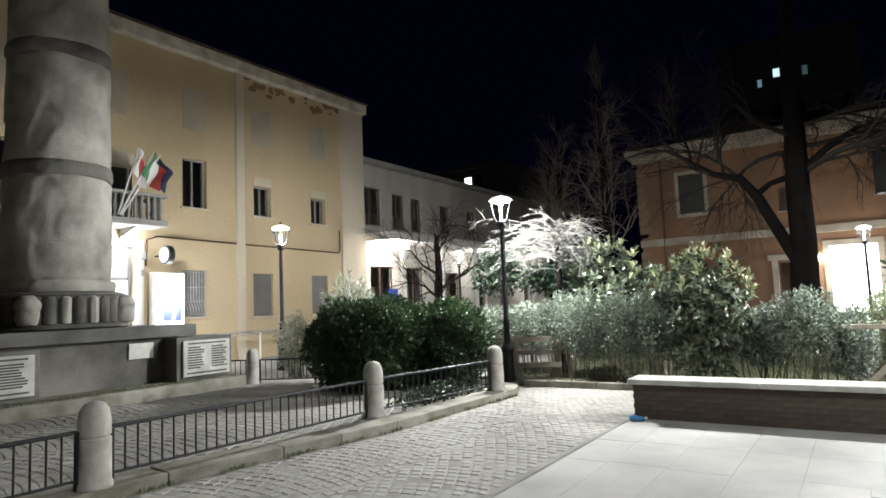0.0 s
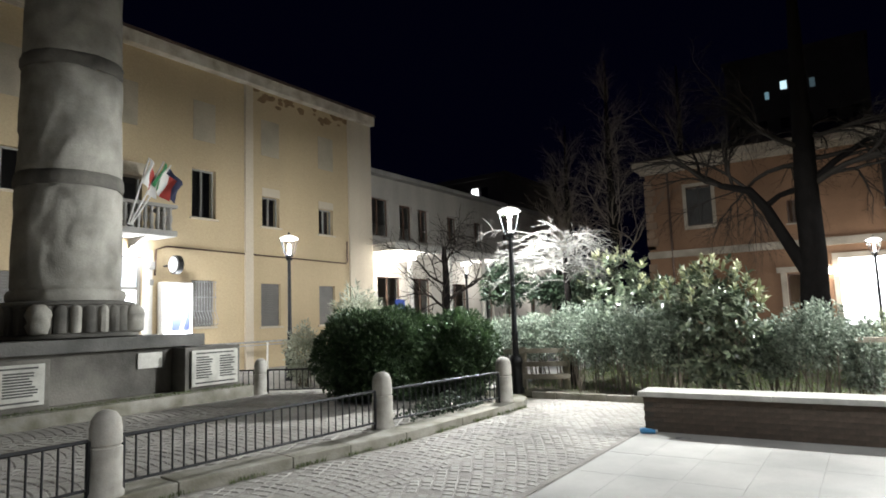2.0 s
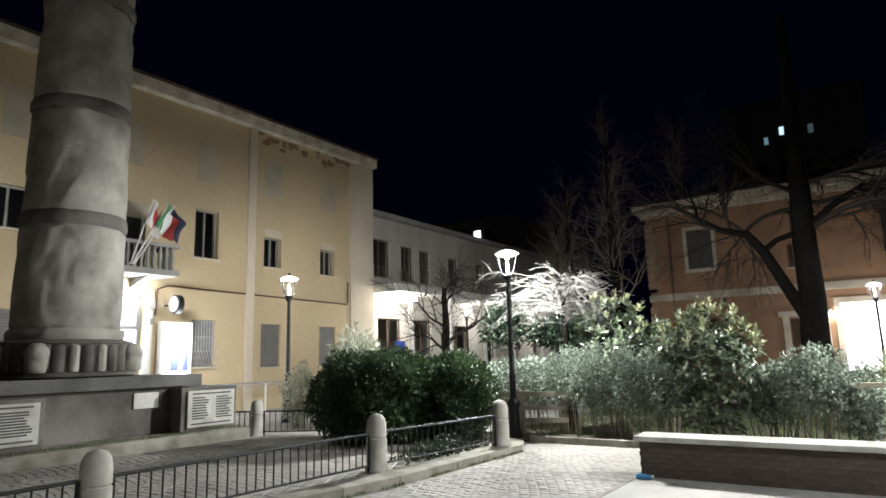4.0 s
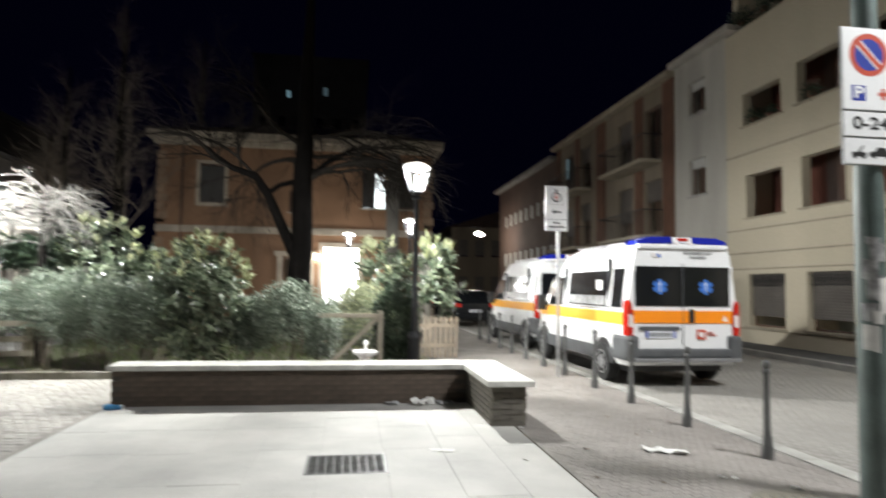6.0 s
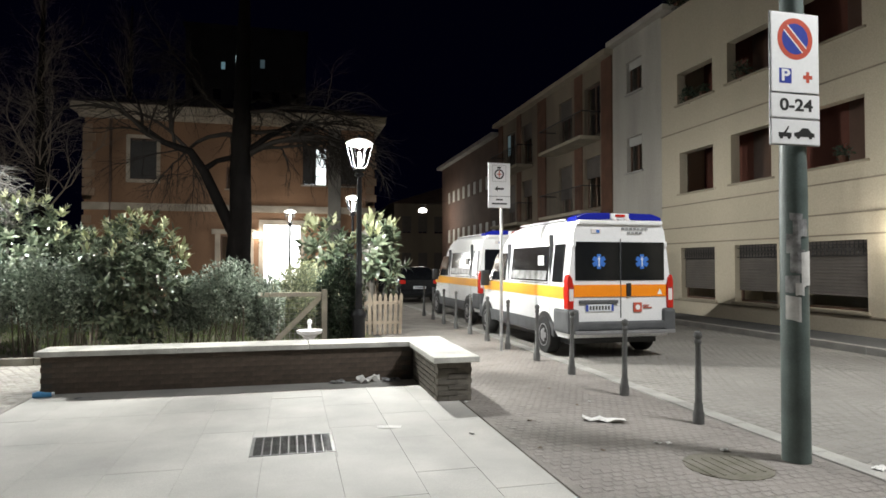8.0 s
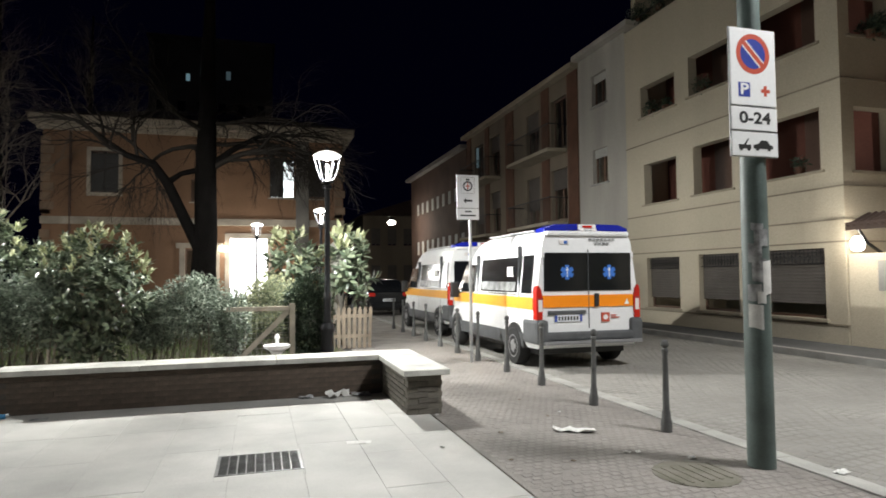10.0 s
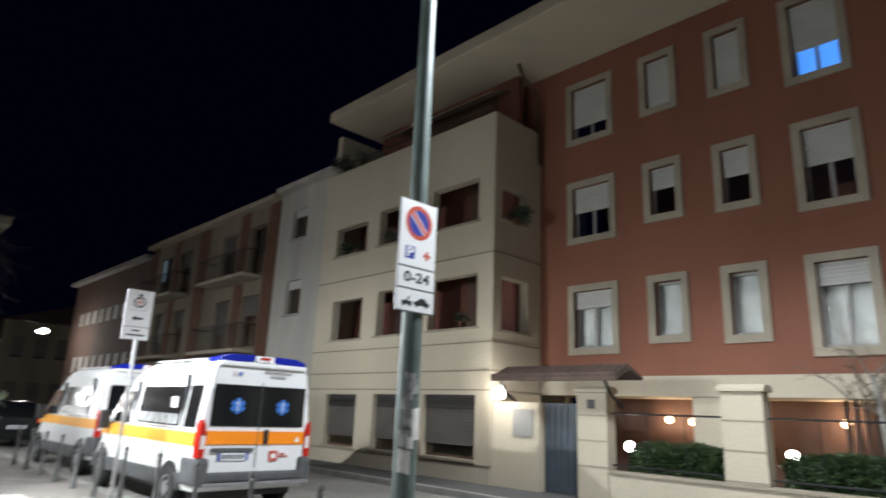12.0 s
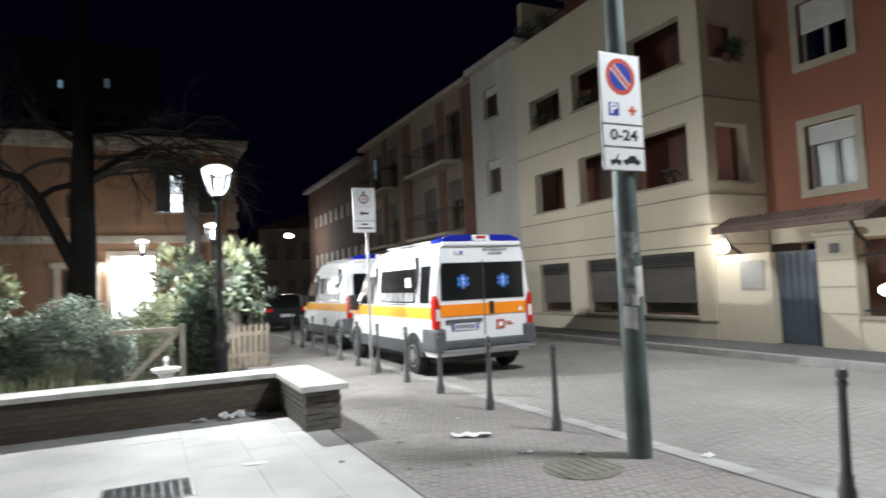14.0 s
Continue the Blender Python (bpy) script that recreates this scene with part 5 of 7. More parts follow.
for o in f_open:
    window(far, fp, *o, frame="frame_brown", blind=0.9, blind_mat="roller_brown", deep=0.1)
sl = thing("hanging_street_lamp", (9.6, 45, 5.6), "far street lamp hung on a wire across the road", "street lamp")
part("lens", Geo().lathe([(0.05, 5.42), (0.28, 5.48), (0.30, 5.6), (0.1, 5.72)], 16, (9.6, 45, 0)), "lamp_glow", sl, smooth=True)
part("cap", Geo().lathe([(0.12, 5.722), (0.2, 5.76), (0.05, 5.95)], 12, (9.6, 45, 0)), "iron", sl, smooth=True)
part("wire", Geo().tube([(4.6, 45, 6.9), (9.6, 45, 5.95), (11.88, 45, 6.4)], 0.012, 4), "iron", sl)
lamp("street_light_far", (9.6, 45, 5.2), 260, (1, 0.95, 0.85), 0.25)
# far dark blocks with a few lit windows
tower = thing("far_tower_block", (-6, 95, 0), "distant dark tower block with a few lit windows", "building")
part("wall", Geo().box(-14, 2, 90, 105, 0, 34), "far_dark", tower)
part("roof", Geo().box(-14.3, 2.3, 89.7, 105.3, 34.002, 34.5), "far_dark", tower)
for x, z, w, h, m in ((-7.1, 29.9, 0.75, 1.1, "tower_glow"), (-9.1, 28.9, 0.5, 1.0, "window_cool"), (-3.9, 29.5, 0.6, 1.2, "window_dim")):
    part("window", Geo().box(x - w / 2, x + w / 2, 89.95, 89.997, z - h / 2, z + h / 2), m, tower, "lit window")
for i in range(6):
    for j in range(5):
        part("window", Geo().box(-13 + 2.6 * i, -12 + 2.6 * i, 89.94, 89.995, 4 + 5 * j, 5.6 + 5 * j), "dark_glass", tower)
block = thing("far_apartment_block", (-38, 65, 0), "distant flat-roofed block with one lit window", "building")
part("wall", Geo().box(-52, -32.8, 60.5, 75, 0, 17.0), "far_dark", block)
part("roof", Geo().box(-52.3, -32.4, 60.2, 75, 17.002, 17.5), "far_dark", block)
for x, z, w, h, m in ((-36.6, 15.4, 0.85, 1.3, "window_glow"), (-39.3, 15.6, 0.4, 0.4, "window_glow"), (-42.0, 15.8, 0.4, 0.3, "window_cool"), (-35.3, 15.4, 0.8, 1.3, "dark_glass"), (-45, 15.4, 0.8, 1.3, "dark_glass")):
    part("window", Geo().box(x - w / 2, x + w / 2, 60.45, 60.497, z - h / 2, z + h / 2), m, block, "lit window")
for i in range(7):
    for j in range(3):
        part("window", Geo().box(-50 + 2.5 * i, -49.1 + 2.5 * i, 60.44, 60.496, 3 + 3.6 * j, 4.5 + 3.6 * j), "dark_glass", block)
solo("backdrop_wall_south", Geo().box(-40, 40, -42, -41.5, 0, 11), "row_beige", kind="structure")
solo("backdrop_wall_west", Geo().box(-40, -39.5, -41.5, 20, 0, 11), "row_beige", kind="structure")

# ---------------------------------------------------------------- lanterns


def lantern(at, name="garden_lantern", height=3.92, base=True):
    """A cast-iron post with a tapered glass lantern, built at the foot."""
    t = thing(name, (0, 0, 0), "black cast-iron lamp post with a glowing glass lantern", "street lamp", "park lanterns")
    h = height - 0.66
    if base:
        part("base", Geo().lathe([(0.15, 0), (0.15, 0.12), (0.12, 0.16), (0.115, 0.62), (0.14, 0.66), (0.14, 0.72), (0.09, 0.80)], 14), "iron", t, smooth=True)
    part("post", Geo().lathe([(0.075, 0.0), (0.062, 1.2), (0.072, 1.22), (0.072, 1.27), (0.055, 1.30), (0.045, h - 0.05), (0.085, h - 0.03), (0.085, h + 0.02), (0.04, h + 0.05)], 14), "iron", t, smooth=True)
    part("collar", Geo().lathe([(0.05, h + 0.05), (0.11, h + 0.07), (0.11, h + 0.10), (0.06, h + 0.13)], 12), "iron", t, smooth=True)
    n = 6
    shell = Geo().lathe([(0.135, h + 0.17), (0.236, h + 0.53)], n)
    shell.f = shell.f[:-2]
    body = part("glass_body", shell, "lantern_glass", t, "clear tapered glass panes", fix=False)
    body.visible_shadow = False
    for i in range(n):
        a = 2 * math.pi * i / n
        c, s = math.cos(a), math.sin(a)
        part("rib", Geo().tube([(0.06 * c, 0.06 * s, h + 0.09), (0.142 * c, 0.142 * s, h + 0.17), (0.245 * c, 0.245 * s, h + 0.56)], 0.010, 5), "iron", t)
    part("diffuser", Geo().lathe([(0.20, h + 0.535), (0.205, h + 0.55), (0.13, h + 0.56)], 16), "lamp_core", t, "glowing lamp plate")
    part("bulb", Geo().lathe([(0.016, h + 0.15), (0.024, h + 0.17), (0.024, h + 0.39), (0.014, h + 0.41)], 10), "lamp_core", t, smooth=True)
    # the hood lets no light through; its emission imitates the lamp's glare
    roof = part("hood", Geo().lathe([(0.252, h + 0.555), (0.250, h + 0.568), (0.225, h + 0.592), (0.17, h + 0.622), (0.10, h + 0.645), (0.05, h + 0.655), (0.04, h + 0.66)], 24), "hood_glow", t, "opaque hood with the lamp's glare put in as a glow", smooth=True)
    part("finial", Geo().lathe([(0.03, h + 0.66), (0.04, h + 0.69), (0.012, h + 0.74)], 8), "iron", t, smooth=True)
    t.location = at
    return t


LAMPS = [(-6.28, 11.62, 0.0), (-13.1, 11.6, 0.1), (1.42, 11.42, 0.0), (0.15, 27.0, 0.0), (2.2, 20.9, 0.0), (-13.9, 21.9, -0.03)]
first = lantern(LAMPS[0])
for p in LAMPS[1:]:
    copy_thing(first, Matrix.Translation(p))
for i, p in enumerate(LAMPS):
    lamp("lantern_light", (p[0], p[1], p[2] + (3.735, 3.56, 3.768, 3.76, 3.768, 3.76)[i]), LANTERN_POWER * (1.0, 0.26, 1.0, 0.06, 0.22, 0.14)[i], (0.97, 1.0, 0.99), 0.03)

# ---------------------------------------------------------------- kerbs, posts and railings of the monument island
kerb = thing("island_kerb", (-5.6, 4, 0), "mossy granite kerb round the monument island", "kerb", kind="structure")
for (xa, ya), (xb, yb) in zip(front, front[1:]):
    n = max(1, int(math.hypot(xb - xa, yb - ya) / 1.15))
    for i in range(n):
        a, b = Vector((xa, ya, 0)).lerp(Vector((xb, yb, 0)), i / n), Vector((xa, ya, 0)).lerp(Vector((xb, yb, 0)), (i + 0.992) / n)
        d = (b - a).normalized()
        s = Vector((-d.y, d.x, 0)) * 0.45
        part("kerb_stone", Geo().prism([(p.x, p.y) for p in (a, b, b + s, a + s)], -0.02, 0.125), "kerb_mossy", kerb, bevel=0.015)


def stone_post(scale=1.0):
    t = thing("stone_post", (0, 0, 0), "rounded pale granite post with a groove", "post", "posts of the railing")
    prof = [(0.165, 0), (0.165, 0.035), (0.148, 0.06), (0.145, 0.44), (0.132, 0.448), (0.132, 0.462), (0.143, 0.47), (0.140, 0.62), (0.125, 0.70), (0.088, 0.755), (0.035, 0.778)]
    part("shaft", Geo().lathe([(r, z) for r, z in prof], 22), "granite_post", t, smooth=True)
    return t


sp0 = stone_post()
POSTS = [(-6.05, 3.07, 0.125), (-5.93, 6.9, 0.125), (-5.57, 9.8, 0.125), (-11.3, 9.15, 0.10), (-6.05, -0.9, 0.125), (-13.6, 7.0 + 3.2, 0.10)]
sp0.location = POSTS[0]
for p in POSTS[1:5]:
    copy_thing(sp0, Matrix.Translation(p))


def railing(a, b, z, h=0.52, gap=0.125):
    a, b = Vector((*a, z)), Vector((*b, z))
    t = thing("iron_railing", (a + b) / 2, "low dark iron bar railing between stone posts", "railing", "monument railings")
    d = (b - a).normalized()
    a, b = a + d * 0.16, b - d * 0.16
    up = Vector((0, 0, 1))
    part("top_rail", Geo().tube([a + up * h, b + up * h], 0.019, 6), "iron", t)
    part("bottom_rail", Geo().tube([a + up * 0.09, b + up * 0.09], 0.014, 6), "iron", t)
    n = int((b - a).length / gap)
    for i in range(n + 1):
        p = a.lerp(b, i / n)
        e = i in (0, n)
        part("bar", Geo().tube([p + up * (0.0 if e else 0.09), p + up * h], 0.022 if e else 0.010, 5), "iron", t)


railing((-6.05, 3.07), (-5.93, 6.9), 0.125)
railing((-5.93, 6.9), (-5.57, 9.8), 0.125)
railing((-6.05, -0.9), (-6.05, 3.07), 0.125)
railing((-11.3, 9.15), (-8.9, 10.55), 0.10)
railing((-12.9, 7.95 + 0.5), (-11.3, 9.15), 0.10)

# ---------------------------------------------------------------- street edge: kerb, bollards, poles, signs
edge = thing("street_kerb", (4.6, 10, 0), "flush pale granite kerb along the street", "kerb", kind="structure")
ke = mesh_of("kerb_stone", Geo().box(-0.10, 0.10, -0.497, 0.497, -0.03, 0.012), "kerb", bevel=0.008)
for i in range(40):
    o = new("kerb_stone", ke)
    o.parent, o.location = edge, (0.06, -14.0 + i * 1.0, 0)
edge2 = thing("far_kerb", (10.48, 10, 0), "raised granite kerb of the far pavement", "kerb", kind="structure")
ke2 = mesh_of("kerb_stone", Geo().box(-0.08, 0.08, -0.745, 0.745, -0.03, 0.12), "kerb", bevel=0.012)
for i in range(44):
    o = new("kerb_stone", ke2)
    o.parent, o.location = edge2, (0, -24 + i * 1.5, 0)

bol = thing("bollard", (0, 0, 0), "slim grey cast-iron bollard with a ball top", "bollard", "bollards along the kerb")
part("shaft", Geo().lathe([(0.058, 0.0), (0.058, 0.10), (0.048, 0.13), (0.044, 0.20), (0.036, 0.22), (0.031, 0.55), (0.027, 0.80), (0.036, 0.82), (0.036, 0.845), (0.024, 0.86)], 14), "bollard", bol, smooth=True)
part("cap", Geo().lathe([(0.022, 0.858), (0.040, 0.88), (0.043, 0.90), (0.034, 0.93), (0.010, 0.945)], 14), "bollard", bol, smooth=True)
BOLLARDS = [5.62, 7.03, 8.53, 9.88, 11.33, 12.62, 13.92, 15.2, 16.5, 17.8, 19.1, 2.70, 1.2]
bol.location = (4.28, BOLLARDS[0], 0)
for y in BOLLARDS[1:]:
    copy_thing(bol, Matrix.Translation((4.25 if y > 3 else 4.62, y, 0)) @ Matrix.Rotation(radians(1.5), 4, "X"))

pole = thing("sign_pole", (4.31, 4.38, 0), "thick green street-lamp pole with stickers and parking signs", "pole")
part("shaft", Geo().lathe([(0.112, 0), (0.110, 0.5), (0.108, 2.2), (0.095, 3.0), (0.085, 5.0), (0.065, 8.3)], 20, (4.31, 4.38, 0)), "green_pole", pole, smooth=True)
part("arm", Geo().tube([(4.31, 4.38, 8.25), (4.7, 4.25, 8.6), (6.5, 2.63, 8.72)], 0.045, 8), "green_pole", pole)
part("lamp_head", Geo().box(6.3, 7.0, 2.5, 2.75, 8.5, 8.68), "tin", pole, bevel=0.04)
rs2 = random.Random(8)
for i, (z, w, h, m, da) in enumerate(((2.02, .10, .06, "paper_grey", 0), (1.92, .12, .14, "paper_grey", .3), (1.80, .11, .16, "paper_grey", -.2), (1.66, .12, .20, "paper_grey", .1), (1.58, .10, .28, "paper", .75), (1.46, .11, .14, "paper_grey", -.3), (1.27, .12, .20, "paper", -.25), (1.42, .07, .10, "paper", .2))):
    g, seg = Geo(), 6
    a0 = -2.15 + da
    r = 0.1115 + 0.0006 * i
    tilt = rs2.uniform(-0.02, 0.02)
    vs = []
    for k in range(seg + 1):
        a = a0 + (k / seg - 0.5) * w / r
        vs += [(4.31 + r * math.cos(a), 4.38 + r * math.sin(a), z - h / 2 + tilt * k / seg + rs2.uniform(-.006, .006)), (4.31 + r * math.cos(a), 4.38 + r * math.sin(a), z + h / 2 + tilt * k / seg)]
    g.add(vs, [(2 * k, 2 * k + 2, 2 * k + 3, 2 * k + 1) for k in range(seg)])
    part("torn_sticker", g, m, pole, "torn grimy paper sticker", fix=False)


def sign_plate(name, parent, cx, y, z0, z1, w, label=""):
    p = part(name, Geo().box(cx - w / 2, cx + w / 2, y, y + 0.012, z0, z1), "sign_white", parent, label, bevel=0.004)
    part("rim", Geo().box(cx - w / 2 - 0.006, cx + w / 2 + 0.006, y + 0.0125, y + 0.022, z0 - 0.006, z1 + 0.006), "tin", p)
    return p


def disc(name, cx, y, z, r, material, parent, n=40, inner=0.0):
    g = Geo()
    if inner:
        ring = [(math.cos(2 * math.pi * i / n), math.sin(2 * math.pi * i / n)) for i in range(n)]
        g.add([(cx + a * r, y, z + b * r) for a, b in ring] + [(cx + a * inner, y, z + b * inner) for a, b in ring], [(i, (i + 1) % n, n + (i + 1) % n, n + i) for i in range(n)])
    else:
        g.add([(cx + r * math.cos(2 * math.pi * i / n), y, z + r * math.sin(2 * math.pi * i / n)) for i in range(n)], [tuple(range(n))])
    return part(name, g, material, parent, fix=False)


SC, SYF = 4.235, 4.262
up90 = Matrix.Rotation(radians(90), 4, "X")
s1 = sign_plate("no_parking_plate", pole, SC, SYF, 3.035, 3.69, 0.465, "white plate with a blue and red no-parking disc")
disc("red_ring", SC, SYF - 0.0006, 3.475, 0.172, "sign_red", s1)
disc("blue_disc", SC, SYF - 0.0010, 3.475, 0.128, "sign_blue", s1)
part("red_bar", Geo().prism([(-0.140, -0.021), (0.140, -0.021), (0.140, 0.021), (-0.140, 0.021)], 0, 0.0002, lambda a, b, c: (SC + (a * math.cos(-0.785) - b * math.sin(-0.785)), SYF - 0.0019 + c, 3.475 + (a * math.sin(-0.785) + b * math.cos(-0.785)))), "sign_red", s1)
part("white_bar", Geo().prism([(-0.128, -0.032), (0.128, -0.032), (0.128, 0.032), (-0.128, 0.032)], 0, 0.0002, lambda a, b, c: (SC + (a * math.cos(-0.785) - b * math.sin(-0.785)), SYF - 0.0015 + c, 3.475 + (a * math.sin(-0.785) + b * math.cos(-0.785)))), "sign_white", s1)
part("blue_square", Geo().box(SC - 0.158, SC - 0.038, SYF - 0.0009, SYF - 0.0004, 3.105, 3.228), "sign_blue", s1)
lettering("letter", "P", 0.14, Matrix.Translation((SC - 0.098, SYF - 0.0016, 3.167)) @ up90 @ Matrix.Diagonal((1.2, 0.95, 1, 1)), "sign_white", s1, 0.0003)
part("red_cross", Geo().box(SC + 0.075, SC + 0.165, SYF - 0.0010, SYF - 0.0003, 3.150, 3.180).box(SC + 0.105, SC + 0.135, SYF - 0.0014, SYF - 0.0003, 3.12, 3.21), "sign_red", s1)
s2 = sign_plate("hours_plate", pole, SC, SYF, 2.825, 3.018, 0.47, "white plate reading 0-24")
lettering("digits", "0-24", 0.15, Matrix.Translation((SC + 0.005, SYF - 0.0009, 2.925)) @ up90 @ Matrix.Diagonal((1.18, 0.90, 1, 1)), "black", s2, 0.0003)
s3 = sign_plate("tow_plate", pole, SC, SYF, 2.605, 2.808, 0.47, "white plate with a tow-away pictogram")
pz = lambda a, b, c: (SC + a, SYF - 0.0009 + c * 0.3, 2.70 + b)
part("tow_truck_shape", Geo().prism([(-0.17, -0.035), (-0.17, 0.0), (-0.12, 0.0), (-0.075, 0.055), (-0.065, 0.05), (-0.095, 0.0), (-0.045, 0.0), (-0.045, -0.035)], 0, 0.0015, pz), "black", s3)
part("car_shape", Geo().prism([(-0.02, -0.03), (-0.02, 0.0), (0.03, 0.012), (0.06, 0.042), (0.12, 0.042), (0.15, 0.008), (0.18, 0.0), (0.18, -0.03)], 0, 0.0015, pz), "black", s3)
for x, z in ((-0.145, -0.035), (-0.07, -0.035), (0.02, -0.03), (0.14, -0.03)):
    disc("wheel_shape", SC + x, SYF - 0.0013, 2.70 + z, 0.018, "black", s3, 16)
for z in (3.35, 2.72):
    part("clamp", Geo().lathe([(0.10, z), (0.106, z + 0.005), (0.106, z + 0.035), (0.10, z + 0.04)], 18, (4.31, 4.38, 0)), "tin", pole)

sg = thing("direction_sign", (4.06, 11.15, 0), "small white direction sign with crest and arrow on a steel pole", "sign")
part("post", Geo().tube([(4.06, 11.15, 0), (4.06, 11.15, 3.52)], 0.03, 10), "steel", sg)
s4 = sign_plate("plate", sg, 4.01, 11.105, 2.90, 3.52, 0.43)
s5 = sign_plate("lower_plate", sg, 4.01, 11.105, 2.68, 2.885, 0.43)
part("crest_panel", Geo().box(3.87, 4.14, 11.103, 11.1045, 3.17, 3.48), "frame_grey", s4)
part("crest_field", Geo().box(3.876, 4.134, 11.101, 11.1028, 3.176, 3.474), "sign_white", s4)
disc("crest_wreath", 4.005, 11.0995, 3.31, 0.095, "black", s4, 24, 0.068)
part("crest_cross", Geo().box(3.995, 4.015, 11.098, 11.0992, 3.25, 3.38).box(3.96, 4.05, 11.0975, 11.0990, 3.30, 3.32), "sign_red", s4)
part("crown_shape", Geo().box(3.97, 4.04, 11.098, 11.0992, 3.415, 3.45), "black", s4)
part("arrow", Geo().prism([(-0.09, 0), (-0.03, 0.05), (-0.03, 0.018), (0.09, 0.018), (0.09, -0.018), (-0.03, -0.018), (-0.03, -0.05)], 0, 0.0015, lambda a, b, c: (4.005 + a, 11.1025 + c, 3.035 + b)), "black", s4)
for z, w in ((2.83, 0.13), (2.755, 0.30)):
    part("text_bar", Geo().box(4.01 - w / 2, 4.01 + w / 2, 11.103, 11.1045, z - 0.014, z + 0.014), "black", s5)

# ---------------------------------------------------------------- vehicles


def loft(g, stations):
    """A shell through closed sections of equal size, with its ends capped."""
    n = len(stations[0])
    k = len(g.v)
    for s in stations:
        g.v += [tuple(p) for p in s]
    for j in range(len(stations) - 1):
        for i in range(n):
            g.f.append((k + j * n + i, k + j * n + (i + 1) % n, k + (j + 1) * n + (i + 1) % n, k + (j + 1) * n + i))
    g.f.append(tuple(k + i for i in range(n - 1, -1, -1)))
    g.f.append(tuple(k + (len(stations) - 1) * n + i for i in range(n)))
    return g


def wheel(parent, x, y, r, w, side):
    m = Matrix.Rotation(radians(90), 4, "Y")
    ty = part("wheel", Geo().lathe([(r * 0.62, -w / 2), (r * 0.93, -w / 2), (r, -w / 3), (r, w / 3), (r * 0.93, w / 2), (r * 0.62, w / 2)], 28, (x, y, r), m), "rubber", parent, smooth=True)
    o = side * (w / 2 - 0.008)
    part("rim", Geo().lathe([(r * 0.64, -0.02), (r * 0.60, 0.012), (r * 0.45, 0.0), (r * 0.2, 0.025), (0.02, 0.03)], 20, (x + o, y, r), m if side > 0 else Matrix.Rotation(radians(-90), 4, "Y")), "rim", ty, smooth=True)
    for i in range(5):
        a = 2 * math.pi * i / 5
        part("rim_hole", Geo().lathe([(0.03, 0.0), (0.028, 0.012)], 8, (x + o + side * 0.012, y + r * 0.38 * math.cos(a), r + r * 0.38 * math.sin(a)), m if side > 0 else Matrix.Rotation(radians(-90), 4, "Y")), "black", ty)


def ambulance():
    """Built with its rear at y = 0, its middle at x = 0, facing +y."""
    t = thing("ambulance", (0, 0, 0), "white high-roofed ambulance van with orange stripe and blue beacons, parked", "ambulance", "parked ambulances")

    def sec(y, zb, zt, wb, wt, r=0.16):
        half = [(wb * 0.95, zb), (wb, zb + 0.12), (wb * 1.005, zb + (zt - zb) * 0.35), (wb * 0.985, zb + (zt - zb) * 0.52), (wt * 1.0, zt - r), (wt - r * 0.35, zt - r * 0.3), (wt - r * 1.1, zt)]
        return [(x, y, z) for x, z in half] + [(-x, y, z) for x, z in reversed(half)]
    g = Geo()
    loft(g, [sec(0.03, 0.42, 2.36, 0.975, 0.86), sec(0.10, 0.36, 2.40, 0.995, 0.885), sec(1.0, 0.34, 2.41, 1.0, 0.89), sec(2.6, 0.34, 2.41, 1.0, 0.89), sec(3.1, 0.34, 2.35, 1.0, 0.885), sec(3.5, 0.34, 2.22, 1.0, 0.875), sec(3.9, 0.34, 1.97, 0.995, 0.87),
             sec(4.5, 0.34, 1.45, 0.98, 0.90, 0.10), sec(4.92, 0.34, 1.20, 0.94, 0.86, 0.10), sec(5.25, 0.36, 1.02, 0.86, 0.74, 0.10), sec(5.36, 0.42, 0.85, 0.74, 0.62, 0.08)])
    part("body", g, "van_white", t, smooth=True)
    # rear: doors, windows, stripe
    wz = 1.345
    for s in (-1, 1):
        x0, x1 = sorted((s * 0.010, s * 0.845))
        part("rear_window", Geo().box(x0, x1, 0.012, 0.05, wz, 2.005), "dark_glass", t, "dark tinted rear door window", bevel=0.006)
        star = Geo()
        cx = s * 0.41
        for k in range(3):
            a = radians(90 + 60 * k)
            star.prism([(-0.125, -0.038), (0.125, -0.038), (0.125, 0.038), (-0.125, 0.038)], 0, 0.002 + 0.0008 * k, lambda p, q, c, a=a: (cx + p * math.cos(a) - q * math.sin(a), 0.011 - c, 1.668 + p * math.sin(a) + q * math.cos(a)))
        st = part("star_emblem", star, "star", t, "blue six-armed star")
        part("staff_shape", Geo().box(cx - 0.008, cx + 0.008, 0.004, 0.0065, 1.583, 1.753).box(cx - 0.025, cx + 0.02, 0.0045, 0.006, 1.703, 1.723), "sign_white", st)
        lx0, lx1 = sorted((s * 0.875, s * 1.002))
        tl = part("tail_light", Geo().prism([(s * 0.892, 0.86), (s * 1.006, 0.86), (s * 1.006, 1.34), (s * 0.990, 1.42), (s * 0.962, 1.45), (s * 0.915, 1.38), (s * 0.880, 1.22)], -0.015, 0.14, lambda a, b, c: (a, c, b)), "tail_red", t, "tall red tail light", bevel=0.012)
        part("tail_light_lens", Geo().box(lx0 + 0.030, lx1 - 0.022, -0.020, 0.0, 1.00, 1.20), "tail_white", tl, bevel=0.004)
        part("tail_light_bar", Geo().box(lx0 + 0.022, lx1 - 0.012, -0.0185, 0.0, 1.215, 1.225), "van_grey", tl)
        part("door_hinge", Geo().box(min(s * 0.84, s * 0.89), max(s * 0.84, s * 0.89), -0.005, 0.06, 1.92, 2.02), "van_white", t, bevel=0.008)
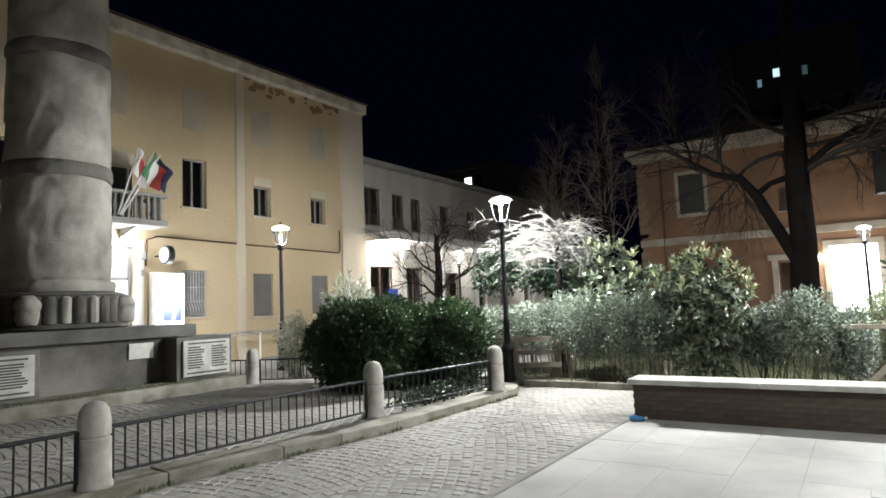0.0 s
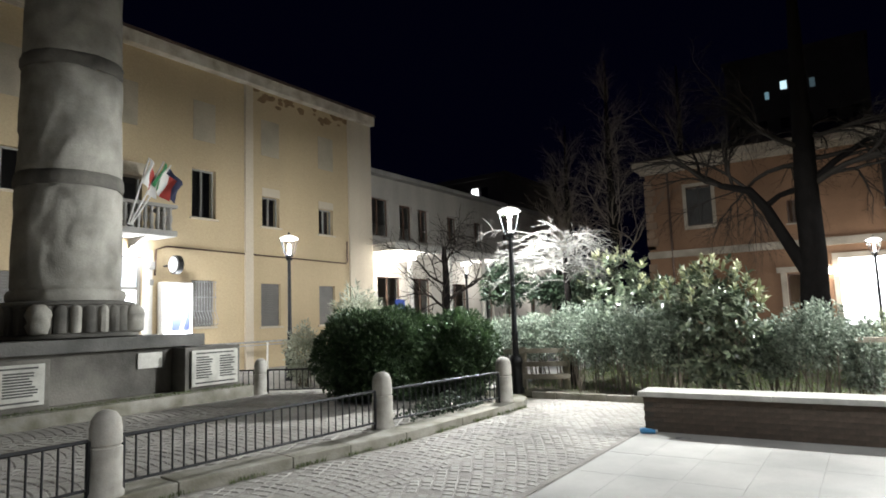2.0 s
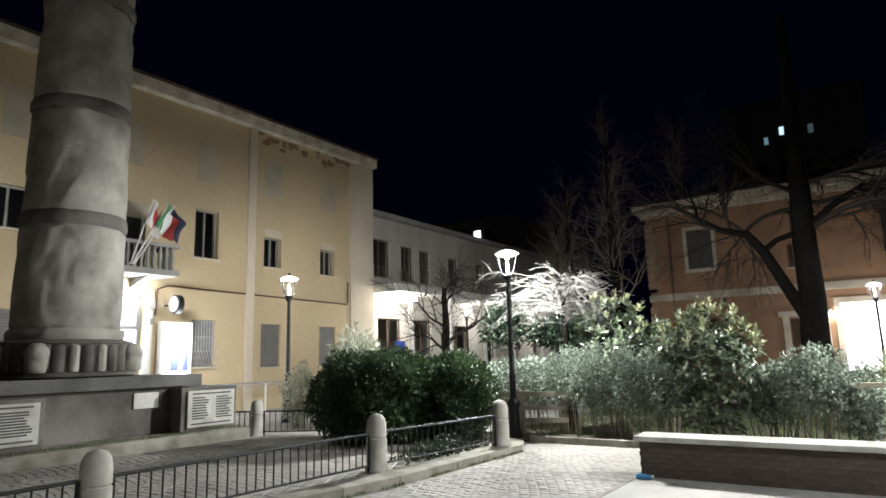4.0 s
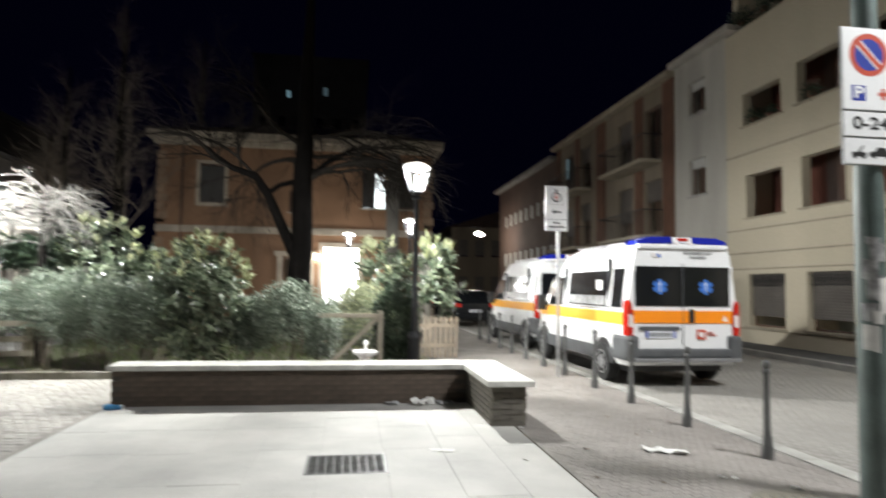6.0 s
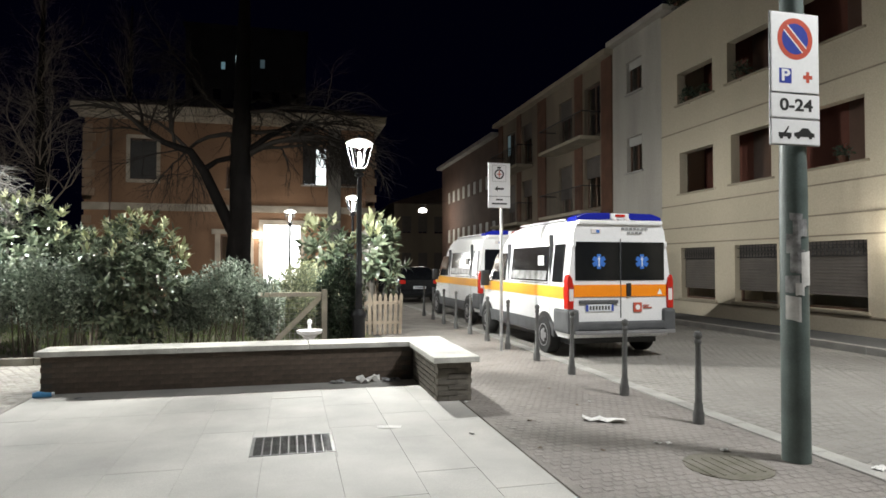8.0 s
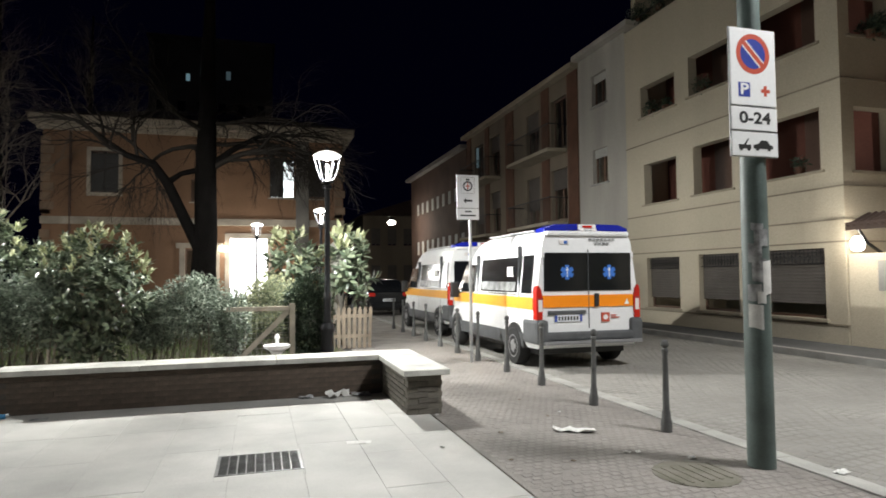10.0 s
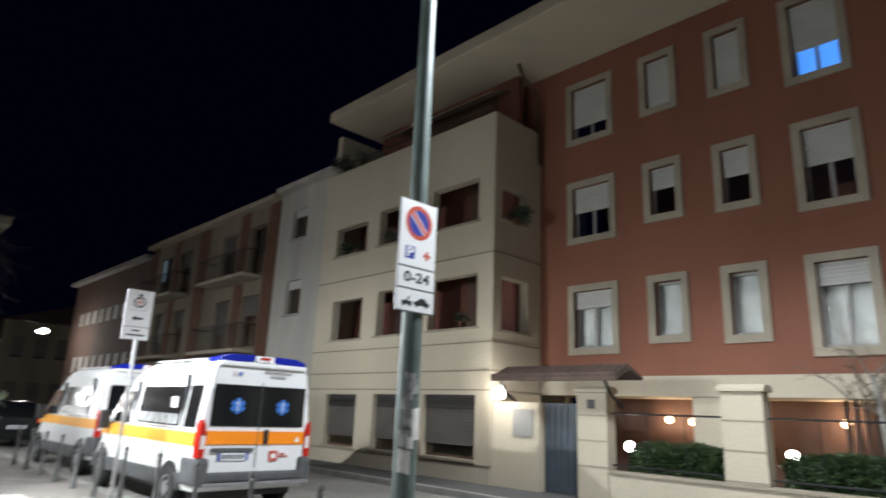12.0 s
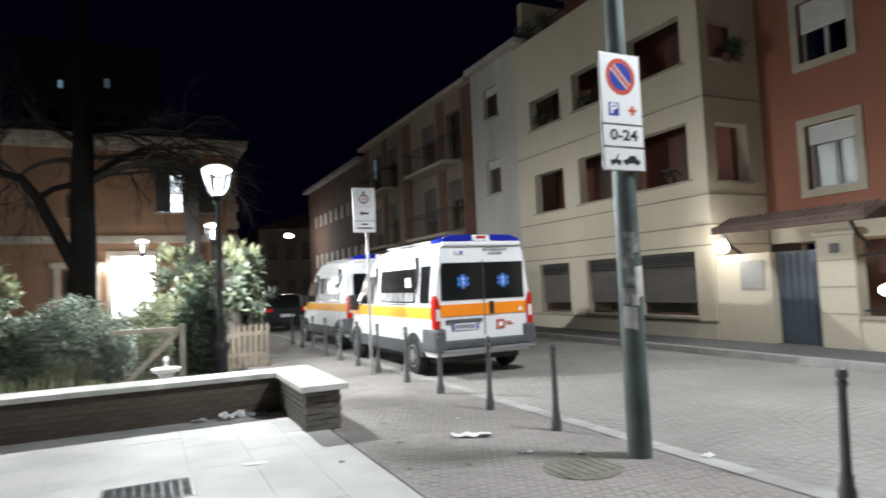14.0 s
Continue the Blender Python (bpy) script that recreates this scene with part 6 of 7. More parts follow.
        part("bumper_corner", Geo().box(min(s * 0.80, s * 1.03), max(s * 0.80, s * 1.03), -0.06, 0.55, 0.44, 0.86), "van_grey", t, "dark grey bumper corner", bevel=0.06)
    part("orange_stripe", Geo().box(-0.875, 0.875, 0.010, 0.04, 1.065, 1.27), "orange", t, "orange reflective stripe")
    part("door_gap", Geo().box(-0.006, 0.006, 0.008, 0.02, 0.70, 2.06), "van_grey", t)
    part("door_handle", Geo().box(0.10, 0.19, -0.02, 0.012, 1.07, 1.30), "black", t, "black door handle", bevel=0.02)
    part("roof_lip", Geo().box(-0.80, 0.80, -0.03, 0.16, 2.30, 2.38), "van_white", t, bevel=0.03)
    part("reversing_lamp", Geo().box(-0.55, -0.37, 0.010, 0.045, 2.15, 2.23), "tail_white", t, bevel=0.008)
    part("crest_lamp", Geo().box(-0.46, -0.40, 0.004, 0.012, 2.16, 2.21), "star", t)
    for z, w, c in ((2.235, 0.56, 0.30), (2.165, 0.30, 0.28)):
        for i in range(int(w / 0.075)):
            x = c - w / 2 + i * 0.075
            part("name_bar", Geo().box(x, x + 0.055, 0.008, 0.018, z - 0.02, z + 0.02), "reflection_lettering", t)
    plate = part("number_plate", Geo().box(-0.66, -0.14, 0.002, 0.03, 0.82, 0.935), "plate", t, "white number plate with blue ends", bevel=0.003)
    part("plate_end", Geo().box(-0.66, -0.615, -0.001, 0.0015, 0.82, 0.935), "plate_blue", plate)
    part("plate_end", Geo().box(-0.185, -0.14, -0.001, 0.0015, 0.82, 0.935), "plate_blue", plate)
    for i in range(7):
        x = -0.595 + i * 0.057
        part("plate_bar", Geo().box(x, x + 0.038, -0.001, 0.0015, 0.843, 0.912), "ink", plate)
    part("plate_light_bar", Geo().box(-0.78, -0.06, -0.015, 0.03, 0.95, 1.01), "van_grey", t, bevel=0.01)
    part("red_label", Geo().box(0.24, 0.40, 0.004, 0.02, 0.80, 0.96), "sign_red", t, "red square label")
    part("label_mark", Geo().lathe([(0.045, 0.0), (0.045, 0.002)], 16, (0.32, 0.0035, 0.88), Matrix.Rotation(radians(90), 4, "X")), "sign_white", t)
    part("label_bar", Geo().box(0.43, 0.60, 0.006, 0.02, 0.865, 0.88).box(0.43, 0.54, 0.0062, 0.02, 0.905, 0.92), "sign_red", t)
    part("warning_mark", Geo().prism([(0.70, 1.10), (0.80, 1.10), (0.75, 1.20)], 0.004, 0.008, lambda a, b, c: (a, c, b)), "sign_white", t)
    part("rear_bumper", Geo().box(-0.95, 0.95, -0.05, 0.20, 0.50, 0.645), "van_grey", t, "dark grey rear step bumper", bevel=0.04)
    part("bumper_step", Geo().box(-0.90, 0.98, -0.11, 0.04, 0.435, 0.495), "tin", t, bevel=0.01)
    # beacons
    for s in (-1, 1):
        part("blue_beacon", Geo().prism([(s * 0.18, 2.40), (s * 0.82, 2.36), (s * 0.80, 2.44), (s * 0.62, 2.50), (s * 0.18, 2.51)], 0.04, 0.42, lambda a, b, c: (a, c, b)), "blue_lens", t, "blue roof beacon", bevel=0.012)
    part("beacon_base", Geo().box(-0.178, 0.178, 0.03, 0.44, 2.39, 2.50), "van_white", t, bevel=0.02)
    part("work_lamp", Geo().box(-0.09, 0.09, 0.01, 0.03, 2.44, 2.48), "tail_red", t)
    for x in (-0.12, 0.12):
        part("spot_lamp", Geo().lathe([(0.045, 0), (0.05, 0.03), (0.02, 0.05)], 12, (x, 0.02, 2.385), Matrix.Rotation(radians(90), 4, "X")), "tail_white", t, smooth=True)
    part("roof_rail", Geo().tube([(-0.80, 0.5, 2.415), (-0.80, 2.7, 2.415)], 0.014, 6), "van_white", t)
    # sides
    for s in (-1, 1):
        def sbox(a, b, z0, z1, x=1.0, d=0.012):
            lo, hi = sorted((s * (x - 0.06), s * (x + d)))
            return Geo().box(lo, hi, a, b, z0, z1)
        # the upper side leans in, so the panes lean with it
        def pane(a, b, z0, z1, cut=0.0, out=0.0):
            g = Geo()
            fx = lambda z: 0.990 - 0.075 * (z - 1.42) / 0.75 + 0.006
            pts = [(a, z0), (b, z0), (b - cut, z1), (a, z1)]
            vs = [(s * (fx(z) + e + out), y, z) for e in (-0.03, 0.006) for y, z in pts]
            return g.add(vs, [(0, 1, 2, 3), (4, 5, 6, 7), (0, 1, 5, 4), (1, 2, 6, 5), (2, 3, 7, 6), (3, 0, 4, 7)])
        # bright reflections in the glass, painted as a mottled pale strip
        part("frosted_film", pane(0.88, 2.72, 1.33, 1.50, 0.0, 0.004), "reflection_lettering", t, "pale reflections painted on the lower window")
        part("side_window", pane(0.22, 0.62, 1.31, 1.97), "dark_glass", t, "dark side window")
        sw = part("side_window", pane(0.85, 2.75, 1.31, 1.95), "dark_glass", t, "dark side window")
        part("window_sticker", Geo().add([(s * (1.002), y, z) for y, z in ((1.0, 1.60), (1.28, 1.60), (1.28, 1.78), (1.0, 1.78))] + [(s * 0.995, y, z) for y, z in ((1.0, 1.60), (1.28, 1.60), (1.28, 1.78), (1.0, 1.78))], [(0, 1, 2, 3), (4, 5, 6, 7), (0, 1, 5, 4), (1, 2, 6, 5), (2, 3, 7, 6), (3, 0, 4, 7)]), "paper", sw, "white sheet in the window")
        part("cab_window", pane(3.15, 4.25, 1.27, 1.86, 0.46), "dark_glass", t, "dark cab window")
        part("side_stripe", sbox(0.14, 4.6, 1.03, 1.235, 1.0005, 0.012), "amber", t, "yellow-orange side stripe")
        part("side_skirt", sbox(0.55, 4.9, 0.36, 0.60, 1.0, 0.02), "van_grey", t, bevel=0.008)
        part("door_gap", sbox(0.735, 0.742, 0.66, 2.15, 0.985, 0.022), "van_grey", t)
        part("door_gap", sbox(2.95, 2.957, 0.62, 2.05, 0.985, 0.022), "van_grey", t)
        part("slide_rail", sbox(0.85, 2.3, 1.265, 1.28, 0.985, 0.025), "van_grey", t)
        for y in (0.95, 4.40):
            arch = Geo().prism([(y + 0.43 * math.cos(a), 0.34 + 0.43 * math.sin(a)) for a in [math.pi * k / 12 for k in range(13)]], 0.90, 1.010, lambda a, b, c: (s * c, a, b))
            part("wheel_arch", arch, "black", t)
            wheel(t, s * 0.93, y, 0.34, 0.22, s)
        mir = part("mirror", Geo().box(min(s * 1.06, s * 1.24), max(s * 1.06, s * 1.24), 4.05, 4.20, 1.13, 1.48), "black", t, "black door mirror", bevel=0.03)
        part("mirror_arm", Geo().tube([(s * 0.96, 4.15, 1.22), (s * 1.08, 4.12, 1.26)], 0.025, 6), "black", mir)
        part("head_lamp", Geo().box(min(s * 0.55, s * 0.83), max(s * 0.55, s * 0.83), 4.98, 5.22, 0.86, 1.12), "tail_white", t, bevel=0.04)
    part("windscreen", Geo().add([(-0.78, 4.50, 1.475), (0.78, 4.50, 1.475), (0.74, 3.86, 2.02), (-0.74, 3.86, 2.02), (-0.78, 4.42, 1.42), (0.78, 4.42, 1.42), (0.74, 3.80, 1.97), (-0.74, 3.80, 1.97)], [(0, 1, 2, 3), (4, 5, 6, 7), (0, 1, 5, 4), (1, 2, 6, 5), (2, 3, 7, 6), (3, 0, 4, 7)]), "dark_glass", t)
    part("front_bumper", Geo().box(-0.90, 0.90, 5.12, 5.44, 0.30, 0.62), "van_grey", t, bevel=0.06)
    part("underbody", Geo().box(-0.85, 0.85, 0.3, 5.1, 0.24, 0.36), "black", t)
    return t


amb = ambulance()
amb.location = (5.74, 9.72, 0)
copy_thing(amb, Matrix.Translation((5.95, 15.5, 0)) @ Matrix.Rotation(radians(1.0), 4, "Z"))


def car(at, turn, label):
    t = thing("car", (0, 0, 0), label, "car", "parked cars")

    def sec(y, zb, zm, zt, w, wt):
        half = [(w * 0.92, zb), (w, zb + 0.18), (w, zm - 0.12), (w * 0.97, zm), (wt, zt - 0.05), (wt * 0.88, zt)]
        return [(x, y, z) for x, z in half] + [(-x, y, z) for x, z in reversed(half)]
    part("body", loft(Geo(), [sec(0.0, 0.32, 0.92, 0.96, 0.78, 0.70), sec(0.12, 0.24, 0.98, 1.10, 0.85, 0.72), sec(0.55, 0.2, 0.98, 1.46, 0.87, 0.62), sec(1.6, 0.2, 0.97, 1.50, 0.88, 0.62), sec(2.4, 0.2, 0.96, 1.42, 0.88, 0.60), sec(3.1, 0.2, 0.95, 1.0, 0.87, 0.70), sec(3.9, 0.24, 0.82, 0.86, 0.82, 0.66), sec(4.15, 0.32, 0.66, 0.70, 0.70, 0.58)]), "car_black", t, smooth=True)
    part("rear_window", Geo().add([(-0.62, 0.10, 1.06), (0.62, 0.10, 1.06), (0.54, 0.44, 1.40), (-0.54, 0.44, 1.40), (-0.62, 0.2, 1.06), (0.62, 0.2, 1.06), (0.54, 0.54, 1.38), (-0.54, 0.54, 1.38)], [(0, 1, 2, 3), (4, 5, 6, 7), (0, 1, 5, 4), (1, 2, 6, 5), (2, 3, 7, 6), (3, 0, 4, 7)]), "dark_glass", t)
    for s in (-1, 1):
        part("tail_light", Geo().box(min(s * 0.58, s * 0.83), max(s * 0.58, s * 0.83), -0.02, 0.15, 0.80, 0.96), "tail_red", t, "red tail light", bevel=0.03)
        for y in (0.78, 3.35):
            wheel(t, s * 0.80, y, 0.31, 0.2, s)
    plate = part("number_plate", Geo().box(-0.26, 0.26, -0.025, 0.02, 0.60, 0.71), "plate", t)
    for i in range(6):
        part("plate_bar", Geo().box(-0.2 + 0.07 * i, -0.155 + 0.07 * i, -0.028, -0.0255, 0.625, 0.685), "ink", plate)
    part("bumper", Geo().box(-0.80, 0.80, -0.06, 0.2, 0.34, 0.56), "car_black", t, bevel=0.05)
    t.location = at
    t.rotation_euler.z = radians(turn)
    return t


car((5.35, 25.2, 0), 2, "black hatchback with red tail lights parked at the kerb")
car((4.9, 30.6, 0), 3, "dark estate car parked at the far kerb")
car((6.2, 36.5, 0), 0, "dark car parked far down the street")

# ---------------------------------------------------------------- fences and small garden things
gf = thing("wooden_fence", (-6.6, 12.15, 0), "low grey wooden rail fence with a gap", "fence")
d0, d1 = Vector((-7.35, 11.75, 0)), Vector((-5.45, 12.45, 0))
for z in (0.26, 0.52, 0.80):
    g = Geo()
    a, b = d0 + Vector((0, 0, z)), d1 + Vector((0, 0, z))
    n = Vector((0.34, -0.94, 0)) * 0.05
    g.add([a - n * .5, b - n * .5, b + n * .5, a + n * .5, *[p + Vector((0, 0, 0.10)) for p in (a - n * .5, b - n * .5, b + n * .5, a + n * .5)]], [(0, 3, 2, 1), (4, 5, 6, 7), (0, 1, 5, 4), (1, 2, 6, 5), (2, 3, 7, 6), (3, 0, 4, 7)])
    part("rail", g, "wood_grey", gf)
for k in (0.05, 0.5, 0.95):
    p = d0.lerp(d1, k)
    part("post", Geo().box(p.x - 0.06, p.x + 0.06, p.y + 0.04, p.y + 0.14, 0, 0.93), "wood_grey", gf, bevel=0.008)
gg = thing("garden_gate", (0.35, 11.6, 0), "wooden frame gate with wire mesh and a diagonal brace", "gate")
part("top_rail", Geo().box(-0.35, 0.86, 11.52, 11.60, 1.03, 1.11), "wood_grey", gg, bevel=0.008)
part("bottom_rail", Geo().box(-0.35, 0.86, 11.52, 11.60, 0.15, 0.23), "wood_grey", gg, bevel=0.008)
part("post", Geo().box(0.76, 0.86, 11.50, 11.62, 0, 1.16), "wood_grey", gg, bevel=0.008)
part("brace", Geo().prism([(-0.1, 0.24), (0.02, 0.24), (0.76, 0.98), (0.76, 1.03), (0.68, 1.03)], 11.53, 11.59, lambda a, b, c: (a, c, b)), "wood_grey", gg)
g = Geo()
for i in range(12):
    g.tube([(-0.25 + i * 0.09, 11.565, 0.2), (-0.25 + i * 0.09, 11.565, 1.05)], 0.003, 3)
for i in range(9):
    g.tube([(-0.3, 11.565, 0.28 + i * 0.09), (0.8, 11.565, 0.28 + i * 0.09)], 0.003, 3)
part("wire_mesh", g, "steel", gg)
ft = thing("drinking_basin", (0.52, 10.5, 0), "small white stone basin with a knob on a pedestal", "basin")
part("pedestal", Geo().lathe([(0.16, 0), (0.14, 0.06), (0.08, 0.12), (0.07, 0.38), (0.12, 0.44)], 18, (0.52, 10.5, 0)), "sign_white", ft, smooth=True)
part("bowl", Geo().lathe([(0.10, 0.44), (0.20, 0.49), (0.215, 0.535), (0.195, 0.54), (0.15, 0.51), (0.04, 0.505)], 24, (0.52, 10.5, 0)), "sign_white", ft, smooth=True)
part("knob", Geo().lathe([(0.045, 0.505), (0.03, 0.56), (0.025, 0.62), (0.045, 0.66), (0.03, 0.70), (0.01, 0.715)], 14, (0.52, 10.5, 0)), "sign_white", ft, smooth=True)
pf = thing("picket_fence", (2.25, 14.1, 0), "short weathered wooden picket fence, slightly splayed", "fence")
for z in (0.25, 0.70):
    part("rail", Geo().box(1.78, 2.70, 14.14, 14.19, z, z + 0.08), "wood", pf)
for i in range(8):
    x = 1.80 + i * 0.115
    lean = 0.03 * (i - 2) / 5
    part("picket", Geo().prism([(x, 0.02), (x + 0.075, 0.02), (x + 0.075 + lean, 0.90), (x + 0.0375 + lean, 0.96), (x + lean, 0.90)], 14.115, 14.138, lambda a, b, c: (a, c, b)), "wood", pf)
bk = thing("bed_edging", (-4.6, 11.2, 0), "low dark stone edging of the planting bed", "kerb", kind="structure")
for i in range(6):
    part("edging_stone", Geo().box(-5.75 + i * 0.5, -5.26 + i * 0.5, 11.22 + 0.005 * (i % 2), 11.34, -0.02, 0.12), "kerb_mossy", bk, bevel=0.012)
statue = solo("garden_statue", Geo().lathe([(0.25, 0), (0.25, 1.6), (0.30, 1.62), (0.30, 1.7), (0.20, 1.75), (0.26, 2.1), (0.22, 2.5), (0.30, 2.8), (0.12, 3.0), (0.15, 3.15), (0.13, 3.3), (0.03, 3.38)], 14, (3.1, 24.0, 0)), "stone", "weathered pale stone statue on a pedestal in the garden", "statue", smooth=True)

# ---------------------------------------------------------------- litter and covers


def crumple(name, x, y, w, d, material, label, seed, turn=0.0, z=0.012, lift=0.04):
    rng = random.Random(seed)
    g, n = Geo(), 5
    c, s = math.cos(turn), math.sin(turn)
    vs = []
    for i in range(n + 1):
        for j in range(n + 1):
            u, v = (i / n - 0.5) * w * rng.uniform(0.8, 1.0), (j / n - 0.5) * d * rng.uniform(0.8, 1.0)
            vs.append((x + u * c - v * s, y + u * s + v * c, z + rng.uniform(0, lift)))
    g.add(vs, [(i * (n + 1) + j, (i + 1) * (n + 1) + j, (i + 1) * (n + 1) + j + 1, i * (n + 1) + j + 1) for i in range(n) for j in range(n)])
    k = len(vs)
    g.add([(a, b, e - 0.004) for a, b, e in vs], [tuple(reversed(f)) for f in g.f])
    return solo(name, g, material, label, "litter", "litter", fix=False)


crumple("paper_scrap", 3.38, 5.93, 0.46, 0.16, "paper", "crumpled white paper lying on the dark pavement", 1, -0.5, 0.006, 0.035)
crumple("paper_scrap", 1.18, 6.19, 0.26, 0.10, "paper", "flat white paper slip on the stone slabs", 2, -0.15, 0.006, 0.004)
crumple("paper_scrap", 1.25, 8.56, 0.34, 0.16, "paper", "crumpled white wrapper beside the low wall", 3, 0.5, 0.006, 0.10)
crumple("paper_scrap", 1.58, 8.58, 0.26, 0.14, "paper_grey", "grey rag scrap beside the low wall", 4, 0.2, 0.006, 0.06)
crumple("paper_scrap", 0.85, 8.60, 0.22, 0.12, "paper_grey", "dirty paper scrap beside the low wall", 5, 0.1, 0.006, 0.05)
crumple("paper_scrap", 4.75, 4.0, 0.16, 0.10, "paper", "small white scrap by the kerb", 6, 0.3, 0.014, 0.02)
crumple("paper_scrap", 3.9, 4.75, 0.07, 0.05, "paper", "tiny white scrap on the pavement", 7, 0.3, 0.006, 0.012)
crumple("paper_scrap", -2.2, 8.35, 0.20, 0.08, "paper_grey", "dirty scrap on the slabs", 8, 0.1, 0.006, 0.015)
rl = random.Random(21)
for i in range(12):
    crumple("leaf_scrap", rl.uniform(1.9, 3.9), rl.uniform(4.2, 8.4), rl.uniform(0.03, 0.07), rl.uniform(0.02, 0.05), "wood" if i % 2 else "paper", "small dry leaf scrap on the paving", 40 + i, rl.uniform(0, 3), 0.006, 0.012)
bottle = thing("crushed_bottle", (-2.70, 8.52, 0.0), "crushed light-blue plastic bottle at the wall's foot", "litter", "litter")
part("body", Geo().tube([(-2.79, 8.50, 0.037), (-2.74, 8.51, 0.042), (-2.67, 8.53, 0.034), (-2.60, 8.54, 0.030)], [0.033, 0.042, 0.032, 0.026], 10), "plastic_blue", bottle, smooth=True)
part("cap", Geo().tube([(-2.60, 8.54, 0.045), (-2.57, 8.547, 0.045)], 0.016, 8), "sign_white", bottle)
grate = thing("floor_grating", (0.25, 5.8, 0), "rectangular steel floor grating with a worn frame", "grating")
part("pit", Geo().box(-0.085, 0.585, 5.535, 6.085, -0.028, -0.0005), "black", grate)
part("frame", Geo().box(-0.11, 0.61, 5.51, 5.535, -0.02, 0.006).box(-0.11, 0.61, 6.085, 6.11, -0.02, 0.006).box(-0.11, -0.085, 5.535, 6.085, -0.02, 0.006).box(0.585, 0.61, 5.535, 6.085, -0.02, 0.006), "grate_steel", grate)
for i in range(8):
    x = -0.01 + i * 0.074
    part("bar", Geo().box(x - 0.005, x + 0.005, 5.535, 6.085, -0.01, 0.006), "grate_steel", grate)
for i in range(20):
    part("cross_wire", Geo().box(-0.085, 0.585, 5.555 + i * 0.026, 5.559 + i * 0.026, -0.008, 0.004), "grate_steel", grate)
cover = thing("manhole_cover", (3.65, 4.38, 0), "round cast-iron manhole cover in the pavement", "manhole cover")
part("disc", Geo().lathe([(0.34, -0.02), (0.34, 0.004), (0.30, 0.006)], 32, (3.65, 4.38, 0)), "cover", cover)
for i in range(7):
    part("tread_bar", Geo().box(3.65 - 0.27 + 0.09 * i - 0.012, 3.65 - 0.27 + 0.09 * i + 0.012, 4.38 - 0.2, 4.38 + 0.2, 0.006, 0.012), "cover", cover)

# ---------------------------------------------------------------- plants


def shrub(name, foot, label, clouds, stems=9, stem_h=0.7, spread=0.4, seed=1, category="shrub", group=""):
    """A bush: stems from the ground and leaf clouds, each (count, where, size, material, lean, slenderness)."""
    t = thing(name, foot, label, category, group)
    rng = random.Random(seed)
    for i in range(stems):
        a, r = rng.uniform(0, 6.28), rng.uniform(0.05, spread)
        x, y = foot[0] + r * math.cos(a), foot[1] + r * math.sin(a) * 0.6
        dx, dy = rng.gauss(0, 0.05), rng.gauss(0, 0.05)
        part("stem", Geo().tube([(x, y, foot[2]), (x + dx, y + dy, foot[2] + stem_h * 0.5), (x + dx * 2.2, y + dy * 2, foot[2] + stem_h)], [0.013, 0.010, 0.006], 5), "twig_mid", t)
    for i, (n, where, size, material, lean, slim) in enumerate(clouds):
        part("foliage", leaf_cloud(n, where, size, seed * 31 + i, lean, slim), material, t, fix=False)["kind"] = "stuff"
    return t


# clipped dark bush inside the railing
bush = shrub("clipped_bush", (-7.75, 9.75, 0.1), "large dense dark-green clipped bush behind the railing",
      [(17000, blob((-8.1, 9.35, 0.95), (1.10, 1.0, 0.86), 0.82, 3.0, lumps=0.05), 0.085, "yew", 0.9, 2.2), (9000, blob((-8.0, 9.4, 0.90), (0.95, 0.9, 0.75), 0.3, 3.0, lumps=0.05), 0.16, "yew", 0.3, 1.5), (7000, blob((-7.05, 10.2, 0.88), (0.78, 0.68, 0.68), 0.3, 2.8, lumps=0.05), 0.16, "yew", 0.3, 1.5),
       (13000, blob((-7.0, 10.25, 0.92), (0.92, 0.78, 0.78), 0.80, 2.8, lumps=0.06), 0.085, "yew", 0.9, 2.2)], 8, 0.8, 0.6, 3)
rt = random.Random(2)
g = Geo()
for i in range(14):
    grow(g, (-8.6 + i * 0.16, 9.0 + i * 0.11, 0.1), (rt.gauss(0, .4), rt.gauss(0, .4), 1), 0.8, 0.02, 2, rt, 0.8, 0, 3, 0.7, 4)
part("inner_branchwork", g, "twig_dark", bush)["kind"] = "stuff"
shrub("oleander", (-10.2, 11.1, 0.06), "pale-leaved oleander lit from behind the clipped bush",
      [(3200, blob((-10.15, 11.05, 1.45), (0.62, 0.55, 0.92), 0.3, 2.0), 0.17, "oleander", 0.8, 5.0)], 14, 1.6, 0.4, 5)
shrub("oleander", (-11.5, 10.55, 0.1), "low pale grey-leaved bush by the railing",
      [(2200, blob((-11.45, 10.55, 0.85), (0.45, 0.45, 0.72), 0.3, 2.0), 0.12, "oleander", 0.8, 3.5)], 10, 0.9, 0.3, 6)
# hedge of grey-green privet behind the lane and the low wall
spots = [(-5.55, 12.7, 1.05, 0.75), (-4.75, 12.15, 1.0, 0.80), (-3.95, 11.95, 1.0, 0.78), (-3.2, 11.85, 1.0, 0.74), (-6.6, 13.0, 0.95, 0.62), (-7.5, 13.2, 0.95, 0.55)]
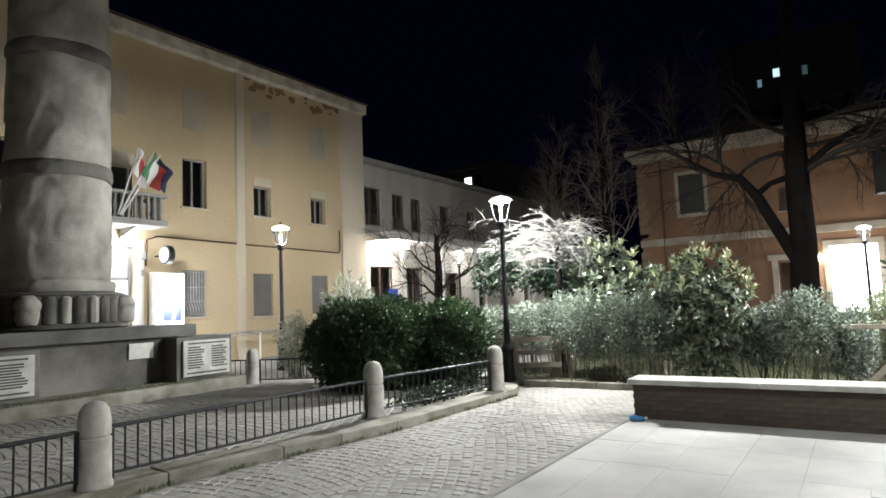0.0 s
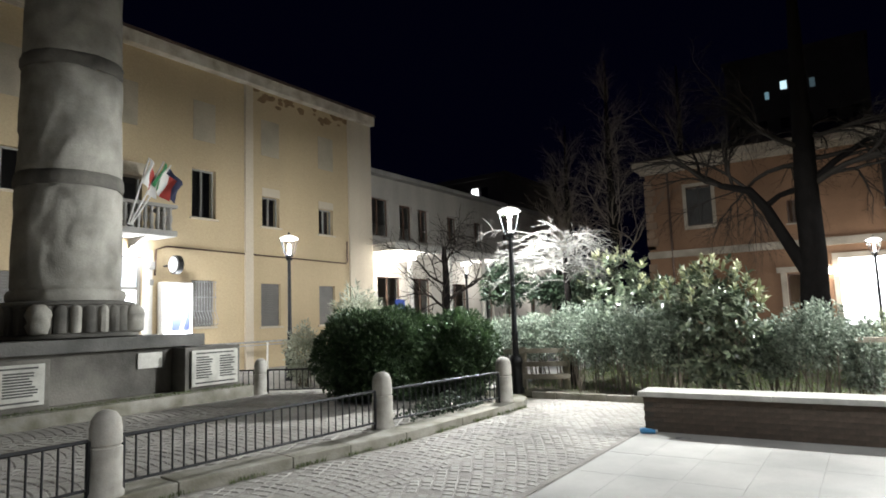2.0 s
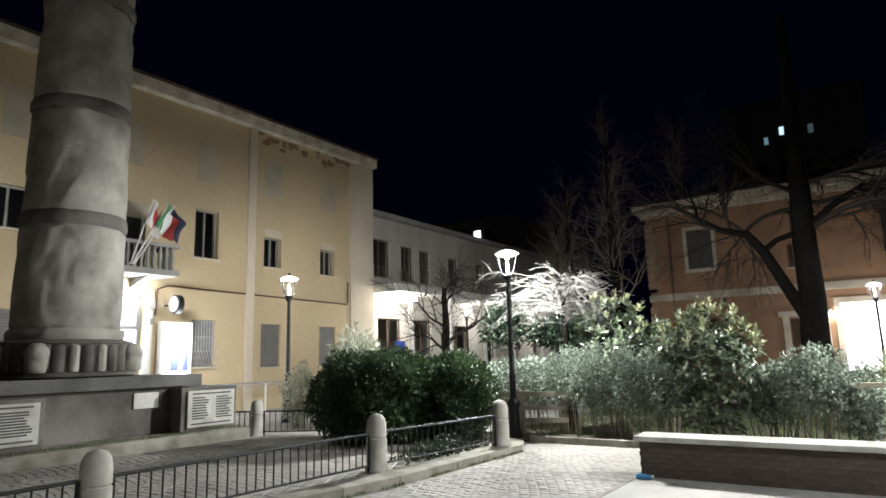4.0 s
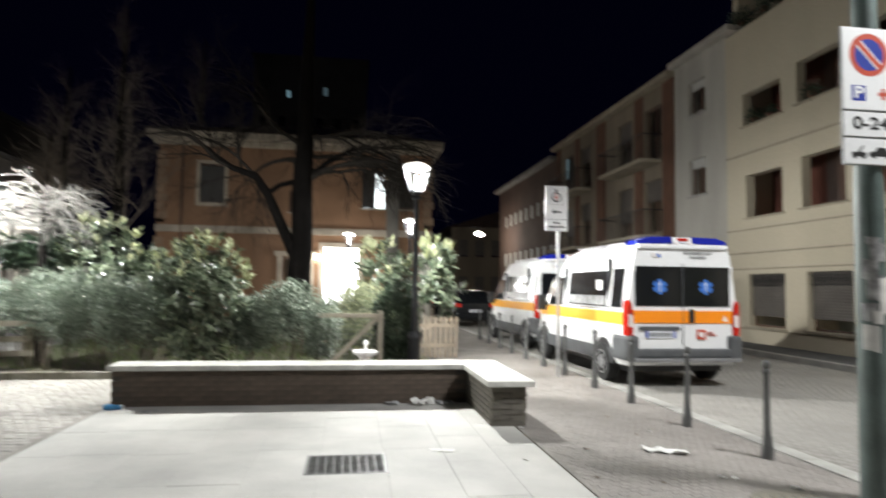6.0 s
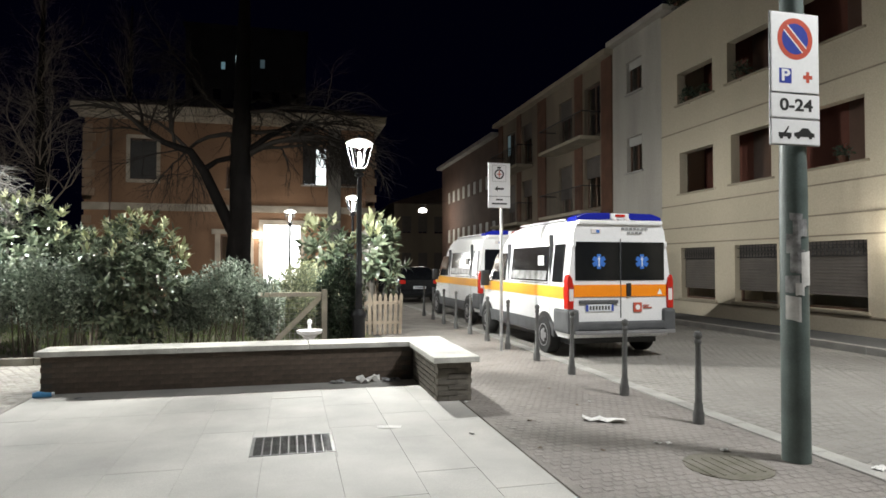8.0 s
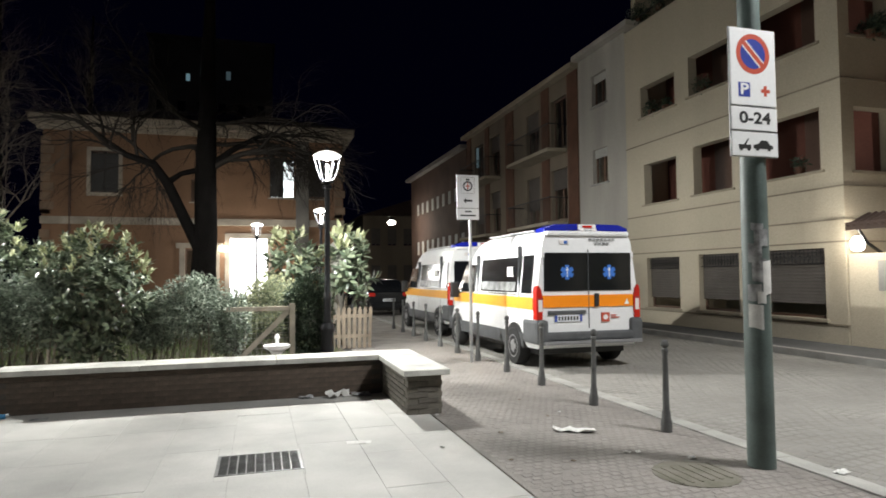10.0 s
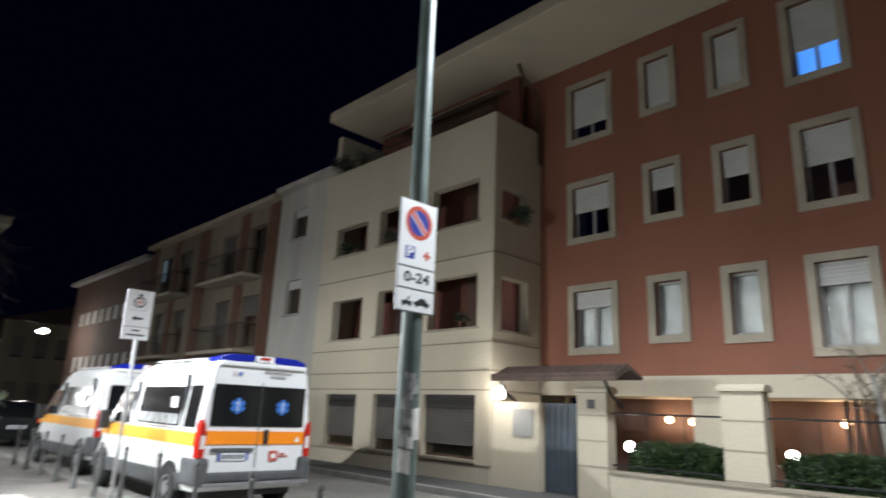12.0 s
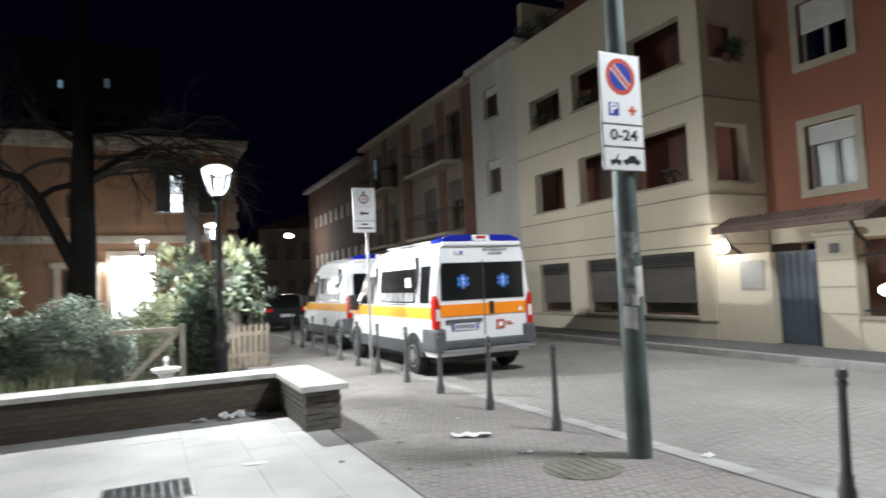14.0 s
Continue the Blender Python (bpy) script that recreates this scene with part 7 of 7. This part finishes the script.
for i, (x, y, z, h) in enumerate(spots):
    shrub("privet_bush", (x, y, 0.03), "grey-green privet bush with bare stems below, part of a hedge",
          [(3600, blob((x, y, z + 0.08), (0.56, 0.46, h * 0.80), 0.35, 2.0, lumps=0.22), 0.072, "privet", 0.7, 2.2), (1500, blob((x + 0.1, y - 0.05, z + 0.30), (0.50, 0.40, h * 0.62), 0.6, 2.0, lumps=0.30), 0.075, "privet", 0.9, 2.2)], 12, 0.95, 0.55, 10 + i, "shrub", "privet hedge")
for i, (x, y, z, rx, rz) in enumerate(((-0.85, 11.75, 1.14, 0.60, 0.58), (-0.25, 11.95, 0.80, 0.36, 0.58), (-1.55, 12.2, 0.90, 0.42, 0.55))):
    shrub("privet_bush", (x, y, 0.03), "rounded grey-green privet bush with bare stems below",
          [(4600, blob((x, y, z), (rx * 0.92, 0.46, rz * 0.95), 0.30, 2.0, lumps=0.22), 0.072, "privet", 0.7, 2.2)], 12, 0.9, 0.4, 20 + i, "shrub", "privet hedge")


def crown_of(c, r):
    """Feet on the top of a bush, uneven in height."""
    c, r = np.array(c), np.array(r)

    def where(rng, n):
        a, q = rng.uniform(0, 6.28, n), np.sqrt(rng.uniform(0, 1, n))
        u = np.stack([q * np.cos(a), q * np.sin(a), np.sqrt(np.maximum(0.0, 1 - q * q))], 1)
        p = c + u * r * rng.uniform(0.92, 1.12, (n, 1))
        return p, u * 0.35
    return where


def laurel(foot, c, r, shoots, tips, seed, size=0.15, label="large glossy laurel shrub with yellow-green shoots"):
    t = shrub("laurel_shrub", foot, label, [], 7, c[2], 0.35, seed, "shrub", "laurel shrubs")
    part("foliage", whorls(blob(c, r, 0.45, 2.1, lumps=0.15), shoots, 9, size, seed), "laurel", t, fix=False)["kind"] = "stuff"
    if tips:
        part("young_foliage", whorls(crown_of(c, r), tips, 7, size * 1.05, seed + 5, 1.2, 14.0, 46.0), "tip", t, "pale yellow-green young leaves", fix=False)["kind"] = "stuff"
    return t


laurel((-4.75, 13.6, 0.03), (-4.7, 13.55, 1.85), (0.85, 0.7, 0.98), 310, 52, 31, 0.15)
laurel((-2.45, 11.95, 0.03), (-2.45, 11.9, 1.33), (0.85, 0.58, 1.02), 400, 40, 32, 0.16)
laurel((-3.6, 13.4, 0.03), (-3.6, 13.4, 1.4), (0.6, 0.55, 0.85), 130, 5, 36, 0.15)
laurel((2.3, 14.75, 0.03), (2.25, 14.65, 1.75), (0.50, 0.42, 0.85), 62, 10, 33, 0.26, "tall big-leaved laurel shrub by the picket fence")
laurel((0.95, 15.6, 0.03), (1.0, 15.5, 1.75), (0.70, 0.5, 0.85), 80, 12, 34, 0.25, "big-leaved laurel shrub behind the gate")
shrub("evergreen_shrub", (-7.9, 14.2, 0.03), "dark glossy evergreen shrub", [(1900, blob((-7.8, 14.1, 2.42), (0.62, 0.5, 0.55), 0.15, 2.1), 0.15, "ivy", 0.5, 2.2)], 6, 1.7, 0.3, 35)
shrub("evergreen_shrub", (-6.5, 14.5, 0.03), "dark glossy evergreen shrub under the weeping twigs", [(1900, blob((-6.4, 14.45, 2.22), (0.95, 0.45, 0.36), 0.15, 2.1), 0.17, "ivy", 0.5, 2.2)], 5, 1.7, 0.3, 37)
shrub("conifer_bush", (1.12, 11.95, 0.03), "dark narrow evergreen bush round the lamp post", [(7500, blob((1.12, 11.9, 0.85), (0.42, 0.4, 0.82), 0.4, 2.4), 0.07, "ivy", 0.7, 2.2)], 6, 0.8, 0.2, 41)
shrub("conifer_bush", (0.55, 13.8, 0.03), "feathery green bush behind the gate", [(5000, blob((0.45, 13.8, 1.05), (0.75, 0.6, 0.62), 0.4, 2.0), 0.08, "tip", 0.6, 4.0), (5000, blob((0.45, 13.8, 0.95), (0.78, 0.6, 0.62), 0.4, 2.0), 0.08, "laurel", 0.6, 4.0)], 6, 0.8, 0.3, 42)
shrub("conifer_bush", (0.0, 24.9, 0.03), "dark low evergreen by the garden wall", [(3500, blob((1.4, 25.2, 0.85), (0.9, 0.5, 0.55), 0.4, 2.0), 0.13, "laurel", 0.6, 3.0)], 5, 0.6, 0.3, 43)
# fence hedge of the red house
for i, (y0, y1) in enumerate(((4.7, 6.8), (1.6, 3.85), (-1.8, 0.8))):
    shrub("box_hedge", (12.75, (y0 + y1) / 2, 0.115), "clipped green hedge behind the cream street wall",
          [(12000, blob((12.75, (y0 + y1) / 2, 0.80), (0.35, (y1 - y0) / 2, 0.46), 0.80, 4.0, lumps=0.05), 0.060, "box", 0.7, 1.8), (5000, blob((12.75, (y0 + y1) / 2, 0.76), (0.30, (y1 - y0) / 2, 0.42), 0.4, 4.0, lumps=0.03), 0.13, "box", 0.3, 1.4)], 4, 0.5, 0.3, 50 + i, "hedge", "box hedges")
# plants in the loggias and on the terrace
for i, (x, y, z, n, rr) in enumerate(((11.95, 16.6, 6.66, 260, 0.30), (11.95, 15.9, 6.62, 160, 0.2), (11.98, 14.3, 6.70, 260, 0.32), (12.9, 9.98, 6.76, 420, 0.34), (12.7, 9.98, 6.7, 260, 0.25), (12.0, 16.2, 9.85, 300, 0.35), (12.1, 17.4, 9.95, 420, 0.45), (12.0, 11.2, 3.95, 120, 0.2))):
    p = thing("potted_plant", (x, y, z - 0.1), "small dark potted plant on the loggia sill", "plant", "loggia plants")
    part("pot", Geo().lathe([(0.09, z - 0.10), (0.12, z + 0.06), (0.10, z + 0.06)], 10, (x, y, 0)), "brick_pier", p)
    part("foliage", leaf_cloud(n, blob((x, y, z + 0.12), (rr * 0.7, rr, rr * 0.8), 0.1), 0.10, 70 + i, 0.6, 2.2), "ivy", p, fix=False)


def bare_tree(name, foot, label, trunk, limbs, seed, material="bark", twig="twig_dark", depth=4, kids=3, spread=0.55, droop=0.0, shrink=0.68):
    """A leafless tree: trunk through given points, limbs as (start, way, length, radius)."""
    t = thing(name, foot, label, "tree")
    rng = random.Random(seed)
    pts, rad = trunk
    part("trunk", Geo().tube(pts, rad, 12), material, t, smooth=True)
    for s, w, l, r in limbs:
        g = Geo()
        grow(g, s, w, l, r, depth, rng, spread, droop, kids, shrink, 7)
        part("limb", g, twig, t, smooth=True)
    return t


# forked dark tree in front of the villa
T = 20.0
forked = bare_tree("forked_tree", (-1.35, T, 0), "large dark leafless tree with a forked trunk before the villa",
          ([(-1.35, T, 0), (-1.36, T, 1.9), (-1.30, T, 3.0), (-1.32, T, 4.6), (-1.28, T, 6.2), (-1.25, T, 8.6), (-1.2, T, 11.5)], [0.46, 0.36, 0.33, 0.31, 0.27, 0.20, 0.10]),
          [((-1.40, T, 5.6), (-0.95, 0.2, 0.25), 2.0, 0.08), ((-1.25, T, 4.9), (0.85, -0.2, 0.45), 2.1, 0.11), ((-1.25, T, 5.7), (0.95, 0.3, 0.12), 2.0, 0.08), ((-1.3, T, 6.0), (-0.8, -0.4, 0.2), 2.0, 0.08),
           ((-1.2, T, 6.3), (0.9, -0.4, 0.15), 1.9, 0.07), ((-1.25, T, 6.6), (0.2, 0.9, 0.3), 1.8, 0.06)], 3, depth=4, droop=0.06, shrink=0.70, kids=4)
rt = random.Random(9)
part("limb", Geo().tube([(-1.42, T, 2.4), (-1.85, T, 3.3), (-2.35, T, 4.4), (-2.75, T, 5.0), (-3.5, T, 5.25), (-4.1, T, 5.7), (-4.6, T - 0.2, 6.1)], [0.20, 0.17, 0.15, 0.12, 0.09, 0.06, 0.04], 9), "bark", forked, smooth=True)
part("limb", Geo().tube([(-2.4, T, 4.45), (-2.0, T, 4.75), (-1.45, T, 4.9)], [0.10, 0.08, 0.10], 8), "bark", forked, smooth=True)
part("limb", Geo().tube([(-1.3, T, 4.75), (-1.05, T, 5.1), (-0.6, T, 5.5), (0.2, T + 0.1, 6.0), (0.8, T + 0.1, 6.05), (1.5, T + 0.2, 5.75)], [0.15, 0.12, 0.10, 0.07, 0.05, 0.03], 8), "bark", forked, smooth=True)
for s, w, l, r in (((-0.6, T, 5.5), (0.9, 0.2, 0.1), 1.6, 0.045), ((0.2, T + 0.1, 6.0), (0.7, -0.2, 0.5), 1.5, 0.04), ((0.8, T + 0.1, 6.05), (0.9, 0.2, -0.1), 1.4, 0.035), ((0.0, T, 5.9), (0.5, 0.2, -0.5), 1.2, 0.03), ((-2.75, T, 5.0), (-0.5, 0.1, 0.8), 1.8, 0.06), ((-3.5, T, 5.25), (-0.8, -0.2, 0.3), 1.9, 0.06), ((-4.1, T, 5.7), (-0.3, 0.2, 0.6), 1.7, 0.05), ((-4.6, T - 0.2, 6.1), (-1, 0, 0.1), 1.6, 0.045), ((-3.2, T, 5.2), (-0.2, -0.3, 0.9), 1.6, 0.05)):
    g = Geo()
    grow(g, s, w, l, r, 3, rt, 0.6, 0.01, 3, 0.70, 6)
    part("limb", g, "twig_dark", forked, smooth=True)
# arching pale twigs beside the lamp
def weeping_tree(foot, crown, seed):
    """A small umbrella tree: long thin shoots arch outwards from a short trunk and carry drooping twigs."""
    t = thing("weeping_tree", foot, "small leafless weeping tree, its pale twigs lit by the lantern", "tree")
    c, f = Vector(crown), Vector(foot)
    part("trunk", Geo().tube([f, f.lerp(c, 0.35) + Vector((0.06, 0, 0)), f.lerp(c, 0.7), c], [0.11, 0.085, 0.075, 0.05], 10), "bark", t, smooth=True)
    rng = random.Random(seed)
    for k in range(72):
        a = k * 2.4 + rng.uniform(-0.25, 0.25)
        way = Vector((math.cos(a), 0.6 * math.sin(a), 0))
        far = rng.uniform(0.9, 1.5) * (1.45 if way.x < -0.1 else 0.85)
        z0, lift = rng.uniform(-0.75, 0.30), rng.uniform(0.05, 0.62)
        drop = lift + rng.uniform(0.0, 0.75)
        shoot = lambda u: c + way * (far * u) + Vector((0.07 * math.sin(7 * u + k), 0.06 * math.sin(5 * u + 2 * k), z0 * (1 - 0.3 * u) + 2.2 * lift * u - drop * 1.25 * u * u))
        g = Geo().tube([shoot(u / 8) for u in range(9)], [0.0095 - 0.0008 * u for u in range(9)], 5)
        for i in range(rng.randint(6, 10)):
            u = rng.uniform(0.18, 1.0)
            p = shoot(u)
            side = (way * 0.6 + Vector((rng.gauss(0, 0.7), rng.gauss(0, 0.5), rng.gauss(0.05, 0.35)))).normalized()
            long = rng.uniform(0.18, 0.55)
            q = [p + side * (long * w) + Vector((0, 0, -0.32 * long * w * w)) for w in (0, 0.35, 0.7, 1.0)]
            g.tube(q, [0.005, 0.0042, 0.0034, 0.0022], 3)
            if long > 0.33:
                e = (side + Vector((rng.gauss(0, 0.6), rng.gauss(0, 0.5), rng.gauss(0, 0.4)))).normalized()
                g.tube([q[1], q[1] + e * 0.12, q[1] + e * 0.24 - Vector((0, 0, 0.03))], [0.0038, 0.003, 0.002], 3)
        part("branch", g, "twig_pale", t)
    return t


weeping_tree((-5.75, 13.35, 0.03), (-5.70, 13.1, 3.02), 5)
bare_tree("bare_garden_tree", (-11.85, 17.3, 0.06), "dark leafless garden tree before the annex",
          ([(-11.85, 17.3, 0), (-11.85, 17.3, 1.5), (-11.8, 17.3, 2.8), (-11.85, 17.3, 4.0)], [0.17, 0.14, 0.12, 0.07]),
          [((-11.85, 17.3, 1.9), (-0.9, 0.4, 0.7), 1.5, 0.05), ((-11.85, 17.3, 2.2), (0.8, 0.5, 0.7), 1.4, 0.05), ((-11.85, 17.3, 2.7), (-0.7, -0.5, 0.9), 1.3, 0.045), ((-11.85, 17.3, 3.0), (0.6, -0.3, 1), 1.3, 0.045), ((-11.85, 17.3, 3.6), (0, 0.2, 1), 1.2, 0.045), ((-11.85, 17.3, 1.7), (0.3, -0.9, 0.5), 1.2, 0.04)], 6, depth=3, kids=4, spread=0.7)
for i, (x, y, h) in enumerate(((-10.5, 30.5, 14.5), (-13.5, 32.0, 12.0), (-8.0, 35.0, 15.0), (-16, 36, 11))):
    bare_tree("tall_bare_tree", (x, y, 0), "tall leafless tree standing dark behind the garden",
              ([(x, y, 0), (x + 0.1, y, h * 0.3), (x, y, h * 0.6), (x + 0.1, y, h)], [0.35, 0.27, 0.16, 0.04]),
              [((x, y, h * f), (math.cos(k * 2.4), math.sin(k * 2.4), 2.6), h * 0.17 * (1.3 - f), 0.045 * (1.3 - f)) for k, f in enumerate((0.22, 0.28, 0.33, 0.37, 0.41, 0.45, 0.49, 0.53, 0.57, 0.61, 0.65, 0.70, 0.75, 0.80, 0.85, 0.9))], 60 + i, depth=3, kids=4, spread=0.42, twig="twig_mid")
bare_tree("young_street_tree", (12.9, 2.35, 0.115), "small leafless tree behind the cream street wall",
          ([(12.9, 2.3, 0.115), (12.9, 2.32, 1.0), (12.88, 2.4, 2.0), (12.85, 2.45, 2.6)], [0.07, 0.06, 0.05, 0.035]),
          [((12.87, 2.4, 1.9), (-0.2, a, 0.9), 0.75, 0.022) for a in (-0.8, -0.4, 0.1, 0.5, 0.9)] + [((12.85, 2.45, 2.5), (0.1, a, 1), 0.7, 0.02) for a in (-0.4, 0.3)], 8, material="twig", twig="twig_mid", depth=3, kids=3, spread=0.65)

# ivy below the railing, weeds and grass
ivy = thing("ivy_patch", (-5.9, 8.9, 0.12), "dark trailing ivy under the iron railing", "plant", kind="stuff")
part("foliage", leaf_cloud(1400, blob((-6.0, 8.6, 0.16), (0.28, 1.2, 0.22), 0.1, 2.0), 0.07, 91, 0.5, 1.4), "ivy", ivy, fix=False)


def tufts(name, n, x0, x1, y0, y1, z, size, seed, material, label):
    rng = np.random.default_rng(seed)
    base = np.stack([rng.uniform(x0, x1, n), rng.uniform(y0, y1, n), np.full(n, z)], 1)
    g = leaf_cloud(n, lambda r, m: (base, np.tile([0, 0, 3.0], (m, 1))), size, seed, 1.0, 9.0)
    return solo(name, g, material, label, "grass", kind="stuff", fix=False)


tufts("garden_grass", 8000, -6.9, 1.9, 12.1, 17.0, 0.03, 0.085, 71, "grass", "patchy garden grass under the shrubs")
tufts("garden_grass", 7000, -7.0, 2.0, 17.0, 26.0, 0.03, 0.10, 72, "grass", "patchy garden grass")
for i, y in enumerate((2.2, 3.6, 4.4, 5.2, 5.9, 6.6, 7.6, 8.6, 9.3, 9.8)):
    x = kerb_x(y) + 0.03
    tufts("weed_tuft", 70, x - 0.03, x + 0.05, y - 0.25, y + 0.25, 0.0, 0.055, 80 + i, "grass", "weeds growing along the kerb")
tufts("moss_edge", 1500, -11.5, -11.1, 2.3, 8.8, 0.34, 0.05, 95, "grass", "moss and weeds on the monument step")

# ---------------------------------------------------------------- pieces of the paving and of the low wall
paving = thing("slab_paving", (0, 4, 0), "large pale granite slabs of the square", "paving", kind="structure")
rp = random.Random(31)
xs = [-2.80, -2.32, -1.75, -1.16, -0.60, 0.0, 0.60, 1.18, 1.68, 2.17]
GX0, GX1, GY0, GY1 = -0.114, 0.614, 5.506, 6.114
for i in range(len(xs) - 1):
    a, b = xs[i], xs[i + 1]
    y = 7.31 + (0.49 if i in (5, 7) else 0.0) + rp.uniform(-0.03, 0.03)
    cuts = [8.70, 8.29 + rp.uniform(-0.05, 0.05)]
    while y > -13.0:
        cuts.append(y)
        y -= rp.choice((0.96, 0.98, 1.0))
    cuts.append(-13.9)
    for y1, y0 in zip(cuts, cuts[1:]):
        rects = [(a, b, y0, y1)]
        if a < GX1 and b > GX0 and y0 < GY1 and y1 > GY0:
            rects = [(a, GX0, y0, y1), (GX1, b, y0, y1), (max(a, GX0), min(b, GX1), GY1, y1), (max(a, GX0), min(b, GX1), y0, GY0)]
        for r in rects:
            if r[1] - r[0] > 0.01 and r[3] - r[2] > 0.01:
                h = rp.uniform(-0.0012, 0.0012)
                part("slab", Geo().box(r[0] + 0.0012, r[1] - 0.0012, r[2] + 0.0012, r[3] - 0.0012, -0.008, 0.003 + h), "slab", paving, bevel=0.0025)
lane_pieces = thing("lane_paving", (-4.3, 5.5, 0), "grey porphyry cobbles laid in fans", "paving", kind="structure")
g0 = Geo()
stone_mesh(g0, 0, 0, 0, 0, 0.109)
cm = mesh_of("cobble", g0, "cobble_piece")
for x, y, a, z, s in near_lane:
    o = new("cobble", cm)
    o.parent = lane_pieces
    o.location, o.rotation_euler = (x + 4.3, y - 5.5, z), (0, 0, a)

# bricks of the short return of the low wall
bm0 = mesh_of("brick", Geo().box(-0.121, 0.121, -0.009, 0.009, -0.0285, 0.0285), "bench_brick", bevel=0.004)
bm1 = mesh_of("brick", Geo().box(-0.1252, 0.1252, -0.010, 0.010, -0.0322, 0.0322), "long_wall_brick", bevel=0.0016)
rb = random.Random(17)


def brick_face(p0, p1, z0, z1, turn, shift, mesh=bm0):
    d = (Vector(p1) - Vector(p0))
    n, rows = max(1, int(d.length / 0.252)), int((z1 - z0) / 0.0655)
    for j in range(rows):
        for i in range(n + 1):
            f = (i + (0.5 if (j + shift) % 2 else 0.0)) * 0.252 + 0.126
            if f > d.length - 0.10:
                continue
            p = Vector(p0) + d.normalized() * f
            o = new("brick", mesh)
            o.parent = low_wall
            q = Vector((p.x + rb.uniform(-.002, .002), p.y + rb.uniform(-.002, .002), z0 + 0.033 + j * 0.0655)) - low_wall.location
            o.location, o.rotation_euler = q, (0, 0, turn)


brick_face((1.908, 8.72, 0), (1.908, 7.198, 0), 0, 0.465, radians(90), 0)
brick_face((1.91, 7.198, 0), (2.33, 7.198, 0), 0, 0.465, 0, 1)
brick_face((2.322, 7.2, 0), (2.322, 9.1, 0), 0, 0.465, radians(90), 1)
# long face and its end, in darker bricks than the return
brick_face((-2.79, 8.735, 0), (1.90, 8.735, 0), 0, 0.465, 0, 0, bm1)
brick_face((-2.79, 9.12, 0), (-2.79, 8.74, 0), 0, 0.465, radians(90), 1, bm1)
